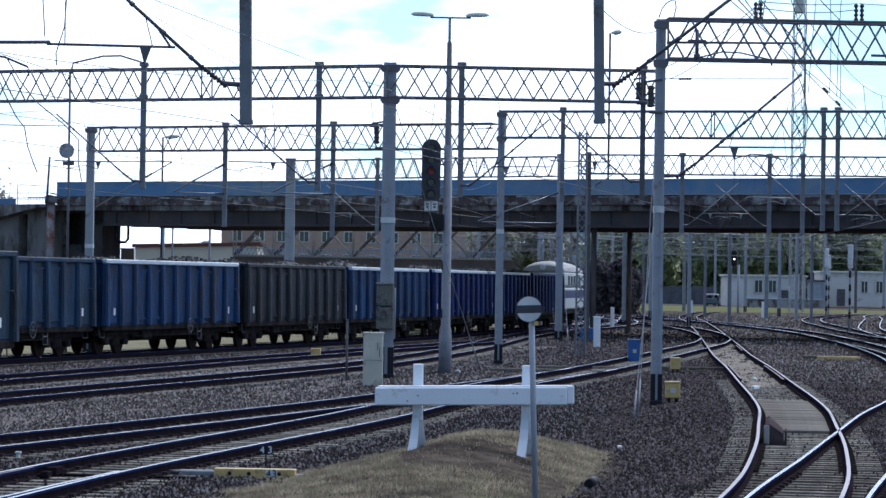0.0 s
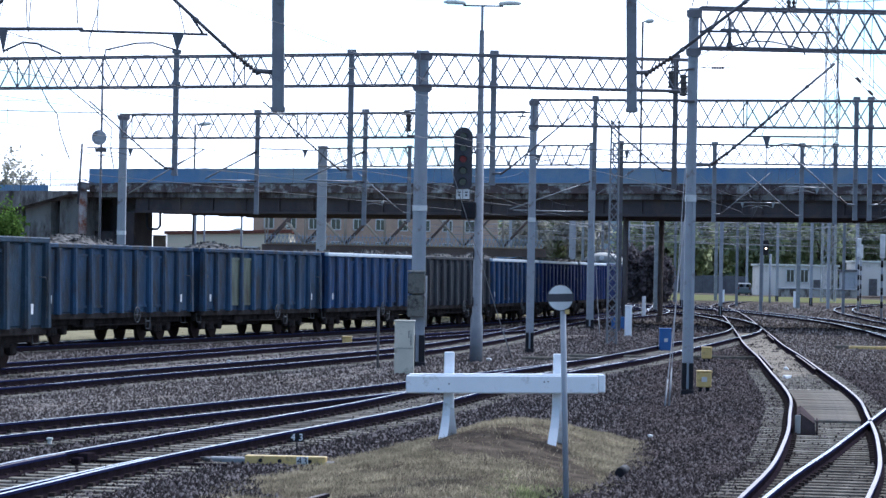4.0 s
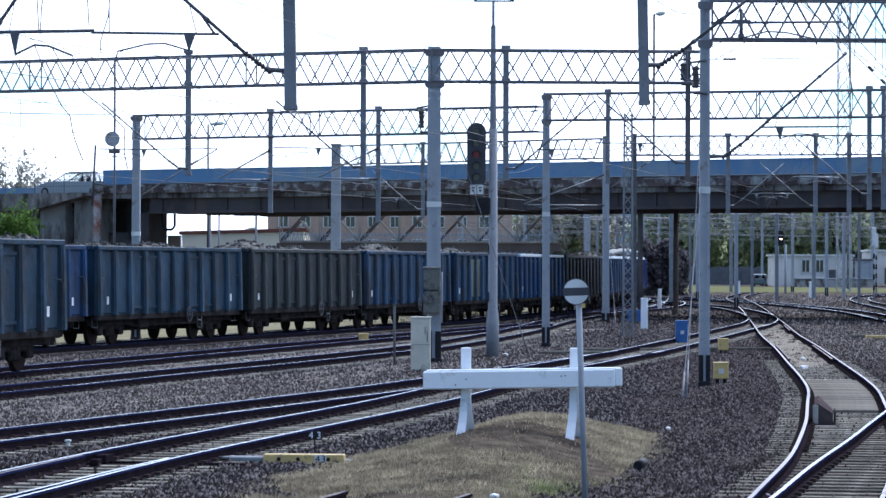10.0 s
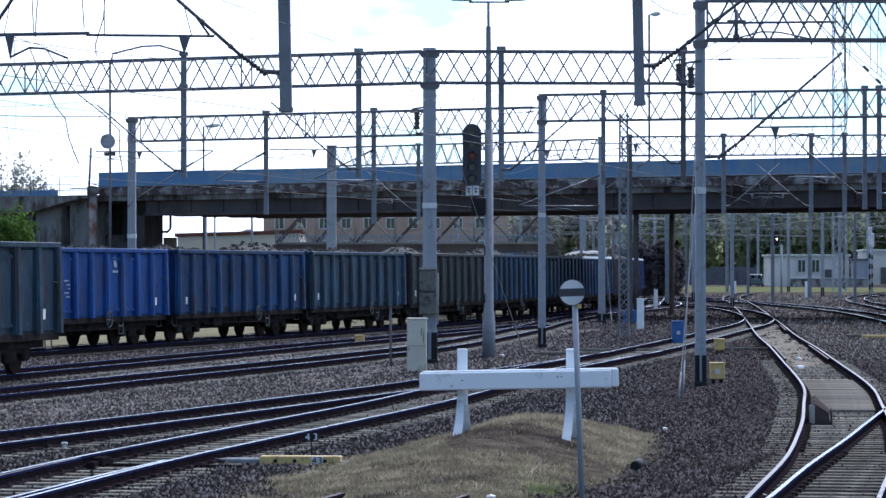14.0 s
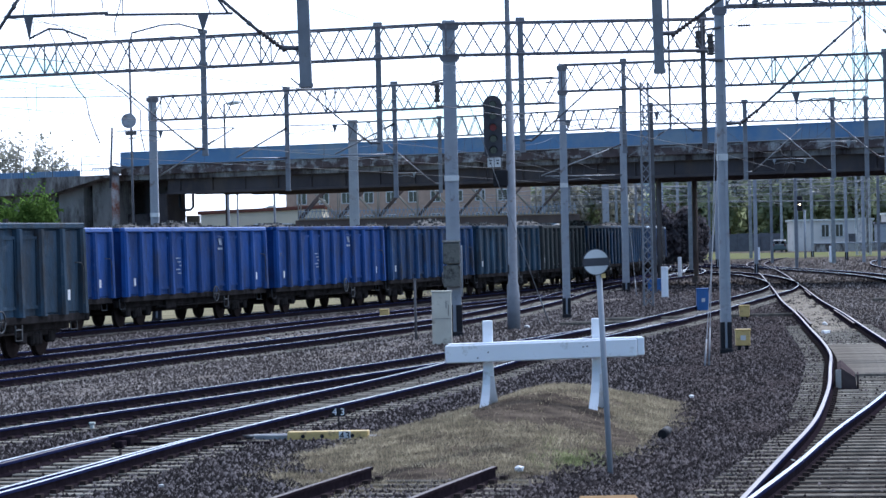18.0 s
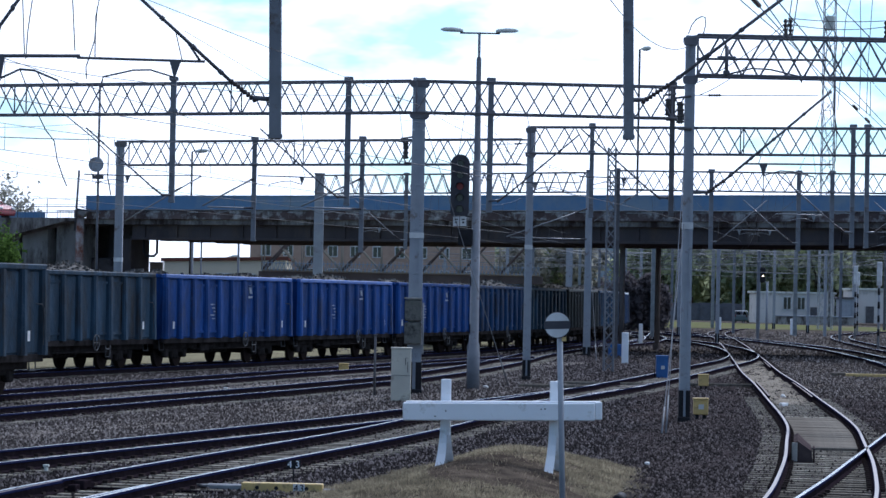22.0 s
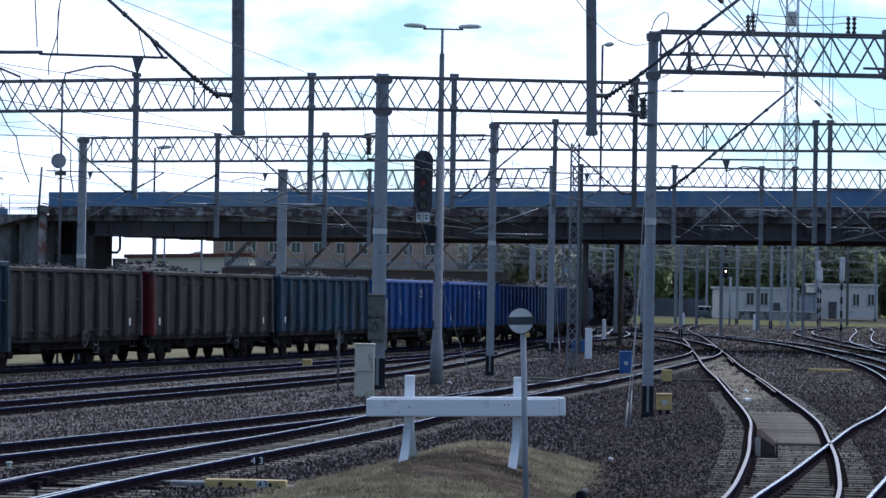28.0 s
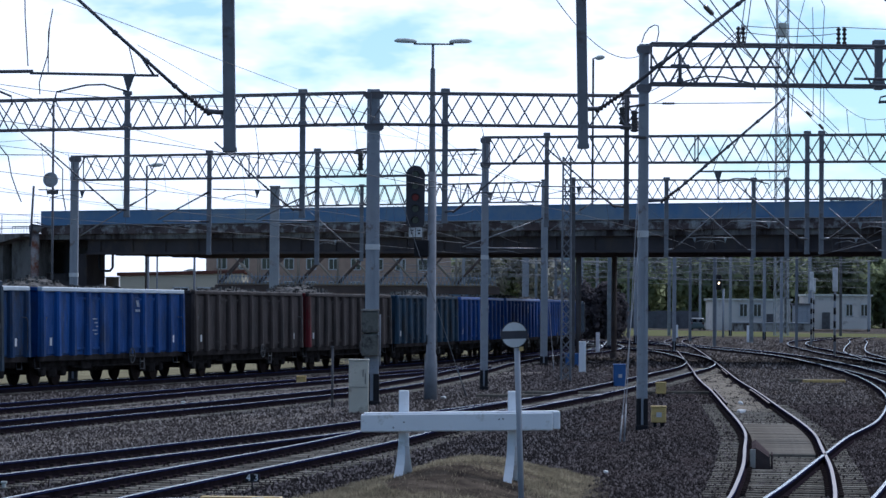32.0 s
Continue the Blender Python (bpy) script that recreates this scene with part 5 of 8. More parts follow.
def cabinet(name, label, x, y, w, d, h, material, legs=0.0, marks=()):
    t = thing(name, label, "cabinet", Matrix.Translation((x, y, -0.2)))
    bm = bmesh.new()
    box(bm, (0, 0, legs + h / 2), (w, d, h), bevel=0.015)
    part("body", bm, material, t)
    bm = bmesh.new()
    box(bm, (0, 0, legs + h + 0.02), (w * 1.08, d * 1.08, 0.05), bevel=0.015)
    part("lid", bm, material, t)
    if legs:
        for s in (-1, 1):
            bm = bmesh.new()
            box(bm, (s * w * 0.25, 0, legs / 2), (w * 0.22, d * 0.4, legs + 0.02))
            part("leg", bm, BLACK, t)
    for mx, mz, mw, mh, mm in marks:
        bm = bmesh.new()
        box(bm, (mx, -d / 2 - 0.004, legs + mz), (mw, 0.01, mh))
        part("mark", bm, mm, t)
    return t


cabinet("relay_cabinet", "pale cream lineside relay cabinet with dark streaks", -1.28, 83.0, 0.54, 0.4, 1.44, CREAM_BOX, marks=((0.12, 1.1, 0.02, 0.2, MAST_DARK), (0.18, 0.95, 0.02, 0.3, MAST_DARK), (-0.0, 0.72, 0.5, 0.01, MAST_DARK)))
cabinet("track_box", "small yellow lineside box on a dark stand", 6.19, 73.9, 0.35, 0.3, 0.36, YELLOW, 0.14, marks=((0, 0.19, 0.13, 0.12, PLATE),))
cabinet("track_box", "small yellow lineside box", 8.46, 100.1, 0.32, 0.3, 0.34, YELLOW, 0.12)
cabinet("track_box", "small yellow box between the tracks", -3.8, 110.5, 0.34, 0.3, 0.33, YELLOW, 0.03)
cabinet("point_machine", "blue lineside box with a white mark", 8.0, 113.1, 0.44, 0.35, 0.82, BLUE_BOX, marks=((0.02, 0.42, 0.13, 0.13, PLATE),))
cabinet("point_machine", "small blue box behind a mast", 8.6, 156.0, 0.7, 0.4, 0.6, BLUE_BOX)
cabinet("concrete_post", "white concrete marker post", 8.15, 139.5, 0.31, 0.25, 1.38, WHITE)
cabinet("concrete_post", "white concrete marker post", 12.5, 196.9, 0.24, 0.22, 1.38, WHITE)
cabinet("concrete_post", "white concrete marker post far off", 27.2, 305.0, 0.5, 0.4, 1.4, WHITE)
cabinet("concrete_post", "white concrete marker post far off", 32.0, 281.0, 0.55, 0.4, 1.5, WHITE)


def mast_box():
    t = thing("mast_cabinet", "grey concrete-coloured switch boxes strapped to a mast", "switch box", Matrix.Translation((-1.05, 88.95, 0)))
    for z0, z1 in ((1.28, 1.92), (1.96, 2.58)):
        bm = bmesh.new()
        box(bm, (0, 0, (z0 + z1) / 2), (0.5, 0.34, z1 - z0), bevel=0.03)
        part("box", bm, mat("grimy concrete grey", (0.24, 0.24, 0.22), 0.9, dark=(0.10, 0.10, 0.09), scale=3, stain=(0.05, 0.05, 0.05), stain_scale=3, stain_amount=0.5), t)
    bm = bmesh.new()
    box(bm, (0, 0, 2.63), (0.54, 0.38, 0.06), bevel=0.01)
    part("lid", bm, CONCRETE, t)
    bm = bmesh.new()
    rod(bm, (0.29, 0.1, 2.5), (0.29, 0.1, 1.0), 0.03, 6)
    part("conduit", bm, MAST, t)


mast_box()


def stake(x, y, h, r, material, label, lean=0.0):
    t = thing("lineside_stake", label, "stake", Matrix.Translation((x, y, -0.25)) @ Matrix.Rotation(radians(lean), 4, 'Y'))
    bm = bmesh.new()
    rod(bm, (0, 0, 0), (0, 0, h + 0.05), r, 8)
    part("rod", bm, material, t)
    bm = bmesh.new()
    box(bm, (0, 0, h + 0.06), (r * 3, r * 3, 0.04), bevel=0.01)
    part("cap", bm, material, t)


stake(-2.1, 87.0, 1.75, 0.035, MAST_DARK, "thin dark steel stake beside the track")
stake(-6.2, 84.5, 0.22, 0.04, PLATE, "short white peg between rails")
stake(-6.25, 47.3, 0.11, 0.032, GREY_BOX, "short grey peg between rails")


def guy(p, q, r=0.010, label="thin steel guy wire"):
    t = thing("guy_wire", label, "guy wire")
    bm = bmesh.new()
    rod(bm, p, q, r, 5)
    part("wire", bm, POST, t)
    bm = bmesh.new()
    rod(bm, Vector(p), Vector(p).lerp(Vector(q), 0.12), r * 1.9, 6)
    part("turnbuckle", bm, POST, t)


guy((4.63, 65.2, -0.2), (5.55, 71.9, 4.6))
guy((4.75, 65.6, -0.2), (5.55, 71.9, 6.6))
guy((7.06, 144.0, -0.2), (7.05, 154.2, 6.3))
guy((2.0, 99.0, -0.2), (-0.85, 89.3, 7.9), 0.012)


def lattice_mast(x, y, h, w, material, label, category="lattice mast", k=1.0):
    t = thing("lattice_mast", label, category, Matrix.Translation((x, y, -0.2)))
    for sx in (-1, 1):
        for sy in (-1, 1):
            bm = bmesh.new()
            rod(bm, (sx * w / 2, sy * w / 2, 0), (sx * w / 2 * 0.8, sy * w / 2 * 0.8, h), w * 0.09 * k, 5)
            part("leg", bm, material, t)
    bm = bmesh.new()
    n = max(4, round(h / (w * 1.1)))
    for i in range(n):
        z0, z1 = h * i / n, h * (i + 1) / n
        for sy in (-1, 1):
            f = w / 2 * (1 - 0.2 * i / n)
            s = 1 if i % 2 else -1
            rod(bm, (-f * s, sy * f, z0), (f * s, sy * f, z1), w * 0.045 * k, 4)
            rod(bm, (sy * f, -f * s, z0), (sy * f, f * s, z1), w * 0.045 * k, 4)
            rod(bm, (f * s, sy * f, z0), (-f * s, sy * f, z1), w * 0.045 * k, 4)
    tagged(part("bracing", bm, material, t), kind="stuff")
    return t


lattice_mast(6.51, 122.9, 9.1, 0.38, POST, "pale grey square lattice mast")
RADIO = lattice_mast(41.0, 330.0, 46, 1.45, MAST, "tall slender lattice radio mast behind the bridge", "radio mast", 0.4)
bm = bmesh.new()
box(bm, (-0.1, -0.8, 33.6), (0.9, 0.6, 1.6), bevel=0.1)
part("antenna_box", bm, GREY_BOX, RADIO)


def build_round_board():
    t = thing("round_board", "round grey board on a thin tall pole", "railway sign", Matrix.Translation((-13.1, 112.0, -0.2)))
    bm = bmesh.new()
    rod(bm, (0, 0, 0), (0, 0, 10.5), 0.045, 8)
    part("pole", bm, TUBE, t)
    bm = bmesh.new()
    disc(bm, (-0.08, -0.06, 7.55), (0, 1, 0), 0.28, 0.03, 28)
    part("board", bm, MAST, t)
    bm = bmesh.new()
    box(bm, (0, -0.06, 7.08), (0.42, 0.03, 0.14), bevel=0.01)
    part("lower_plate", bm, MAST_DARK, t)


build_round_board()

pole = thing("leaning_pole", "dark leaning pole with a short crossbar", "pole", Matrix.Translation((-22.9, 184.2, 6.3)) @ Matrix.Rotation(radians(3), 4, 'Y'))
bm = bmesh.new()
rod(bm, (0, 0, 0), (0, 0, 3.7), 0.07, 8)
part("shaft", bm, TUBE, pole)
bm = bmesh.new()
rod(bm, (0, 0, 1.35), (1.5, 0, 1.2), 0.05, 6)
rod(bm, (0.2, 0, 1.5), (1.2, 0, 1.25), 0.035, 6)
part("crossbar", bm, TUBE, pole)


def street_lamp(x, y, z0, h, side, label="thin street lamp behind the bridge"):
    t = thing("street_lamp", label, "street lamp", Matrix.Translation((x, y, z0)))
    bm = bmesh.new()
    tube(bm, [(0, 0, 0), (0, 0, h), (side * 0.3, 0, h + 0.05)], 0.07, 6)
    part("pole", bm, MAST_DARK, t)
    bm = bmesh.new()
    lathe(bm, (side * 0.2, 0, h + 0.02), (side * 1.1, 0, h + 0.1), [(0, 0.06), (0.3, 0.14), (0.8, 0.12), (1, 0.03)], 8)
    part("luminaire", bm, GREY_BOX, t)


street_lamp(10.6, 172.5, 6.95, 10.1, 0.6, "thin street lamp on the bridge")
street_lamp(-17.2, 200.0, -0.3, 12.3, 1)
street_lamp(-22.0, 300.0, -0.3, 6.6, 1, "small far street lamp")
street_lamp(-16.5, 290.0, -0.3, 6.9, 1, "small far street lamp")


for px, py, ph, pr in ((-20.1, 235, 7.2, 0.15), (-19.75, 240, 7.0, 0.07), (-16.8, 240, 7.2, 0.09)):
    t = thing("yard_pole", "plain brownish pole beyond the bridge", "pole", Matrix.Translation((px, py, -0.3)))
    bm = bmesh.new()
    rod(bm, (0, 0, 0), (0, 0, ph), pr, 8)
    part("shaft", bm, POST, t)
    bm = bmesh.new()
    box(bm, (0, 0, ph), (pr * 4, pr * 2.4, 0.1), bevel=0.02)
    part("crossbar", bm, MAST_DARK, t)
cabinet("kiosk", "tall grey concrete kiosk behind the abutment", -19.3, 199, 0.85, 0.8, 4.8, CONCRETE)


# ---- turnout details ----
def turnout():
    t = thing("turnout_gear", "check rails, guard block and plank deck of a turnout", "turnout gear", kind="structure")
    X, Y, H = spline(LINE_R1, 0.3)
    bm = bmesh.new()
    box(bm, (0, 0, -0.135), (0.292, 1.25, 0.06), bevel=0.006)
    me = bpy.data.meshes.new("plank")
    bm.to_mesh(me)
    bm.free()
    me.materials.append(mat("bleached deck plank", (0.235, 0.215, 0.185), 0.9, dark=(0.12, 0.105, 0.09), scale=1.2, per_object=0.05, stain=(0.10, 0.09, 0.08), stain_scale=1.4, stain_amount=0.3))
    i = 0
    while i < len(X):
        if 58.8 < Y[i] < 74.5:
            share("plank", me, t, Matrix.Translation((X[i], Y[i], random.uniform(-0.006, 0.006))) @ Matrix.Rotation(H[i], 4, 'Z'))
        i += 1
    # guard block and check rails
    bm = bmesh.new()
    k = min(range(len(Y)), key=lambda j: abs(Y[j] - 55.6))
    m = Matrix.Translation((X[k], Y[k], 0)) @ Matrix.Rotation(H[k], 4, 'Z')
    rows = []
    for x, k in ((-1.2, 0.75), (-0.8, 1.0), (0.5, 1.0), (1.1, 0.55)):
        rows.append([bm.verts.new(m @ Vector((x, y, z * k if z > 0 else z))) for y, z in ((0.62, -0.2), (0.62, 0.25), (0.55, 0.29), (0.30, 0.06), (0.27, -0.2))])
    for p, q in zip(rows, rows[1:]):
        for n in range(5):
            bm.faces.new((p[n], p[(n + 1) % 5], q[(n + 1) % 5], q[n]))
    bm.faces.new(rows[0])
    bm.faces.new(rows[-1])
    bmesh.ops.recalc_face_normals(bm, faces=bm.faces)
    part("guard_block", bm, BROWN_STEEL, t, "dark brown steel guard block")
    bm = bmesh.new()
    box(bm, (-1.22, 0.60, 0.02), (0.05, 0.10, 0.34), m, bevel=0.01)
    part("guard_nose", bm, CONCRETE, t, "pale worn nose of the guard block")
    bm = bmesh.new()
    box(bm, (-0.6, 0.252, -0.05), (1.1, 0.03, 0.28), m, bevel=0.008)
    part("guard_plate", bm, BROWN_STEEL, t, "thin dark guard plate")
    for y0, y1, side in ((88, 104, -0.62), (88, 104, 0.62), (128, 140, 0.62)):
        sel = [j for j in range(len(Y)) if y0 < Y[j] < y1]
        part("check_rail", rail_mesh(X[sel[0]:sel[-1]], Y[sel[0]:sel[-1]], H[sel[0]:sel[-1]], side, 3), [RAIL_SIDE, RAIL_DULL, RAIL_SIDE], t)
    X, Y, H = spline(LINE_E, 0.3)
    for y0, y1, side, spread, top in ((22, 42.6, -0.665, 0.008, RAIL_DULL), (22, 42.3, 0.685, -0.014, RAIL_TOP), (74, 102, 0.55, 0.0, RAIL_DULL)):
        sel = [j for j in range(len(Y)) if y0 < Y[j] < y1]
        shift = [spread * (y1 - Y[j]) for j in sel]
        bx = [X[j] + math.sin(H[j]) * d for j, d in zip(sel, shift)]
        by = [Y[j] - math.cos(H[j]) * d for j, d in zip(sel, shift)]
        part("switch_blade", rail_mesh(bx, by, [H[j] for j in sel], side, 3), [RAIL_SIDE, top, RAIL_HEAD if y0 < 60 else RAIL_SIDE], t)
    # locking gear at the tips of the blades
    k = min(range(len(Y)), key=lambda j: abs(Y[j] - 42.9))
    m = Matrix.Translation((X[k], Y[k], 0)) @ Matrix.Rotation(H[k], 4, 'Z')
    for c, d in (((0.15, 0.58, -0.10), (0.34, 0.16, 0.13)), ((-0.35, 0.55, -0.12), (0.22, 0.12, 0.10)), ((0.55, 0.60, -0.13), (0.16, 0.10, 0.09)), ((0.2, -0.56, -0.13), (0.3, 0.12, 0.08))):
        bm = bmesh.new()
        box(bm, c, d, m, bevel=0.012)
        part("lock_block", bm, RAIL_SIDE, t)
    bm = bmesh.new()
    rod(bm, m @ Vector((0.15, 0.6, -0.15)), m @ Vector((0.15, -1.5, -0.15)), 0.02, 6)
    part("stretcher_rod", bm, RAIL_SIDE, t)


turnout()


def rods(x, y, turn, n, label="rusty point rods lying on the ballast"):
    t = thing("point_rods", label, "point rods", Matrix.Translation((x, y, -0.14)) @ Matrix.Rotation(radians(turn), 4, 'Z'))
    for k in range(n):
        bm = bmesh.new()
        box(bm, (0.2 * k, 0.55 * k, 0), (2.6, 0.12, 0.1), bevel=0.02)
        part("rod", bm, WOOD_SLEEPER, t)


def boards(x, y):
    for k, (dx, dy, w, turn, material) in enumerate(((0.3, -0.3, 1.7, 4, YELLOW), (-0.5, 0.5, 1.1, 8, WOOD_SLEEPER), (0.0, 1.4, 1.5, -3, WOOD_SLEEPER))):
        t = thing("board", "yellow painted board lying on the ballast" if k == 0 else "brown weathered board lying on the ballast", "board", Matrix.Translation((x + dx, y + dy, -0.13)) @ Matrix.Rotation(radians(turn), 4, 'Z'))
        bm = bmesh.new()
        box(bm, (0, 0, 0), (w, 0.3, 0.12), bevel=0.015)
        part("plank", bm, material, t)


boards(16.6, 122.3)
rods(9.2, 103.5, 2, 2)
rods(3.6, 98.5, 0, 2, "grey point rods beside the yard turnout")
rods(5.2, 102.5, 0, 2, "grey point rods beside the yard turnout")
flat = thing("flat_board", "rusty flat board lying on the ballast", "board", Matrix.Translation((1.25, 32.6, -0.17)))
bm = bmesh.new()
box(bm, (0, 0, 0), (0.62, 0.5, 0.06), bevel=0.01)
part("board", bm, mat("rusty plate", (0.30, 0.20, 0.11), 0.8, scale=5), flat)
pipe = thing("black_pipe", "short black pipe end at the foot of the mound", "pipe", Matrix.Translation((2.42, 42.2, -0.1)) @ Matrix.Rotation(radians(70), 4, 'Z'))
bm = bmesh.new()
rod(bm, (-0.14, 0, 0.0), (0.14, 0, 0.04), 0.065, 12)
part("tube", bm, BLACK, pipe)
for i, (lx, ly, lz, s) in enumerate(((0.32, 36.7, -0.15, 0.08), (3.5, 52.8, -0.17, 0.06), (1.2, 96, -0.17, 0.12), (3.7, 37.4, -0.17, 0.05), (-3.9, 35.6, -0.17, 0.05), (9.4, 84.5, -0.17, 0.14), (10.2, 92.0, -0.17, 0.12))):
    lt = thing("litter", "crumpled scrap of white paper on the ground", "litter", Matrix.Translation((lx, ly, max(lz, mound_height(lx, ly)) + s * 0.3)))
    bm = bmesh.new()
    bmesh.ops.create_icosphere(bm, subdivisions=1, radius=s)
    rr = random.Random(i)
    for v in bm.verts:
        v.co *= rr.uniform(0.5, 1.1)
        v.co.z *= 0.7
    part("paper", bm, PLATE, lt)


# ---- loose stones on the ballast ----
def scatter_stones(name, n, y0, y1, power, size, spread, seed, label):
    rnd = np.random.RandomState(seed)
    base = np.array([(1, 0, -0.3), (0.2, 0.95, -0.25), (-0.9, 0.3, -0.35), (-0.2, -0.9, -0.2), (0.1, 0.1, 0.7), (0.45, -0.25, 0.5)])
    tri = [(0, 1, 4), (1, 2, 4), (2, 3, 4), (3, 5, 4), (3, 0, 5), (0, 4, 5)]
    y = y0 + (y1 - y0) * rnd.rand(n) ** power
    x = (rnd.rand(n) - 0.5) * 2 * (0.172 * y)
    a, s = rnd.rand(n) * math.tau, size + spread * rnd.rand(n) ** 2
    keep = np.array([mound_height(px, py) < -0.195 for px, py in zip(x, y)]) if y0 < 55 else np.ones(n, bool)
    for line, lo, hi in ((LINE_A, 60, 170), (LINE_R1, 20, 76), (LINE_R2, 20, 50), (LINE_E, 20, 62), (LINE_D, 30, 60)):
        lx = np.interp(y, [p[1] for p in line], [p[0] for p in line])
        keep &= ~((np.abs(x - lx) < 0.95) & (y > lo) & (y < hi) & (rnd.rand(n) < 0.74))
    x, y, a, s = x[keep], y[keep], a[keep], s[keep]
    turn = np.interp(y, [p[1] for p in LINE_R1], [p[0] for p in LINE_R1])
    yard = np.interp(y, [p[1] for p in LINE_D], [p[0] for p in LINE_D])
    # paler stones left of the yard track and beyond the turnout
    fresh = (x < yard - 1.2 - 0.6 * rnd.rand(len(x))) & (y < 130)
    fresh |= (x > turn + 1.2) & (y > 88 + 10 * rnd.rand(len(x)))
    brown = ~fresh & (x > turn - 4.4 + 0.5 * rnd.rand(len(x))) & (y < 150)
    for pick, material, words in ((~brown & ~fresh, STONE_LOOSE, label), (fresh, STONE_PALE, "pale grey " + label.split(" ", 1)[1]), (brown, STONE_BROWN, "dark brown " + label.split(" ", 1)[1])):
        stone_mesh(name, x[pick], y[pick], a[pick], s[pick], base, tri, rnd, material, words)


def stone_mesh(name, x, y, a, s, base, tri, rnd, material, label):
    n = len(x)
    c, si = np.cos(a), np.sin(a)
    k = len(base)
    V = np.empty((n, k, 3))
    V[:, :, 0] = x[:, None] + s[:, None] * (base[None, :, 0] * c[:, None] - base[None, :, 1] * si[:, None])
    V[:, :, 1] = y[:, None] + s[:, None] * (base[None, :, 0] * si[:, None] + base[None, :, 1] * c[:, None])
    V[:, :, 2] = -0.19 + s[:, None] * base[None, :, 2] * (0.9 + 0.9 * rnd.rand(n))[:, None]
    F = np.ascontiguousarray((np.arange(n)[:, None, None] * k + np.array(tri)[None]).reshape(-1, 3), dtype=np.int32)
    me = bpy.data.meshes.new(name)
    me.vertices.add(n * k)
    me.vertices.foreach_set("co", V.reshape(-1).astype(np.float32))
    me.loops.add(len(F) * 3)
    me.loops.foreach_set("vertex_index", F.reshape(-1))
    me.polygons.add(len(F))
    me.polygons.foreach_set("loop_start", np.arange(0, len(F) * 3, 3, dtype=np.int32))
    me.update(calc_edges=True)
    me.materials.append(material)
    tagged(new(name, me), label, "ballast stones", kind="stuff")


def stone_material(name, dark, mid, light):
    m = bpy.data.materials.new(name)
    m.use_nodes = True
    n, l = m.node_tree.nodes, m.node_tree.links
    geo, ramp, bsdf = n.new("ShaderNodeNewGeometry"), n.new("ShaderNodeValToRGB"), n["Principled BSDF"]
    ramp.color_ramp.elements[0].color, ramp.color_ramp.elements[1].color = (*dark, 1), (*light, 1)
    ramp.color_ramp.elements.new(0.6).color = (*mid, 1)
    l.new(geo.outputs["Random Per Island"], ramp.inputs["Fac"])
    l.new(ramp.outputs[0], bsdf.inputs["Base Color"])
    bsdf.inputs["Roughness"].default_value, bsdf.inputs["Specular IOR Level"].default_value = 0.95, 0.0
    return m


STONE_LOOSE = stone_material("loose ballast stone", (0.013, 0.012, 0.0125), (0.031, 0.0275, 0.0285), (0.175, 0.158, 0.16))
STONE_BROWN = stone_material("dark brown ballast stone", (0.013, 0.0115, 0.012), (0.038, 0.033, 0.0335), (0.145, 0.128, 0.128))
STONE_PALE = stone_material("pale ballast stone", (0.019, 0.017, 0.017), (0.060, 0.053, 0.0515), (0.255, 0.233, 0.225))
scatter_stones("ballast_stones", 217000, 29, 74, 1.3, 0.02, 0.034, 4, "loose crushed grey and brownish ballast stones")
scatter_stones("far_ballast_stones", 130000, 66, 170, 1.4, 0.028, 0.035, 5, "coarse grey ballast stones between the far tracks")
scatter_stones("yard_stones", 40000, 150, 330, 1.1, 0.06, 0.07, 6, "coarse grey stones on the far yard ground")


# ---- trees and distance ----
def leaf_cloud(rnd, centre, radii, count, size):
    verts, faces = [], []
    cx, cy, cz = centre
    clumps = []
    for _ in range(max(6, count // 60)):
        a, b, r = rnd.uniform(0, math.tau), math.acos(rnd.uniform(-1, 1)), rnd.uniform(0.45, 1.0)
        clumps.append((r * math.sin(b) * math.cos(a), r * math.sin(b) * math.sin(a), r * math.cos(b), rnd.uniform(0.18, 0.4)))
    for _ in range(count):
        q = rnd.choice(clumps)
        p = [q[i] + rnd.gauss(0, q[3] * 0.55) for i in range(3)]
        x, y, z = cx + p[0] * radii[0], cy + p[1] * radii[1], cz + p[2] * radii[2]
        s = size * rnd.uniform(0.6, 1.4)
        k = len(verts)
        for _v in range(4):
            verts.append((x + rnd.uniform(-s, s), y + rnd.uniform(-s, s), z + rnd.uniform(-s, s)))
        faces += [(k, k + 1, k + 2), (k, k + 2, k + 3)]
    return verts, faces


def tree(x, y, h, w, label, leaves=LEAF, count=1400, size=0.35, seed=0, base=-0.2, trunk_share=0.3, name="tree"):
    rnd = random.Random(seed)
    t = thing(name, label, name, Matrix.Translation((x, y, base)))
    bm = bmesh.new()
    rod(bm, (0, 0, 0), (rnd.uniform(-0.2, 0.2), 0, h * 0.55), h * 0.018, 8, h * 0.010)
    for k in range(6):
        a = rnd.uniform(0, math.tau)
        z = h * rnd.uniform(trunk_share, 0.55)
        rod(bm, (0, 0, z), (w * 0.33 * math.cos(a), w * 0.33 * math.sin(a), z + h * rnd.uniform(0.15, 0.35)), h * 0.008, 6, h * 0.003)
    part("trunk", bm, BARK, t)
    v, f = leaf_cloud(rnd, (0, 0, h * (0.5 + trunk_share / 2)), (w / 2, w / 2, h * (1 - trunk_share) / 2), count, size)
    me = bpy.data.meshes.new("crown")
    me.from_pydata(v, [], f)
    me.materials.append(leaves)
    o = new("crown", me)
    o.parent = t
    return t


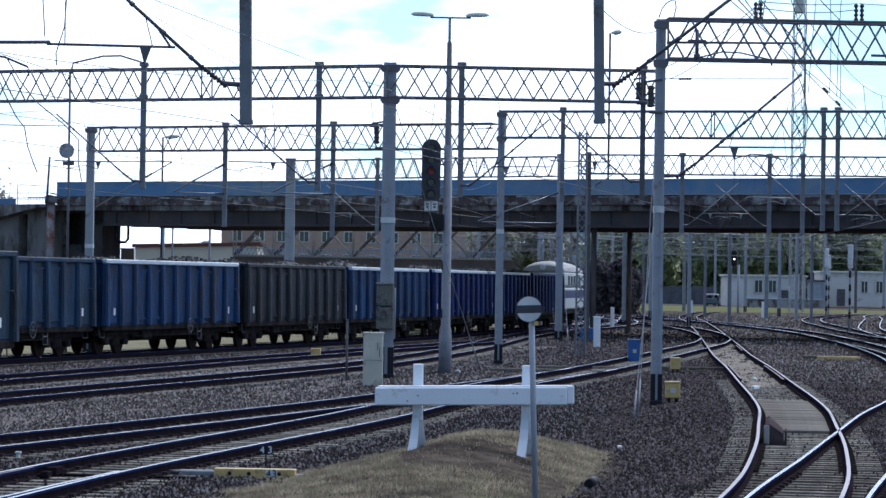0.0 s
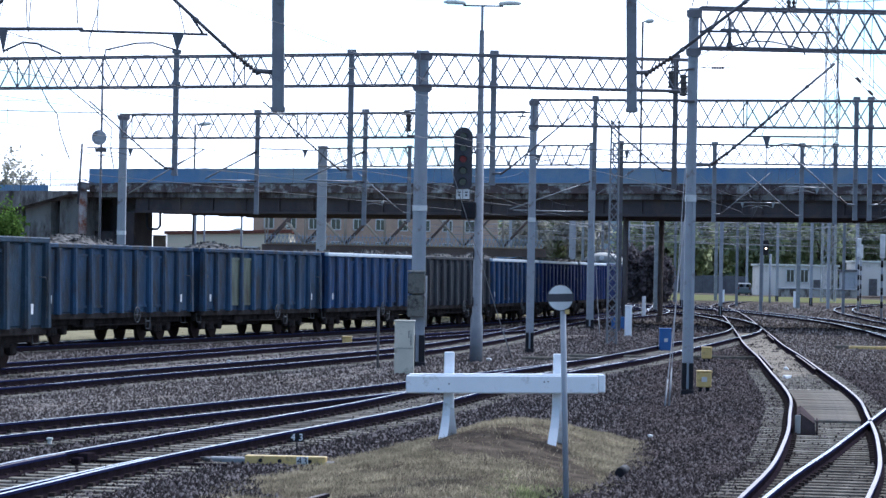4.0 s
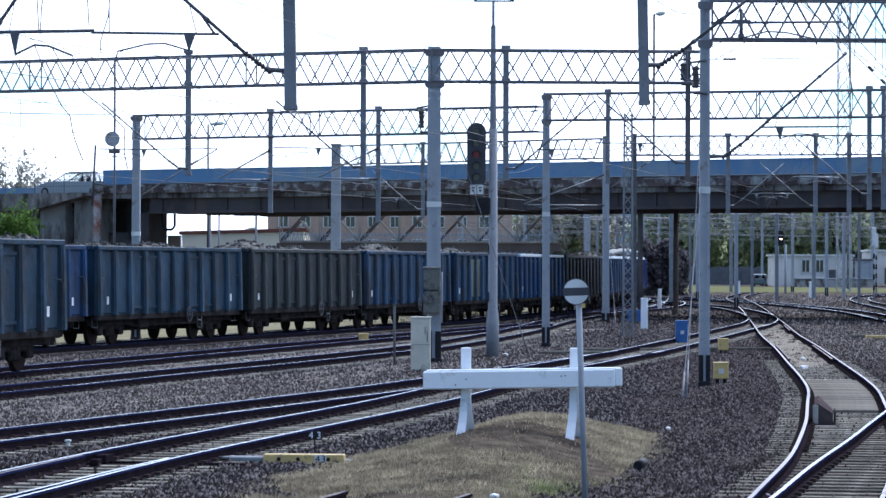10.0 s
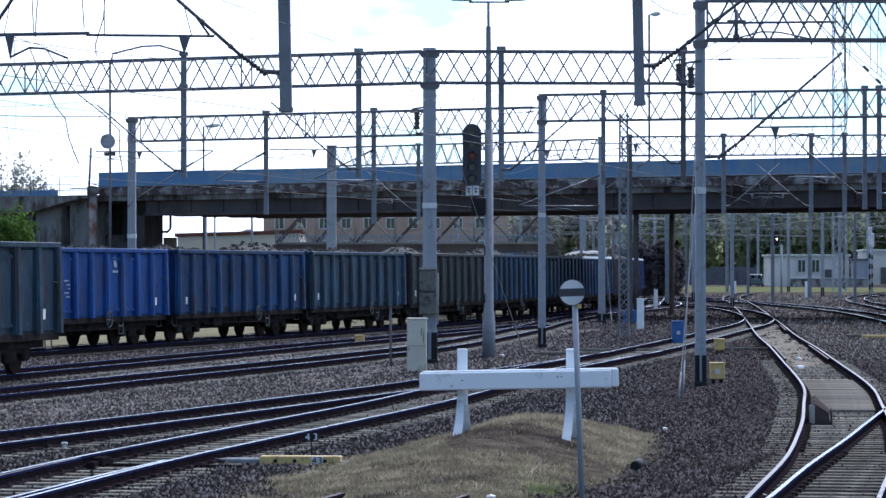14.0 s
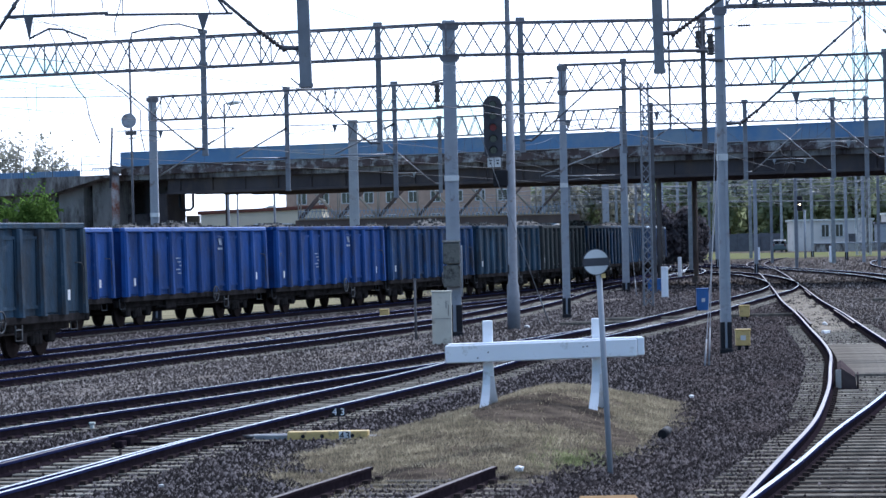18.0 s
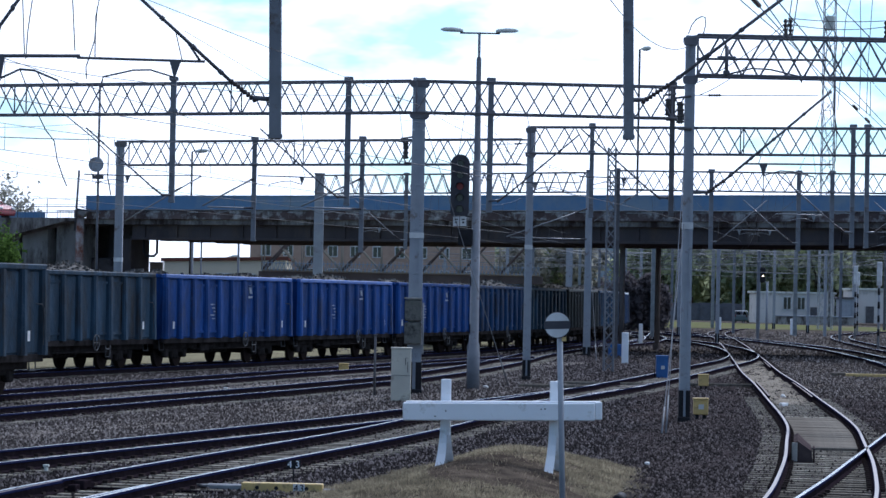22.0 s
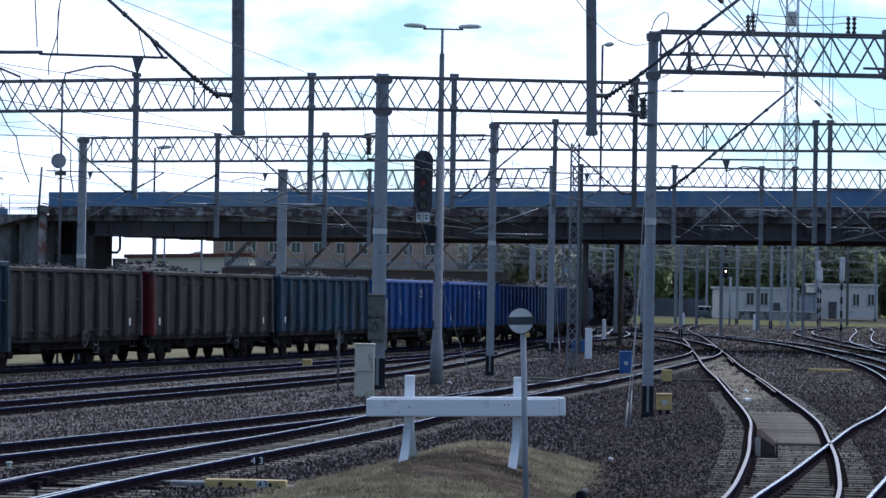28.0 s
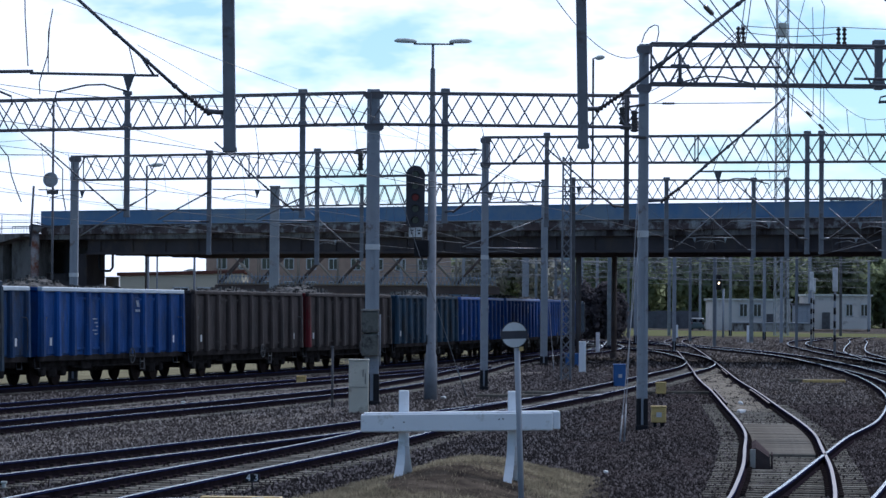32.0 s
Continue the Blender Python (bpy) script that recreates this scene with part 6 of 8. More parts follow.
_rnd = random.Random(11)
for i in range(22):
    bx = 27.6 + i * 3.4
    tree(bx, 432 + _rnd.uniform(-8, 14), _rnd.uniform(11, 14), _rnd.uniform(6, 9), "dark green leafy tree behind the white buildings", seed=100 + i, count=1400, size=0.7, base=0.2, trunk_share=0.05)
for i in range(19):
    tree(29 + i * 3.8, 452 + _rnd.uniform(-6, 6), _rnd.uniform(11.5, 14.5), 9, "dark leafy tree in the far wood", seed=150 + i, count=1000, size=0.8, base=0.0, trunk_share=0.02)
for i in range(12):
    tree(-14 + i * 3.2, 470 + _rnd.uniform(-8, 8), _rnd.uniform(10, 14), 7, "hazy grey-green tree in the distance", LEAF_BARE if i % 3 else LEAF, seed=200 + i, count=1300, size=0.7, base=0.2, trunk_share=0.1)
for i, (tx, ty, th, tw) in enumerate(((-45.5, 262, 13.5, 7), (-41.5, 258, 12.2, 6), (-49, 266, 13, 7), (-38.2, 258, 11.4, 5), (-36.2, 259, 10.4, 3.6))):
    tree(tx, ty, th, tw, "bare budding tree beyond the bridge railing", LEAF_BARE, seed=300 + i, count=3200, size=0.2)
for i, (tx, ty, th, tw) in enumerate(((-25.6, 163, 5.2, 3.6), (-27.8, 165, 5.6, 4.0), (-24.4, 162, 3.9, 2.6), (-24.4, 162.6, 5.7, 3.0), (-23.9, 161.5, 4.8, 2.2))):
    tree(tx, ty, th, tw, "bright green bush before the abutment", LEAF_FRESH, seed=320 + i, count=6500, size=0.13, trunk_share=0.05, name="bush")

# a belt of far woods under the bridge; colour and glow imitate haze
DISTANCE = mat("far woods with painted haze", (0.10, 0.135, 0.155), 0.95, dark=(0.07, 0.10, 0.13), scale=0.12, bump=0)
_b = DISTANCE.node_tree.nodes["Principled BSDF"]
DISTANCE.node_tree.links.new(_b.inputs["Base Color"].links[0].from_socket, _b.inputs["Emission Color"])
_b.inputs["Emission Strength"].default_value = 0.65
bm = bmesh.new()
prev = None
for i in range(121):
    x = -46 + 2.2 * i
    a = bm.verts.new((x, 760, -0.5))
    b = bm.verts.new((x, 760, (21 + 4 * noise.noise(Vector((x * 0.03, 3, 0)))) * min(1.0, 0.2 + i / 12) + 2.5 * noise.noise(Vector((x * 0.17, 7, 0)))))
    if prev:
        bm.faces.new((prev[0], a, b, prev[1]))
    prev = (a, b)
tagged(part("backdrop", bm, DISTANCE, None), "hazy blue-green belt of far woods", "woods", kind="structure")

for i, (tx, ty, th, tw) in enumerate(((17.6, 296, 5.4, 3.4), (19.4, 297, 5.2, 3.2), (16.2, 298, 4.9, 2.8), (20.6, 299, 4.4, 2.2))):
    tree(tx, ty, th, tw, "dark dense hedge bush beside the far tracks", LEAF_DARK, seed=340 + i, count=3600, size=0.26, trunk_share=0.02, name="bush")

grassland = bmesh.new()
gv = [grassland.verts.new((x, y, ground_height(x, y) + 0.03)) for x, y in ((21, 322), (80, 322), (110, 378), (110, 520), (12, 520), (16, 378))]
grassland.faces.new(gv)
tagged(part("grass_field", grassland, GRASS, None), "rough green grass strip before the buildings", "grass", kind="structure")


def building(name, label, x, y, w, d, h, wall, roof, windows, door=None, base=0.25, turn=0.0, eave=0.25, slope=0.0):
    b = thing(name, label, "building", Matrix.Translation((x, y, base)) @ Matrix.Rotation(radians(turn), 4, 'Z'))
    bm = bmesh.new()
    box(bm, (w / 2, d / 2, h / 2), (w, d, h))
    for v in bm.verts:
        v.co.z += slope * v.co.x if v.co.z > h / 2 else 0
    part("wall", bm, wall, b)
    bm = bmesh.new()
    for v in box(bm, (w / 2, d / 2, h + eave / 2), (w + 0.5, d + 0.5, eave), bevel=0.03):
        v.co.z += slope * v.co.x
    part("roof", bm, roof, b)
    for wx, wz, ww, wh in windows:
        win = new("window")
        win.parent = b
        win.location = (wx, -0.03, wz)
        bm = bmesh.new()
        box(bm, (0, 0, 0), (ww, 0.05, wh))
        part("pane", bm, GLASS_DARK, win)
        bm = bmesh.new()
        for s in (-1, 1):
            box(bm, (s * ww / 2, -0.03, 0), (0.12, 0.08, wh + 0.12))
            box(bm, (0, -0.03, s * wh / 2), (ww + 0.12, 0.08, 0.12))
        box(bm, (0, -0.03, 0), (0.08, 0.08, wh))
        part("frame", bm, PLATE, win)
    if door:
        bm = bmesh.new()
        box(bm, (door, -0.04, 1.05), (1.0, 0.1, 2.1))
        part("door", bm, MAST_DARK, b)
    return b


building("white_building", "long low whitewashed yard building", 38.5, 380, 9.9, 8, 3.75, PLASTER, GREY_BOX, [(3.95, 2.55, 1.0, 1.6), (5.7, 2.55, 1.0, 1.6)], 7.35)
building("white_building", "low whitewashed building with a flat roof", 50.0, 376, 7.9, 8, 4.1, PLASTER, GREY_BOX, [(5.2, 2.4, 0.85, 1.5), (7.05, 2.4, 0.85, 1.5)], 2.3, base=0.5)
building("low_shed", "grey equipment shed between two buildings", 48.2, 374, 1.7, 3, 3.2, MAST, MAST_DARK, [])
ramp = thing("loading_ramp", "long low dark concrete loading ramp before the building", "loading ramp", Matrix.Translation((39.9, 370.5, 0.2)))
bm = bmesh.new()
box(bm, (4.8, 0, 0.5), (9.6, 2.4, 1.0), bevel=0.05)
part("wall", bm, CONCRETE, ramp)
bm = bmesh.new()
box(bm, (4.8, 0, 1.06), (9.8, 2.7, 0.14), bevel=0.02)
part("deck", bm, MAST, ramp, "pale worn ramp edge")
building("yellow_building", "pale yellow flat-roofed building beyond the bridge", -24.4, 258, 10.4, 10, 5.5, PLASTER_YELLOW, ROOF_BROWN, [(5.2, 4.3, 1.3, 0.5), (7.2, 4.3, 1.3, 0.5)], base=-0.2, eave=0.3, slope=0.028)
building("apartment_house", "orange brick apartment house with white windows", -27.8, 420, 34, 12, 12.0, BRICK, ROOF_BROWN, [(2.2 + 3.1 * i, z, 1.3, 1.5) for i in range(10) for z in (2.4, 5.4, 8.6)], base=0.2)

fence = thing("boundary_fence", "dark blue-grey board fence before the far wood", "fence", Matrix.Translation((25.5, 398, 0.2)))
for k in range(9):
    bm = bmesh.new()
    box(bm, (0.75 + 1.5 * k, 0, 1.25), (1.46, 0.08, 2.3 + 0.12 * (k % 2)), bevel=0.01)
    part("board_panel", bm, FENCE_GREY, fence)
    bm = bmesh.new()
    box(bm, (1.5 * k, -0.06, 1.3), (0.14, 0.14, 2.6), bevel=0.01)
    part("fence_post", bm, FENCE_GREY, fence)


TAN = mat("weathered tan steel", (0.34, 0.31, 0.26), 0.8, dark=(0.24, 0.22, 0.19), scale=1)
# blue haze as a flat colour, for the added far block
HAZE_BLUE = mat("haze blue", (0.17, 0.255, 0.35), 0.8, dark=(0.12, 0.17, 0.23), scale=0.6)
RUST_DECK = mat("rusty brown bridge steel", (0.15, 0.12, 0.11), 0.85, dark=(0.09, 0.072, 0.068), scale=0.7)
RAIL_BLUE = mat("pale blue-grey railing paint", (0.27, 0.32, 0.38), 0.7, dark=(0.2, 0.24, 0.29), scale=2)


def far_truss_bridge():
    t = thing("truss_bridge", "far steel truss footbridge with tan crossed diagonals", "bridge", Matrix.Translation((-14.2, 230, 0)))
    bm = bmesh.new()
    box(bm, (10.5, 0, 4.1), (21.5, 3, 0.62), bevel=0.03)
    part("deck", bm, RUST_DECK, t, "rusty brown bridge deck")
    for y in (-1.6, 1.6):
        for z, r, a, e in ((4.5, 0.10, 0, 21), (7.8, 0.13, 0, 21)):
            bm = bmesh.new()
            rod(bm, (a, y, z), (e, y, z), r, 6)
            part("chord", bm, TAN, t)
        for i in range(7):
            for k, (a, e) in enumerate(((0.0, 3.0), (3.0, 0.0))):
                bm = bmesh.new()
                rod(bm, (3.0 * i + a, y, 4.5), (3.0 * i + e, y + 0.06 * k, 7.8), 0.075 if k else 0.095, 6)
                part("diagonal", bm, TAN if k else RUST_DECK, t)
            bm = bmesh.new()
            rod(bm, (3.0 * i, y, 4.5), (3.0 * i, y, 7.8), 0.055, 6)
            part("upright", bm, TAN, t)
    bm = bmesh.new()
    for i in range(70):
        rod(bm, (i * 0.3, -1.75, 4.45), (i * 0.3 + 0.17, -1.75, 5.1), 0.03, 4)
        rod(bm, (i * 0.3 + 0.3, -1.72, 4.45), (i * 0.3 + 0.14, -1.72, 5.25), 0.025, 4)
    rod(bm, (0, -1.74, 5.05), (21, -1.74, 5.05), 0.03, 5)
    tagged(part("railing", bm, RAIL_BLUE, t), kind="stuff")
    for x in (0.6, 20.0):
        bm = bmesh.new()
        box(bm, (x, 0, 1.9), (0.5, 1.2, 4.4), bevel=0.03)
        part("pier", bm, CONCRETE, t)


far_truss_bridge()
# added block in haze blue, in place of a hazy mass of masts
BLUE_BLOCK = building("far_hall", "long blue block added for a hazy patch beyond the yard", 2.6, 405, 8.4, 10, 5.4, HAZE_BLUE, HAZE_BLUE, [], base=0.2, eave=0.2)
for k in range(6):
    bm = bmesh.new()
    box(bm, (0.6 + 1.4 * k, -0.06, 2.7), (0.14, 0.1, 5.2))
    part("rib", bm, MAST, BLUE_BLOCK)

# far masts and their spans
FAR_MASTS = [(28.3, 325, 9, 0.35), (36.5, 375, 9, 0.3), (32.9, 322, 9.5, 0.4), (35.0, 326, 9, 0.3), (31.1, 272, 8.9, 0.35), (35.7, 301, 9, 0.3), (34.3, 276, 9, 0.28), (50, 374, 9.5, 0.4), (60, 370, 9.5, 0.4), (57, 372, 9, 0.3),
             (17.2, 297, 9, 0.4), (19.0, 250, 8.6, 0.3), (15.6, 232, 8.8, 0.3), (12.0, 300, 9, 0.35), (8.5, 320, 9, 0.35), (5.5, 290, 9, 0.3), (3.0, 330, 9, 0.35), (-0.5, 300, 9, 0.3), (10.2, 262, 8.8, 0.3), (21.5, 340, 9, 0.35), (14.6, 340, 9, 0.3), (18.2, 205, 8.7, 0.25)]
for i, (fx, fy, fh, fw) in enumerate(FAR_MASTS):
    mast("catenary_mast", fx, fy, fh, fw, fw * 0.8, MAST if i % 4 else GALV, foot=0.8 if i % 2 else 0, label="far grey catenary mast in the yard", caps=False)
for a, b, z in (((12.0, 300), (28.3, 325), 8.4), ((17.2, 297), (35.7, 301), 8.2), ((31.1, 272), (50, 290), 8.6), ((3.0, 330), (12, 300), 8.5), ((19, 250), (31.1, 272), 7.9)):
    w = thing("span_wire", "far thin cross-span wires", "span wire")
    for dz in (0, 0.8):
        bm = bmesh.new()
        rod(bm, (*a, z - dz), (*b, z - dz * 0.7), 0.035, 5)
        part("wire", bm, GALV, w)
for fx, fy, side in ((31.1, 272, -1), (34.3, 276, 1), (28.3, 325, -1), (15.6, 232, 1), (19.0, 250, 1), (18.2, 205, 1), (10.2, 262, -1)):
    cantilever(None, fx, fy - 0.05, 5.6, side, 1.1, GALV)

# a far lit signal
fs = thing("light_signal", "far slim light signal showing a warm lamp", "railway signal", Matrix.Translation((33.4, 318, -0.2)))
bm = bmesh.new()
rod(bm, (0, 0, 0), (0, 0, 5.2), 0.12, 8)
part("mast", bm, MAST, fs)
bm = bmesh.new()
box(bm, (-0.5, -0.1, 5.9), (0.6, 0.3, 1.6), bevel=0.1)
part("head", bm, BLACK, fs)
bm = bmesh.new()
disc(bm, (-0.5, -0.28, 5.8), (0, 1, 0), 0.08, 0.06, 14)
part("lamp", bm, WARM_LAMP, fs)
bm = bmesh.new()
rod(bm, (-0.5, 0, 5.2), (0.0, 0, 5.1), 0.06, 6)
part("bracket", bm, MAST, fs)


# ---- more overhead gear ----
def cable(pts, r=0.010, label="thin overhead feeder cable"):
    t = thing("overhead_cable", label, "cable")
    bm = bmesh.new()
    tube(bm, pts, r, 4)
    part("cable", bm, WIRE, t)


def sag(p, q, d, n=14):
    p, q = Vector(p), Vector(q)
    return [p.lerp(q, i / n) - Vector((0, 0, 4 * d * (i / n) * (1 - i / n))) for i in range(n + 1)]


cable(sag((7.96, 72.1, 9.5), (10.36, 72.3, 9.5), 0.05))
cable(sag((7.96, 72.1, 9.36), (10.36, 72.3, 9.36), 0.1))
cable(sag((10.4, 72.3, 9.5), (14.5, 72.6, 9.55), 0.06))
cable(sag((7.96, 72.0, 9.36), (5.85, 71.9, 7.6), 0.22))
cable(sag((7.96, 72.0, 9.44), (5.8, 71.9, 7.9), 0.12))
cable(sag((5.55, 71.9, 8.75), (2.0, 45, 7.6), 0.45))
cable([(5.57, 71.9, 9.05), (5.64, 71.9, 9.26), (5.75, 71.9, 9.41), (5.88, 71.9, 9.48), (5.96, 71.9, 9.46), (5.98, 71.9, 9.3), (5.92, 71.9, 9.03)], 0.014, "looped black jumper cable on a portal")
cable([(1.3, 107.2, 8.2), (1.35, 107.2, 8.9), (1.9, 107.2, 9.35), (2.6, 107.2, 9.3), (2.75, 107.2, 8.7)], 0.012, "looped black jumper cable on a portal")
# feeders over the yard
cable(sag((-7.8, 52, 6.66), (-7.35, 105, 8.27), 0.05, 20), 0.008)
cable(sag((-3.41, 28, 5.59), (0.8, 66, 6.33), 0.03, 12), 0.004)
cable([(-3.22, 36, 5.79), (-3.03, 48, 6.11), (-2.56, 58, 6.38), (-1.2, 74, 7.0), (1.2, 100, 8.18)], 0.004)
cable(sag((-7.95, 45, 4.98), (-5.3, 45, 4.92), 0.02), 0.007)
for dx, dz in ((0, 0), (0.22, 0.12)):
    cable(sag((3.85 + dx, 40, 6.8 + dz), (10.1 + dx, 72, 6.86 + dz), 0.05, 12), 0.012, "dark feeder cable with insulators")
for u0, u1 in ((0.03, 0.06), (0.72, 0.76), (0.86, 0.90)):
    t = thing("cable_insulator", "small dark insulator on a feeder cable", "insulator")
    bm = bmesh.new()
    p, q = Vector((3.85, 40, 6.8)), Vector((10.1, 72, 6.86))
    sausage(bm, p.lerp(q, u0), p.lerp(q, u1), 0.035, 8)
    part("ribbed_body", bm, INSUL, t)
cable(sag((8.6, 72.0, 10.4), (10.6, 72.0, 8.4), 0.03), 0.012)
# jumpers hanging from the portals
for line in ([(-6.28, 45, 7.4), (-6.30, 45, 7.0), (-6.36, 45, 6.5), (-6.38, 45, 6.1)], [(-6.46, 45, 7.3), (-6.44, 45, 6.9), (-6.40, 45, 6.15)],
             [(-5.71, 45, 7.5), (-5.70, 45, 7.0), (-5.65, 45, 6.24)], [(-5.29, 45, 7.1), (-5.35, 45, 6.75), (-5.35, 45, 6.15)],
             [(-5.33, 45, 6.9), (-5.36, 45, 6.4), (-5.48, 45, 6.0), (-5.47, 45, 5.82)],
             [(-6.46, 45, 5.94), (-6.24, 45, 5.4), (-6.06, 45, 5.05), (-5.93, 45, 4.89), (-5.88, 45, 4.61), (-5.79, 45, 4.36), (-5.73, 45, 4.22)],
             [(-6.21, 45, 5.92), (-6.02, 45, 5.6), (-5.77, 45, 5.28), (-5.34, 45, 4.94), (-5.12, 45, 4.71), (-5.12, 45, 4.36), (-5.07, 45, 4.1)],
             [(9.5, 71.87, 10.3), (9.31, 71.87, 9.54), (9.22, 71.87, 8.4), (9.15, 71.87, 7.31)], [(9.78, 72, 10.3), (9.95, 72, 9.95), (9.92, 72, 9.41), (9.87, 72, 8.4), (9.85, 72, 7.25)],
             [(9.66, 72, 9.95), (9.7, 72, 8.6), (9.68, 72, 7.32)]):
    cable(line, 0.009, "thin black hanging jumper cable")


# disconnector switches on the masts
for sx, sy, sz in ((-1.37, 89.2, 6.98), (5.40, 71.8, 7.15), (6.36, 89.5, 8.42)):
    t = thing("disconnector", "dark disconnector switch mounted on a mast", "switch gear", Matrix.Translation((sx, sy, sz)))
    bm = bmesh.new()
    box(bm, (0, 0, 0.02), (0.13, 0.14, 0.52), bevel=0.02)
    for z in (-0.2, -0.06, 0.08, 0.22):
        box(bm, (0, 0, z), (0.18, 0.18, 0.05), bevel=0.012)
    part("insulator", bm, INSUL, t)
    bm = bmesh.new()
    box(bm, (0.12, 0, -0.36), (0.34, 0.12, 0.06), bevel=0.02)
    part("base", bm, MAST_DARK, t)
    bm = bmesh.new()
    rod(bm, (-0.15, 0, 0.36), (0.25, 0, 0.42), 0.03, 6)
    part("switch_arm", bm, MAST_DARK, t)


# far catenary over the yard tracks, glinting in the sun
def far_wire(pts):
    t = thing("overhead_line", "far glinting contact wires over the yard", "overhead line", group="overhead lines")
    for dz in (5.75, 7.2)[:1 + len(pts) % 2]:
        bm = bmesh.new()
        tube(bm, [(x, y, dz - (0.6 * (k % 2) if dz > 6 else 0)) for k, (x, y) in enumerate(pts)], 0.016, 4)
        part("contact_wire" if dz < 6 else "messenger_wire", bm, POST, t)


for line, a, b in ((LINE_R1, 150, 330), (LINE_H, 120, 270), (LINE_I, 130, 300), (LINE_F, 130, 330), (LINE_G, 178, 280), (LINE_C, 178, 260), (LINE_A, 170, 400)):
    X, Y, H = spline(line, 18.0)
    far_wire([(X[i], Y[i]) for i in range(len(X)) if a <= Y[i] <= b])
for y, x0, x1, z in ((205, 8, 33, 7.4), (232, 6, 36, 7.0), (262, 10, 42, 7.6), (300, 4, 46, 7.8), (330, 0, 52, 7.4), (276, -4, 38, 6.6), (248, -2, 30, 6.4), (318, 12, 50, 6.4)):
    t = thing("span_wire", "far thin cross-span wires", "span wire")
    for k, dz in enumerate((0, 0.75)):
        bm = bmesh.new()
        tube(bm, sag((x0, y, z - dz), (x1, y + 6, z - dz - 0.4), 0.25 - 0.3 * k, 10), 0.018, 4)
        part("wire", bm, POST, t)
for x, y, z, h in ((28.4, 200, 4.2, 1.6), (34.9, 260, 4.7, 1.6), (40.5, 300, 4.8, 1.4)):
    t = thing("light_signal", "far pale signal post with a white head", "railway signal", Matrix.Translation((x, y, -0.2)))
    bm = bmesh.new()
    rod(bm, (0, 0, 0), (0, 0, z + h), 0.08, 8)
    part("mast", bm, MAST, t)
    for k in range(4):
        bm = bmesh.new()
        rod(bm, (0, 0, 0.9 + 0.9 * k), (0, 0, 1.35 + 0.9 * k), 0.087, 8)
        part("band", bm, BLACK, t, "black painted band")
    bm = bmesh.new()
    box(bm, (0, -0.12, z + h / 2), (0.34, 0.2, h), bevel=0.05)
    part("head", bm, PLATE, t)
for x, y, h, w in ((24.5, 240, 8.6, 0.24), (26.8, 285, 8.8, 0.26), (30.0, 232, 8.4, 0.22), (39.5, 318, 9, 0.28), (44.0, 350, 9, 0.3), (22.8, 310, 9, 0.26), (47.5, 330, 9, 0.28), (13.6, 275, 8.8, 0.26), (7.2, 262, 8.6, 0.24), (2.2, 300, 9, 0.28)):
    mast("catenary_mast", x, y, h, w, w * 0.8, MAST_DARK if x > 40 else POST, foot=0, label="slim far catenary mast in the yard", caps=False)


# ---- cars on the bridge ----
CAR_GLASS = mat("clear car window glass", (0.82, 0.88, 0.88), 0.03, bump=0)
CAR_GLASS.node_tree.nodes["Principled BSDF"].inputs["Transmission Weight"].default_value = 1.0
CAR_GLASS.node_tree.nodes["Principled BSDF"].inputs["IOR"].default_value = 1.02


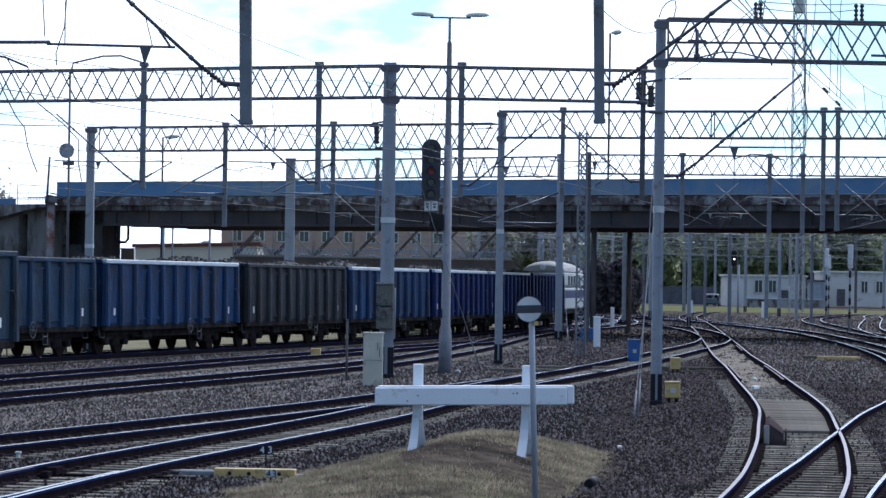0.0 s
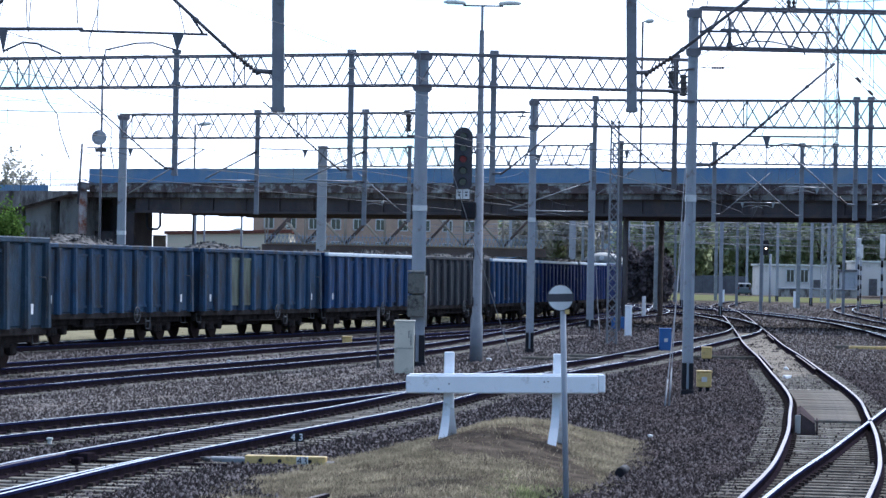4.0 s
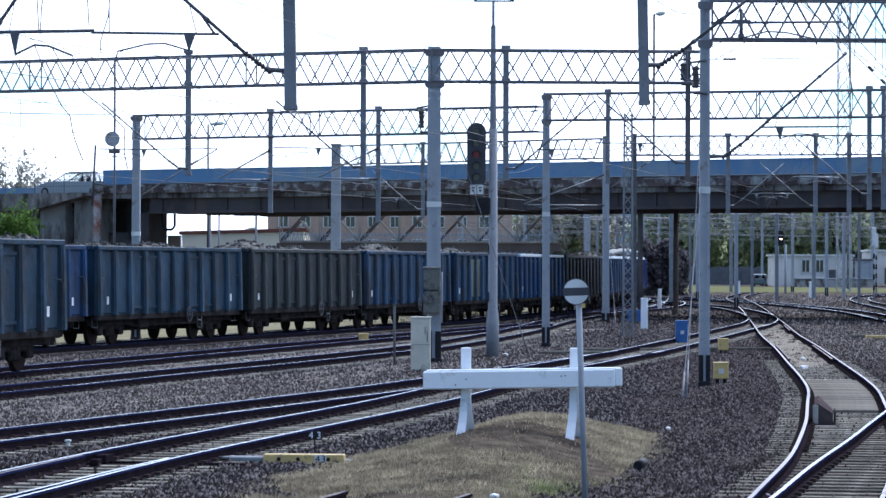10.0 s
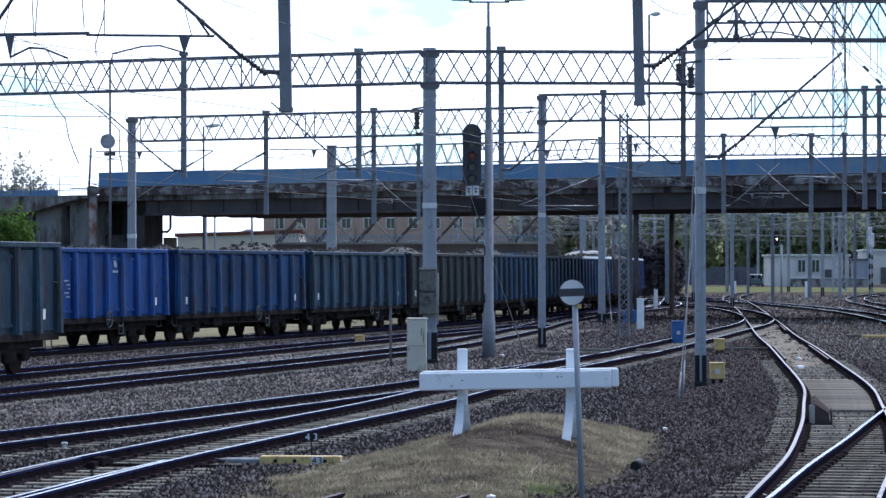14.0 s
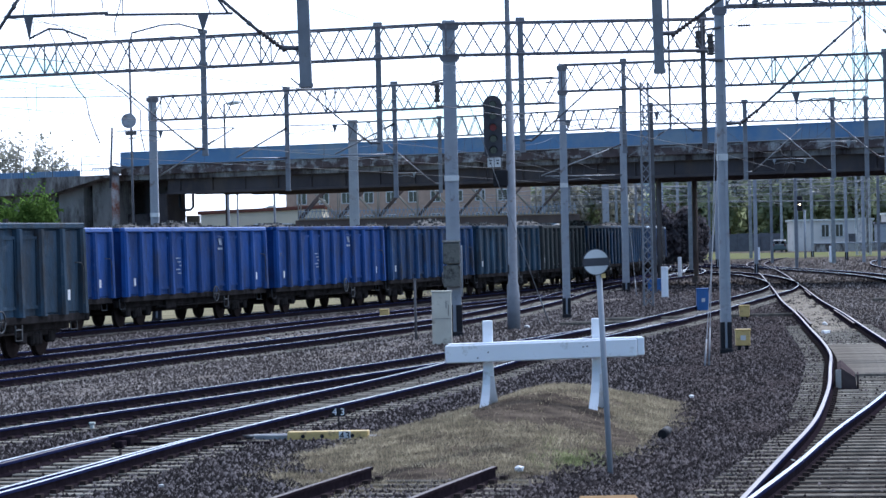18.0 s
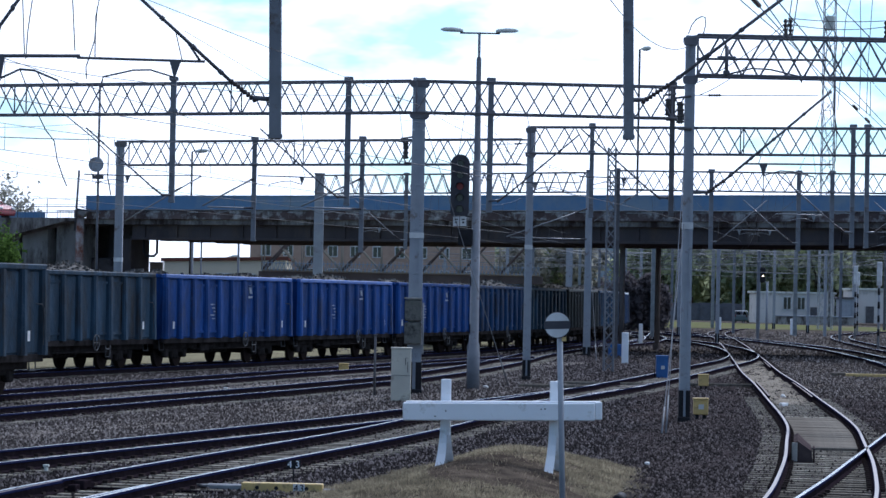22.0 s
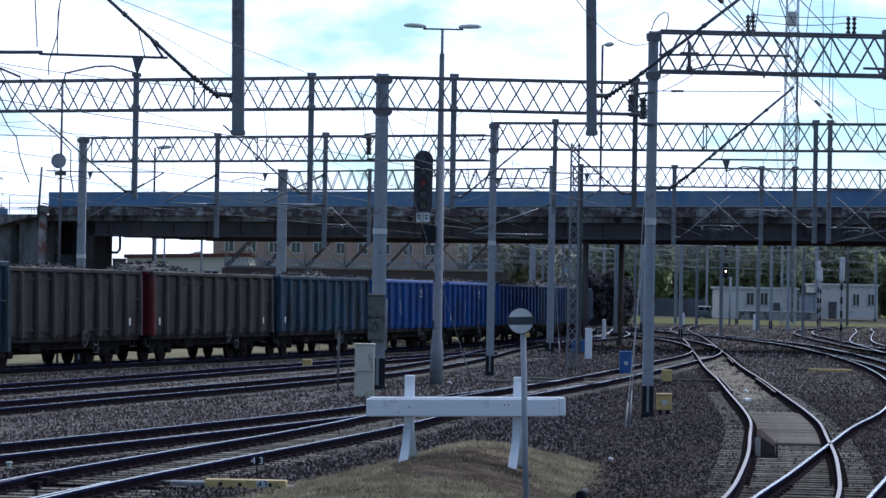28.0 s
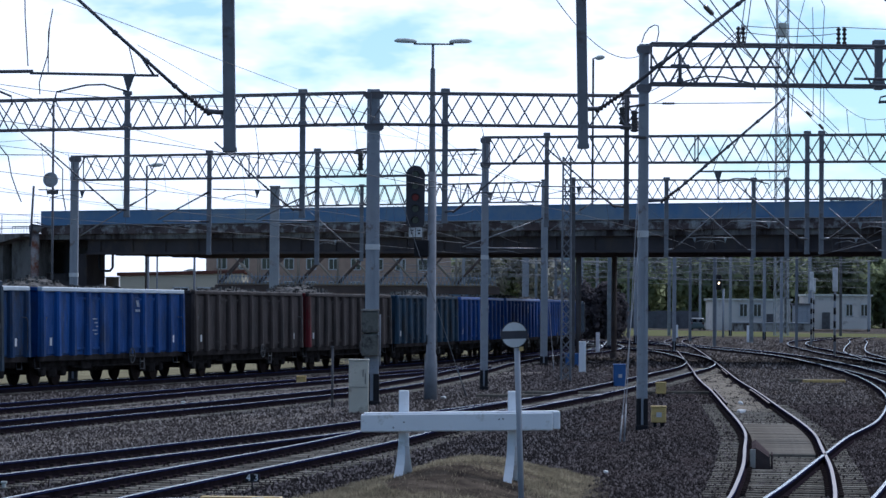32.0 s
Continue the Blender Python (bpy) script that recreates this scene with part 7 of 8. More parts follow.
def build_car(label, length, height, bonnet, tail, colour, rake=0.75):
    """Wheels on z = 0, the front towards +x."""
    c = thing("car", label, "car", group="cars on the bridge")
    body = mat(label.split()[0] + " car paint", colour, 0.3, dark=tuple(k * 0.85 for k in colour), scale=1, bump=0)
    L, W = length, 1.68
    f = L / 2
    rear, front = -f + tail, f - bonnet - rake      # ends of the roof
    prof = [(-f, 0.35), (-f + 0.02, 0.85), (-f + 0.10, 0.97), (f - bonnet + 0.1, 0.97), (f - 0.3 - 0.1 * bonnet, 0.85), (f - 0.03, 0.62), (f, 0.35), (f - 0.1, 0.22), (-f + 0.1, 0.22)]
    bm = bmesh.new()
    prism(bm, prof, -W / 2, W / 2)
    bmesh.ops.bevel(bm, geom=bm.edges[:], offset=0.04, segments=2, affect='EDGES')
    part("body", bm, body, c)
    bm = bmesh.new()
    prism(bm, [(rear - 0.02, height - 0.12), (rear + 0.3, height), (front - 0.25, height - 0.01), (front + 0.05, height - 0.1), (front - 0.25, height - 0.09), (rear + 0.3, height - 0.08)], -W * 0.41, W * 0.41)
    part("roof", bm, body, c)
    for s in (-1, 1):
        yb, yt = s * W * 0.485, s * W * 0.40
        mid = (rear + front) / 2
        for x0, x1, r in ((-f + 0.16, rear + 0.05, 0.06), (rear + 0.55, rear + 0.6, 0.045), (mid + 0.1, mid + 0.05, 0.04), (f - bonnet + 0.02, front, 0.035)):
            bm = bmesh.new()
            rod(bm, (x0, yb, 0.95), (x1, yt, height - 0.07), r, 6)
            part("pillar", bm, body, c)
        for x0, x1, t0, t1 in ((rear + 0.62, mid + 0.06, rear + 0.64, mid + 0.02), (mid + 0.14, f - bonnet - 0.05, mid + 0.1, front - 0.05)):
            bm = bmesh.new()
            bm.faces.new([bm.verts.new(p) for p in ((x0, yb, 0.98), (x1, yb, 0.98), (t1, yt, height - 0.09), (t0, yt, height - 0.09))])
            bmesh.ops.solidify(bm, geom=bm.faces[:], thickness=0.01)
            part("side_window", bm, CAR_GLASS, c)
        bm = bmesh.new()
        box(bm, (mid + 0.3, s * 0.36, 0.95), (0.14, 0.46, 0.5), bevel=0.05)
        box(bm, (mid + 0.28, s * 0.36, 1.27), (0.09, 0.24, 0.16), bevel=0.03)
        part("seat", bm, BLACK, c)
        for wx in (-f + 0.75, f - 0.8):
            wheel = new("wheel")
            wheel.parent = c
            wheel.location = (wx, s * (W / 2 - 0.08), 0.3)
            bm = bmesh.new()
            disc(bm, (0, 0, 0), (0, 1, 0), 0.3, 0.2, 20)
            part("tyre", bm, BLACK, wheel)
            bm = bmesh.new()
            disc(bm, (0, s * 0.1, 0), (0, 1, 0), 0.19, 0.03, 16)
            part("rim", bm, GALV, wheel)
        bm = bmesh.new()
        box(bm, (f - 0.1, s * 0.62, 0.68), (0.2, 0.3, 0.16), bevel=0.04)
        part("headlight", bm, PLATE, c)
        bm = bmesh.new()
        box(bm, (-f + 0.05, s * 0.68, 0.85), (0.12, 0.2, 0.26), bevel=0.03)
        part("tail_light", bm, RED_END, c)
    return c


CAR_SILVER = build_car("silver estate car driving over the bridge", 5.5, 1.62, 1.35, 0.45, (0.30, 0.315, 0.345), rake=1.15)
CAR_RED = build_car("red small hatchback driving over the bridge", 4.4, 1.6, 1.0, 0.28, (0.32, 0.02, 0.03))
CAR_GREEN = build_car("dark green high-roofed car driving over the bridge", 4.3, 1.68, 0.9, 0.2, (0.02, 0.045, 0.05))


CAR_PARKED = build_car("blue-grey car parked beside the far yard building", 4.2, 1.5, 1.0, 0.35, (0.07, 0.09, 0.11))
CAR_PARKED.matrix_basis = Matrix.Translation((35.2, 364, 0.34)) @ Matrix.Rotation(radians(82), 4, 'Z')


# ---- wagons ----
PITCH = 14.85
BODY_L, BODY_W, BODY_LO, BODY_HI = 13.75, 2.86, 1.0, 3.29


def paint_slot(ob, m):
    ob.material_slots[0].link = 'OBJECT'
    ob.material_slots[0].material = m


def heap_mesh(seed):
    rnd = random.Random(seed)
    bm = bmesh.new()
    nx, ny = 34, 8
    humps = [(rnd.uniform(-6, 6), rnd.uniform(0.05, 0.2), rnd.uniform(0.9, 2.2)) for _ in range(5)]
    g = []
    for i in range(nx + 1):
        row = []
        for j in range(ny + 1):
            x, y = (i / nx - 0.5) * (BODY_L - 0.3), (j / ny - 0.5) * (BODY_W - 0.25)
            edge = (1 - abs(2 * j / ny - 1) ** 2) * min(1, (1 - abs(2 * i / nx - 1)) * 6)
            z = BODY_HI - 0.22 + edge * (0.14 + sum(a * math.exp(-((x - c) / w) ** 2) for c, a, w in humps)) + rnd.uniform(-0.07, 0.07)
            row.append(bm.verts.new((x, y, z)))
        g.append(row)
    for i in range(nx):
        for j in range(ny):
            bm.faces.new((g[i][j], g[i + 1][j], g[i + 1][j + 1], g[i][j + 1]))
    for _ in range(640):
        i, j = rnd.randrange(2, nx - 1), rnd.randrange(1, ny)
        p = g[i][j].co
        s = rnd.uniform(0.03, 0.1)
        box(bm, p + Vector((rnd.uniform(-0.2, 0.2), rnd.uniform(-0.1, 0.1), s * 0.2)), (s * 1.4, s, s), Matrix.Identity(4))
    return bm


def bogie(parent, x):
    b = new("bogie")
    b.parent = parent
    b.location = (x, 0, 0)
    for s in (-1, 1):
        bm = bmesh.new()
        box(bm, (0, s * 1.02, 0.62), (2.5, 0.12, 0.22), bevel=0.03)
        box(bm, (0, s * 1.02, 0.45), (0.7, 0.16, 0.34), bevel=0.05)
        for w in (-0.9, 0.9):
            box(bm, (w, s * 1.04, 0.5), (0.36, 0.2, 0.34), bevel=0.05)
        for w in (-0.12, 0.12):
            rod(bm, (w, s * 1.06, 0.3), (w, s * 1.06, 0.62), 0.07, 8)
        part("side_frame", bm, UNDER, b)
    for w in (-0.9, 0.9):
        bm = bmesh.new()
        for s in (-1, 1):
            disc(bm, (w, s * 0.755, 0.46), (0, 1, 0), 0.46, 0.12, 22)
            disc(bm, (w, s * 0.70, 0.46), (0, 1, 0), 0.49, 0.03, 22)
        rod(bm, (w, -1.05, 0.46), (w, 1.05, 0.46), 0.08, 8)
        part("wheelset", bm, WHEEL, b)
    bm = bmesh.new()
    box(bm, (0, 0, 0.7), (0.5, 2.1, 0.25), bevel=0.04)
    part("bolster", bm, UNDER, b)
    return b


def build_wagon():
    w = thing("open_wagon", "high-sided open freight wagon loaded with coal", "freight wagon", group="freight wagons")
    L, W = BODY_L, BODY_W
    posts = [-L / 2 + 0.1 + (L - 0.2) * i / 10 for i in range(11)]
    doors = {2, 3, 6, 7}
    for s in (-1, 1):
        bm = bmesh.new()
        box(bm, (0, s * (W / 2 - 0.03), (BODY_LO + BODY_HI) / 2), (L, 0.05, BODY_HI - BODY_LO))
        part("side_wall", bm, WAGON_PAINTS["blue"], w)
        for i, x in enumerate(posts):
            bm = bmesh.new()
            z0, z1 = BODY_LO + 0.02, BODY_HI - 0.12
            prof = [(-0.20, 0.0), (-0.155, 0.13), (-0.08, 0.195), (0.08, 0.195), (0.155, 0.13), (0.20, 0.0)]
            lo = [bm.verts.new((px, s * (W / 2 + py), z0)) for px, py in prof]
            hi = [bm.verts.new((px, s * (W / 2 + (py if z1 < 3 else py * 0.75)), z1)) for px, py in prof]
            for k in range(6):
                bm.faces.new((lo[k], lo[(k + 1) % 6], hi[(k + 1) % 6], hi[k]))
            bm.faces.new(lo)
            bm.faces.new(hi)
            bmesh.ops.recalc_face_normals(bm, faces=bm.faces)
            o = part("stake", bm, WAGON_PAINTS["blue"], w)
            o.location = (x, 0, 0)
        for i in range(10):
            x = (posts[i] + posts[i + 1]) / 2
            bm = bmesh.new()
            if i in doors:
                for dx in (-0.52, 0.52):
                    box(bm, (dx, s * (W / 2 + 0.025), 2.1), (0.08, 0.07, 1.7))
                for dz in (1.25, 2.95):
                    box(bm, (0, s * (W / 2 + 0.025), dz), (1.1, 0.07, 0.08))
                box(bm, (0, s * (W / 2 + 0.012), 2.1), (0.98, 0.03, 1.62))
            else:
                v = box(bm, (0, s * (W / 2 + 0.01), 2.1), (0.98, 0.04, 2.05), bevel=0.015)
            o = part("side_panel" if i not in doors else "side_door", bm, WAGON_PAINTS["blue"], w)
            o.location = (x, 0, 0)
        bm = bmesh.new()
        box(bm, (0, s * (W / 2 + 0.03), BODY_HI - 0.05), (L + 0.06, 0.17, 0.15), bevel=0.025)
        part("top_rail", bm, WAGON_PAINTS["blue"], w)
        bm = bmesh.new()
        box(bm, (0, s * (W / 2 - 0.02), BODY_LO - 0.06), (L + 0.1, 0.14, 0.2), bevel=0.02)
        box(bm, (0, s * (W / 2 - 0.35), BODY_LO - 0.22), (L - 0.3, 0.12, 0.26), bevel=0.02)
        part("sole_bar", bm, UNDER, w)
        # small white marks, a ladder and a handrail
        for x, z, a, b in ((L / 2 - 0.95, 1.5, 0.16, 0.26), (-L / 2 + 0.95, 1.5, 0.16, 0.26)):
            bm = bmesh.new()
            box(bm, (x, s * (W / 2 + 0.04), z), (a, 0.02, b))
            part("marking_plate", bm, PLATE, w, "small white marking plate")
        bm = bmesh.new()
        for k in range(5):
            box(bm, (-1.95 + 0.1 * (k % 3), s * (W / 2 + 0.04), 2.25 - k * 0.13), (0.42 - 0.12 * (k % 3), 0.012, 0.04))
        part("marking_lines", bm, FADED, w, "faint white lines of small marking")
        bm = bmesh.new()
        for outline in ([(1.95, 3.0), (2.2, 3.0), (2.36, 2.68), (2.1, 2.68)], [(1.95, 2.58), (2.4, 2.58), (2.4, 2.50), (1.95, 2.50)]):
            prism(bm, outline, s * (W / 2 + 0.034), s * (W / 2 + 0.052))
        part("emblem", bm, FADED, w, "plain white emblem shape")
        y = s * (W / 2 + 0.15)
        wheel = bmesh.new()
        ring = [(1.3 + 0.26 * math.cos(a * math.tau / 16), y + s * 0.04, 0.95 + 0.26 * math.sin(a * math.tau / 16)) for a in range(17)]
        tube(wheel, ring, 0.022, 5)
        for a in range(3):
            q = Vector((0.26 * math.cos(a * math.pi / 3), 0, 0.26 * math.sin(a * math.pi / 3)))
            rod(wheel, Vector((1.3, y + s * 0.04, 0.95)) - q, Vector((1.3, y + s * 0.04, 0.95)) + q, 0.012, 4)
        part("brake_wheel", wheel, HANDLE, w, "grimy handbrake wheel with spokes")
        for e in (-1, 1):
            bm = bmesh.new()
            x = e * (L / 2 - 0.22)
            tube(bm, [(x, s * W / 2, 1.25), (x, y, 1.27), (x, y, 2.2), (x - e * 0.12, y, 2.3), (x - e * 0.3, s * W / 2, 2.32)], 0.015, 5)
            part("handrail", bm, HANDLE, w, "grimy grey bent handrail")
        bm = bmesh.new()
        y = s * (W / 2 + 0.02)
        tube(bm, [(2.55, y, 1.0), (2.55, y, 0.46), (2.95, y, 0.46), (2.95, y, 1.0)], 0.02, 5)
        rod(bm, (2.55, y, 0.72), (2.95, y, 0.72), 0.02, 5)
        part("ladder", bm, HANDLE, w, "grimy steel steps")
    for e in (-1, 1):
        bm = bmesh.new()
        box(bm, (e * (L / 2 - 0.03), 0, (BODY_LO + BODY_HI) / 2), (0.05, W - 0.1, BODY_HI - BODY_LO))
        for y in (-0.75, 0, 0.75):
            box(bm, (e * (L / 2 + 0.04), y, 2.1), (0.12, 0.14, 2.1), bevel=0.02)
        box(bm, (e * (L / 2 + 0.03), 0, BODY_HI - 0.05), (0.14, W - 0.1, 0.14), bevel=0.02)
        part("end_wall", bm, WAGON_PAINTS["blue"], w)
        if e < 0:
            bm = bmesh.new()
            v = [bm.verts.new((-L / 2 - 0.11, y, z)) for y, z in ((-0.62, 2.72), (-0.28, 2.72), (-0.45, 3.02))]
            bm.faces.new(v)
            bmesh.ops.solidify(bm, geom=bm.faces[:], thickness=0.01)
            part("warning_triangle", bm, YELLOW, w, "small yellow warning triangle")
            bm = bmesh.new()
            for k in range(4):
                box(bm, (-L / 2 - 0.11, -0.95, 2.35 - 0.12 * k), (0.012, 0.42 - 0.1 * (k % 2), 0.04))
            part("end_marking", bm, FADED, w, "faint white lines of end marking")
        for s in (-1, 1):
            bm = bmesh.new()
            rod(bm, (e * (L / 2 + 0.0), s * 0.875, 1.06), (e * (L / 2 + 0.32), s * 0.875, 1.06), 0.11, 10)
            rod(bm, (e * (L / 2 + 0.32), s * 0.875, 1.06), (e * (L / 2 + 0.40), s * 0.875, 1.06), 0.07, 10)
            disc(bm, (e * (L / 2 + 0.44), s * 0.875, 1.06), (1, 0, 0), 0.22, 0.07, 16)
            part("buffer", bm, UNDER, w)
        bm = bmesh.new()
        tube(bm, [(e * (L / 2), 0, 1.0), (e * (L / 2 + 0.3), 0, 0.92), (e * (L / 2 + 0.54), 0, 0.98)], 0.05, 6)
        part("coupling", bm, UNDER, w)
        for s in (-1, 1):
            bm = bmesh.new()
            tube(bm, [(e * (L / 2 - 0.02), s * 1.28, 0.95), (e * (L / 2 - 0.02), s * 1.30, 0.62), (e * (L / 2 - 0.45), s * 1.30, 0.62), (e * (L / 2 - 0.45), s * 1.28, 0.95)], 0.02, 5)
            part("shunter_step", bm, HANDLE, w, "bent shunter's step")
        bogie(w, e * 4.75)
    bm = bmesh.new()
    box(bm, (0, 0, 0.92), (L, 1.0, 0.24), bevel=0.03)
    for y in (-0.9, 0.9):
        box(bm, (0, y, 0.90), (L * 0.96, 0.12, 0.2))
    part("underframe", bm, UNDER, w)
    bm = bmesh.new()
    rod(bm, (-1.0, 0.55, 0.72), (0.4, 0.55, 0.72), 0.2, 12)
    box(bm, (1.2, -0.5, 0.7), (0.7, 0.4, 0.35), bevel=0.04)
    rod(bm, (-3.6, -0.4, 0.6), (3.6, -0.4, 0.6), 0.03, 5)
    box(bm, (0.0, 0.0, 0.62), (4.6, 1.1, 0.4), bevel=0.06)
    for s in (-1, 1):
        box(bm, (-2.2, s * 1.05, 0.72), (0.9, 0.5, 0.42), bevel=0.05)
        box(bm, (1.0, s * 1.0, 0.74), (1.5, 0.4, 0.34), bevel=0.05)
        rod(bm, (-3.4, s * 1.2, 0.62), (3.4, s * 1.2, 0.62), 0.035, 6)
    part("brake_gear", bm, UNDER, w)
    part("coal_load", heap_mesh(1), COAL, w, "heap of coal and stone lumps")
    return w


# paint, rim, end and label of each wagon from the locomotive backwards
TRAIN = [("navy", None, None, "dark navy open wagon coupled behind the locomotive"), ("navy", RIM_WHITE, None, "navy blue open wagon loaded with coal"), ("navy", RIM_WHITE, None, "navy blue open wagon with a pale rim"),
         ("blue", RIM_WHITE, None, "deep blue open wagon with a pale rim"), ("dark", None, None, "sooty dark open wagon loaded with coal"),
         ("blue", RIM_WHITE, None, "faded blue open wagon with a pale rim"), ("steel", None, "door", "blue-teal open wagon with a pale green door"),
         ("steel", None, None, "faded blue-teal open wagon heaped with coal"), ("olive", None, None, "brown-green open wagon heaped with coal"),
         ("teal", None, None, "grey-teal open wagon heaped with coal"), ("blue", None, None, "faded blue open wagon heaped with coal"),
         ("bright", None, None, "bright blue open wagon heaped with coal"), ("bright", RIM_BLUE, None, "bright blue open wagon with a glossy rim"),
         ("bright", RIM_BLUE, None, "bright blue open wagon with pale marks"), ("teal", None, None, "grey-teal open wagon with grime streaks"),
         ("brown", None, "red", "rust-brown open wagon with a faded red end"), ("brown", None, None, "grimy brown open wagon heaped with coal"),
         ("cobalt", RIM_WHITE, None, "cobalt blue open wagon with a pale rim"), ("blue", RIM_WHITE, None, "faded blue open wagon with a pale rim")]
PAINTED = ("side_wall", "stake", "side_panel", "side_door", "top_rail", "end_wall")


def dress(w, colour, rim, extra, label, seed):
    w["label"] = label
    for o in [o for o in w.children if o.name.startswith(("emblem", "marking_lines")) and colour not in ("bright", "cobalt")]:
        bpy.data.objects.remove(o)
    for o in w.children:
        kind = o.name.split(".")[0]
        if kind in PAINTED:
            paint_slot(o, WAGON_PAINTS[colour])
        if kind == "top_rail" and rim:
            paint_slot(o, rim)
        if extra == "red" and ((kind == "end_wall" and o.data.vertices[0].co.x < 0) or (kind == "stake" and o.location.x < -5.9)):
            paint_slot(o, RED_END)
        if extra == "door" and kind == "side_door" and 0 > o.location.x > -4:
            paint_slot(o, GREEN_DOOR)
        if kind == "coal_load":
            bm = heap_mesh(seed)
            me = bpy.data.meshes.new("coal_load")
            bm.to_mesh(me)
            bm.free()
            me.materials.append(COAL)
            o.data = me


def build_locomotive():
    c = thing("electric_locomotive", "blue and pale grey electric locomotive with raised pantograph", "locomotive")
    navy = WAGON_PAINTS["navy"]
    pale = mat("pale grey locomotive paint", (0.40, 0.44, 0.45), 0.6, dark=(0.27, 0.30, 0.31), scale=1)
    L = 15.0
    bm = bmesh.new()
    box(bm, (0, 0, 1.75), (L, 2.75, 1.45), bevel=0.12)
    part("lower_body", bm, pale, c)
    bm = bmesh.new()
    box(bm, (0, 0, 3.0), (L - 0.1, 2.73, 1.08), bevel=0.2)
    part("upper_body", bm, pale, c)
    bm = bmesh.new()
    prev = None
    for i in range(13):
        x = -L / 2 + 0.1 + (L - 0.2) * i / 12
        k = 1 - 0.45 * abs(2 * i / 12 - 1) ** 6
        ring = [bm.verts.new((x, 1.32 * math.cos(math.pi * j / 10), 3.5 + 0.68 * k * math.sin(math.pi * j / 10))) for j in range(11)]
        if prev:
            for j in range(10):
                bm.faces.new((prev[j], prev[j + 1], ring[j + 1], ring[j])).smooth = True
        else:
            bm.faces.new(ring)
        prev = ring
    bm.faces.new(prev)
    bmesh.ops.recalc_face_normals(bm, faces=bm.faces)
    part("roof", bm, mat("pale grey roof paint", (0.36, 0.36, 0.34), 0.7, dark=(0.25, 0.25, 0.24), scale=1), c, "pale arched roof")
    for e in (-1, 1):
        bm = bmesh.new()
        box(bm, (e * (L / 2 + 0.01), 0, 1.88), (0.06, 2.7, 1.62), bevel=0.02)
        part("end_panel", bm, navy, c, "navy end panel")
        for y in (-0.72, 0.72):
            bm = bmesh.new()
            box(bm, (e * (L / 2 - 0.04), y, 3.0), (0.08, 1.1, 0.62), bevel=0.03)
            part("cab_window", bm, GLASS_DARK, c)
        for y in (-1.0, 1.0):
            bm = bmesh.new()
            disc(bm, (e * (L / 2 + 0.02), y, 1.7), (1, 0, 0), 0.14, 0.08, 14)
            part("headlight", bm, PLATE, c)
        bm = bmesh.new()
        disc(bm, (e * (L / 2 - 0.12), 0, 3.75), (1, 0, 0), 0.17, 0.3, 16)
        part("top_headlight", bm, PLATE, c, "round top headlight")
        for y in (-0.875, 0.875):
            bm = bmesh.new()
            rod(bm, (e * L / 2, y, 1.06), (e * (L / 2 + 0.4), y, 1.06), 0.1, 10)
            disc(bm, (e * (L / 2 + 0.44), y, 1.06), (1, 0, 0), 0.22, 0.07, 14)
            part("buffer", bm, UNDER, c)
        bogie(c, e * 4.2)
    for s in (-1, 1):
        bm = bmesh.new()
        box(bm, (0, s * 1.372, 2.05), (L - 0.3, 0.02, 0.5), bevel=0.006)
        part("waist_band", bm, navy, c, "navy waist band")
        bm = bmesh.new()
        box(bm, (0, s * 1.3, 0.95), (L - 0.6, 0.08, 0.3), bevel=0.02)
        part("skirt", bm, UNDER, c, "grimy dark skirt")
        for k in range(5):
            bm = bmesh.new()
            box(bm, (-4 + 2 * k, s * 1.37, 2.95), (1.2, 0.05, 0.6), bevel=0.02)
            part("side_window", bm, GLASS_DARK, c)
    for px in (-4.3, 4.3):
        p = new("pantograph")
        p.parent = c
        p.location = (px, 0, 4.2)
        up = 1.35 if px < 0 else 0.25
        bm = bmesh.new()
        for s in (-0.5, 0.5):
            tube(bm, [(0.9, s, 0.0), (-0.5, s * 0.8, up * 0.55), (0.15, s * 0.6, up)], 0.03, 6)
        rod(bm, (0.15, -0.8, up), (0.15, 0.8, up), 0.035, 6)
        rod(bm, (0.9, -0.6, 0), (0.9, 0.6, 0), 0.04, 6)
        part("arm", bm, TUBE, p)
        bm = bmesh.new()
        for s in (-0.6, 0.6):
            for x in (-0.7, 0.9):
                sausage(bm, (x, s, -0.12), (x, s, 0.05), 0.06, 3)
        part("insulator", bm, INSUL, p)
    return c


LOCO = build_locomotive()
WAGON_0 = build_wagon()
WAGONS = [WAGON_0] + [copy_thing(WAGON_0, Matrix.Identity(4)) for _ in range(len(TRAIN))]
for k, (spec, wg) in enumerate(zip(TRAIN, WAGONS)):
    dress(wg, *spec, seed=10 + k)
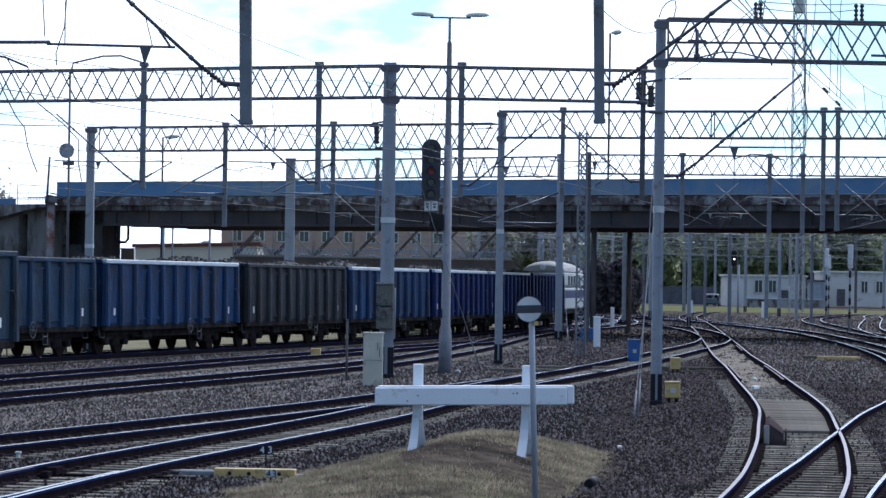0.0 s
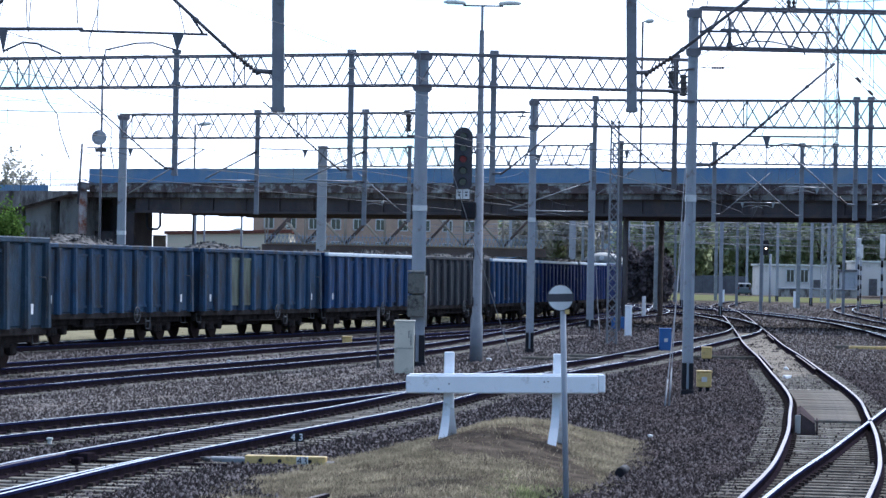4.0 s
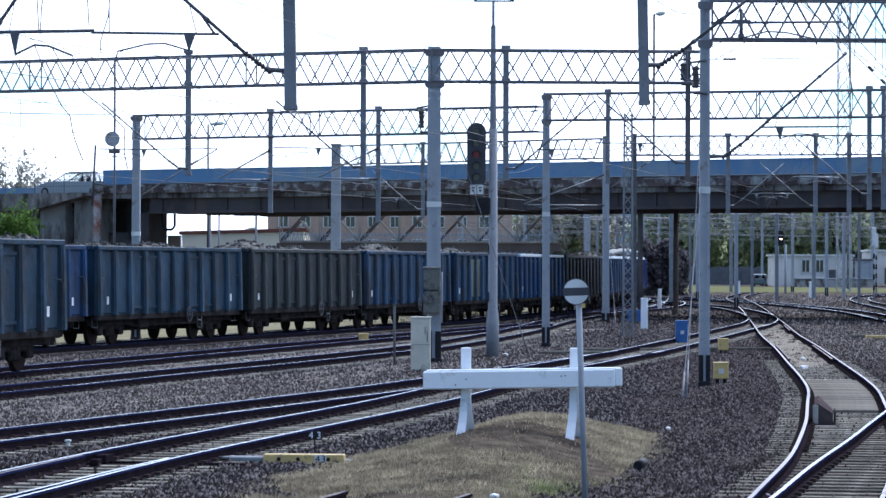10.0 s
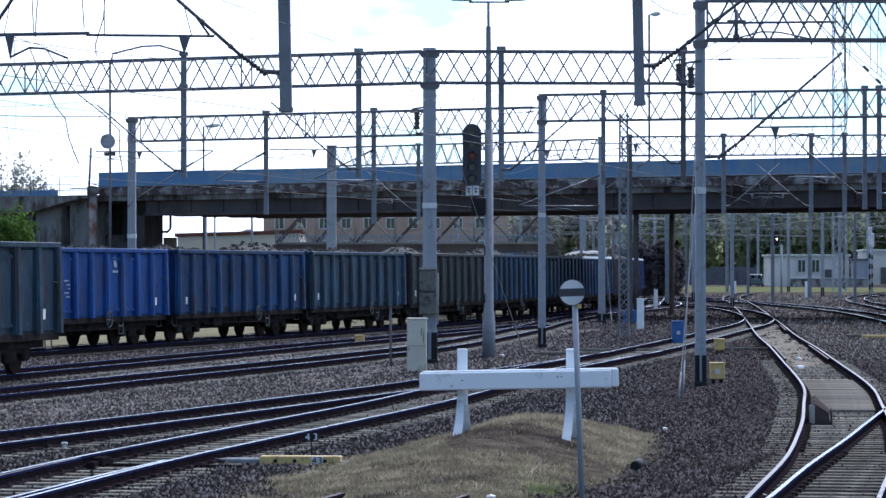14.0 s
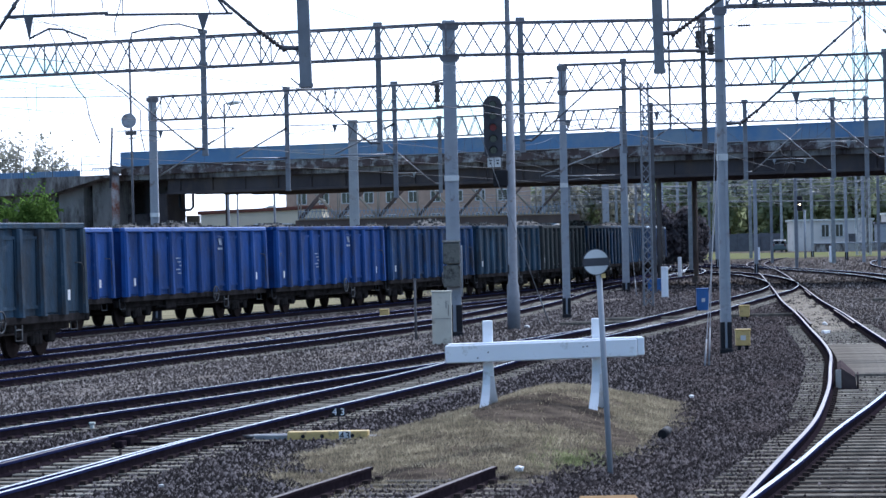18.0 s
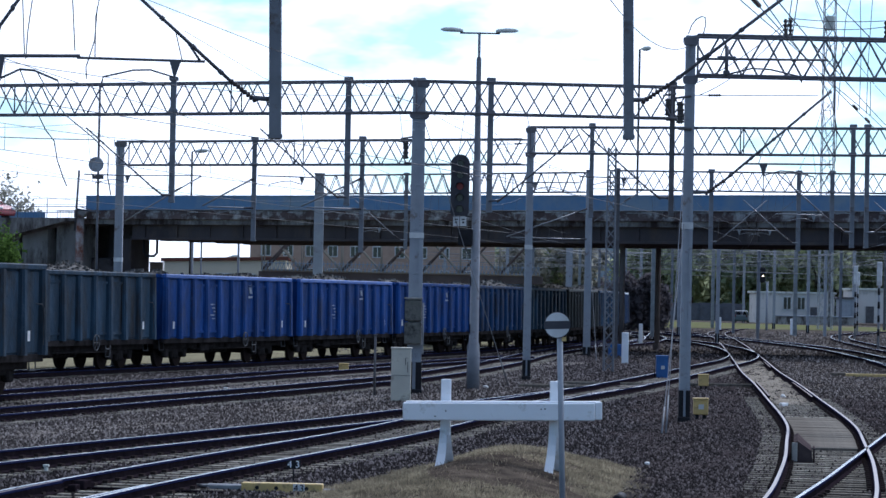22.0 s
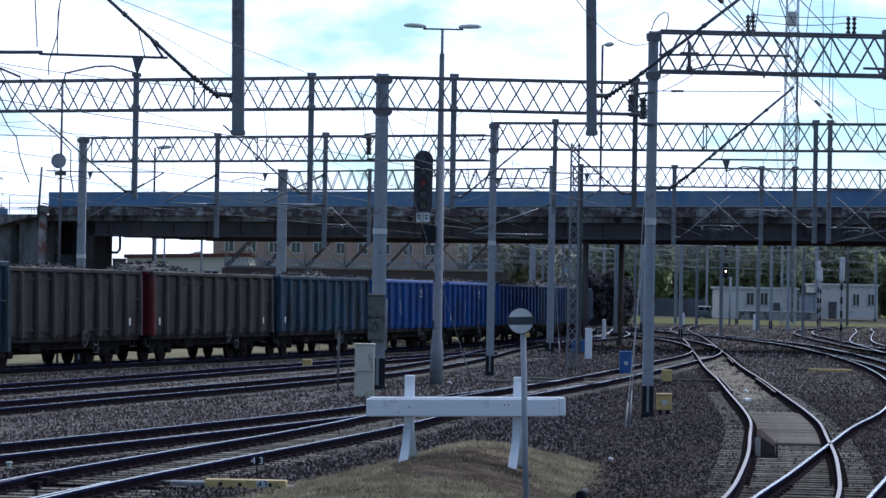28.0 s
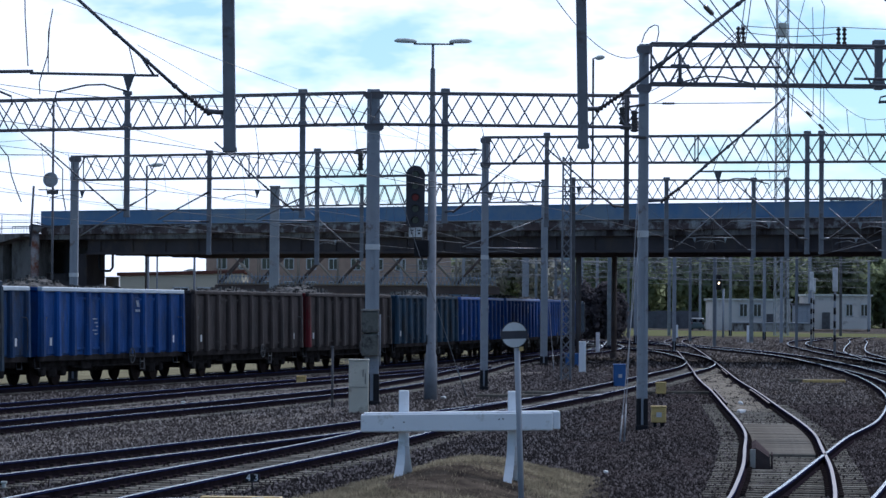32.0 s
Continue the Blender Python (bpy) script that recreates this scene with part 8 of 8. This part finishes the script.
# the standing wagon on the siding
STILL = WAGONS.pop()
dress(STILL, "teal", None, None, "standing grey-teal open wagon with framed doors", 77)
BX, BY, BH = spline(LINE_B, 0.3)
_i = min(range(len(BY)), key=lambda i: abs(BY[i] - 70.7))
STILL.matrix_basis = Matrix.Translation((BX[_i], BY[_i], 0)) @ Matrix.Rotation(BH[_i], 4, 'Z')


# ---- what moves ----
AX, AY, AH = spline(LINE_A, 0.5)
AS = np.arange(len(AX)) * 0.5
S_START = float(np.interp(60.0, AY, AS))


def train_front(t):
    u = t / 10
    return S_START + 119.65 + 51.84 * u + 3.43 * u ** 2 - 0.832 * u ** 3


def on_line(s, half):
    ax, ay = np.interp(s + half, AS, AX), np.interp(s + half, AS, AY)
    bx, by = np.interp(s - half, AS, AX), np.interp(s - half, AS, AY)
    return Matrix.Translation(((ax + bx) / 2, (ay + by) / 2, 0)) @ Matrix.Rotation(math.atan2(ay - by, ax - bx), 4, 'Z')


def road(s, off, back=False):
    p = BR_M @ Vector((s, off, 7.13))
    return Matrix.Translation(p) @ Matrix.Rotation(BR_TURN + (math.pi if back else 0), 4, 'Z')


def motions():
    times = [float(t) for t in range(33)]
    walk(LOCO, [(t, on_line(train_front(t) + PITCH + 0.5 + 7.5, 4.2)) for t in times])
    for k, wg in enumerate(WAGONS):
        walk(wg, [(t, on_line(train_front(t) - PITCH * (k - 0.5), 4.75)) for t in times])
    walk(CAR_SILVER, [(t, road(s, 8.6, True)) for t, s in ((0, 85.3), (4, 33.5), (7, 12.3), (9.9, -8.1), (10.4, -11.7), (16, -52), (20, -70), (32, -70))])
    walk(CAR_RED, [(t, road(s, 3.6)) for t, s in ((0, -80), (8, -79), (14, -55), (22.3, -9.1), (22.8, -5.0), (23.4, 1.7), (24, 8.2), (28, 52), (31, 80), (32, 86))])
    walk(CAR_GREEN, [(t, road(s, 3.6)) for t, s in ((0, -88), (12, -87), (18, -60), (25.4, -6.8), (25.8, -3.4), (28, 15.5), (32, 52))])


motions()
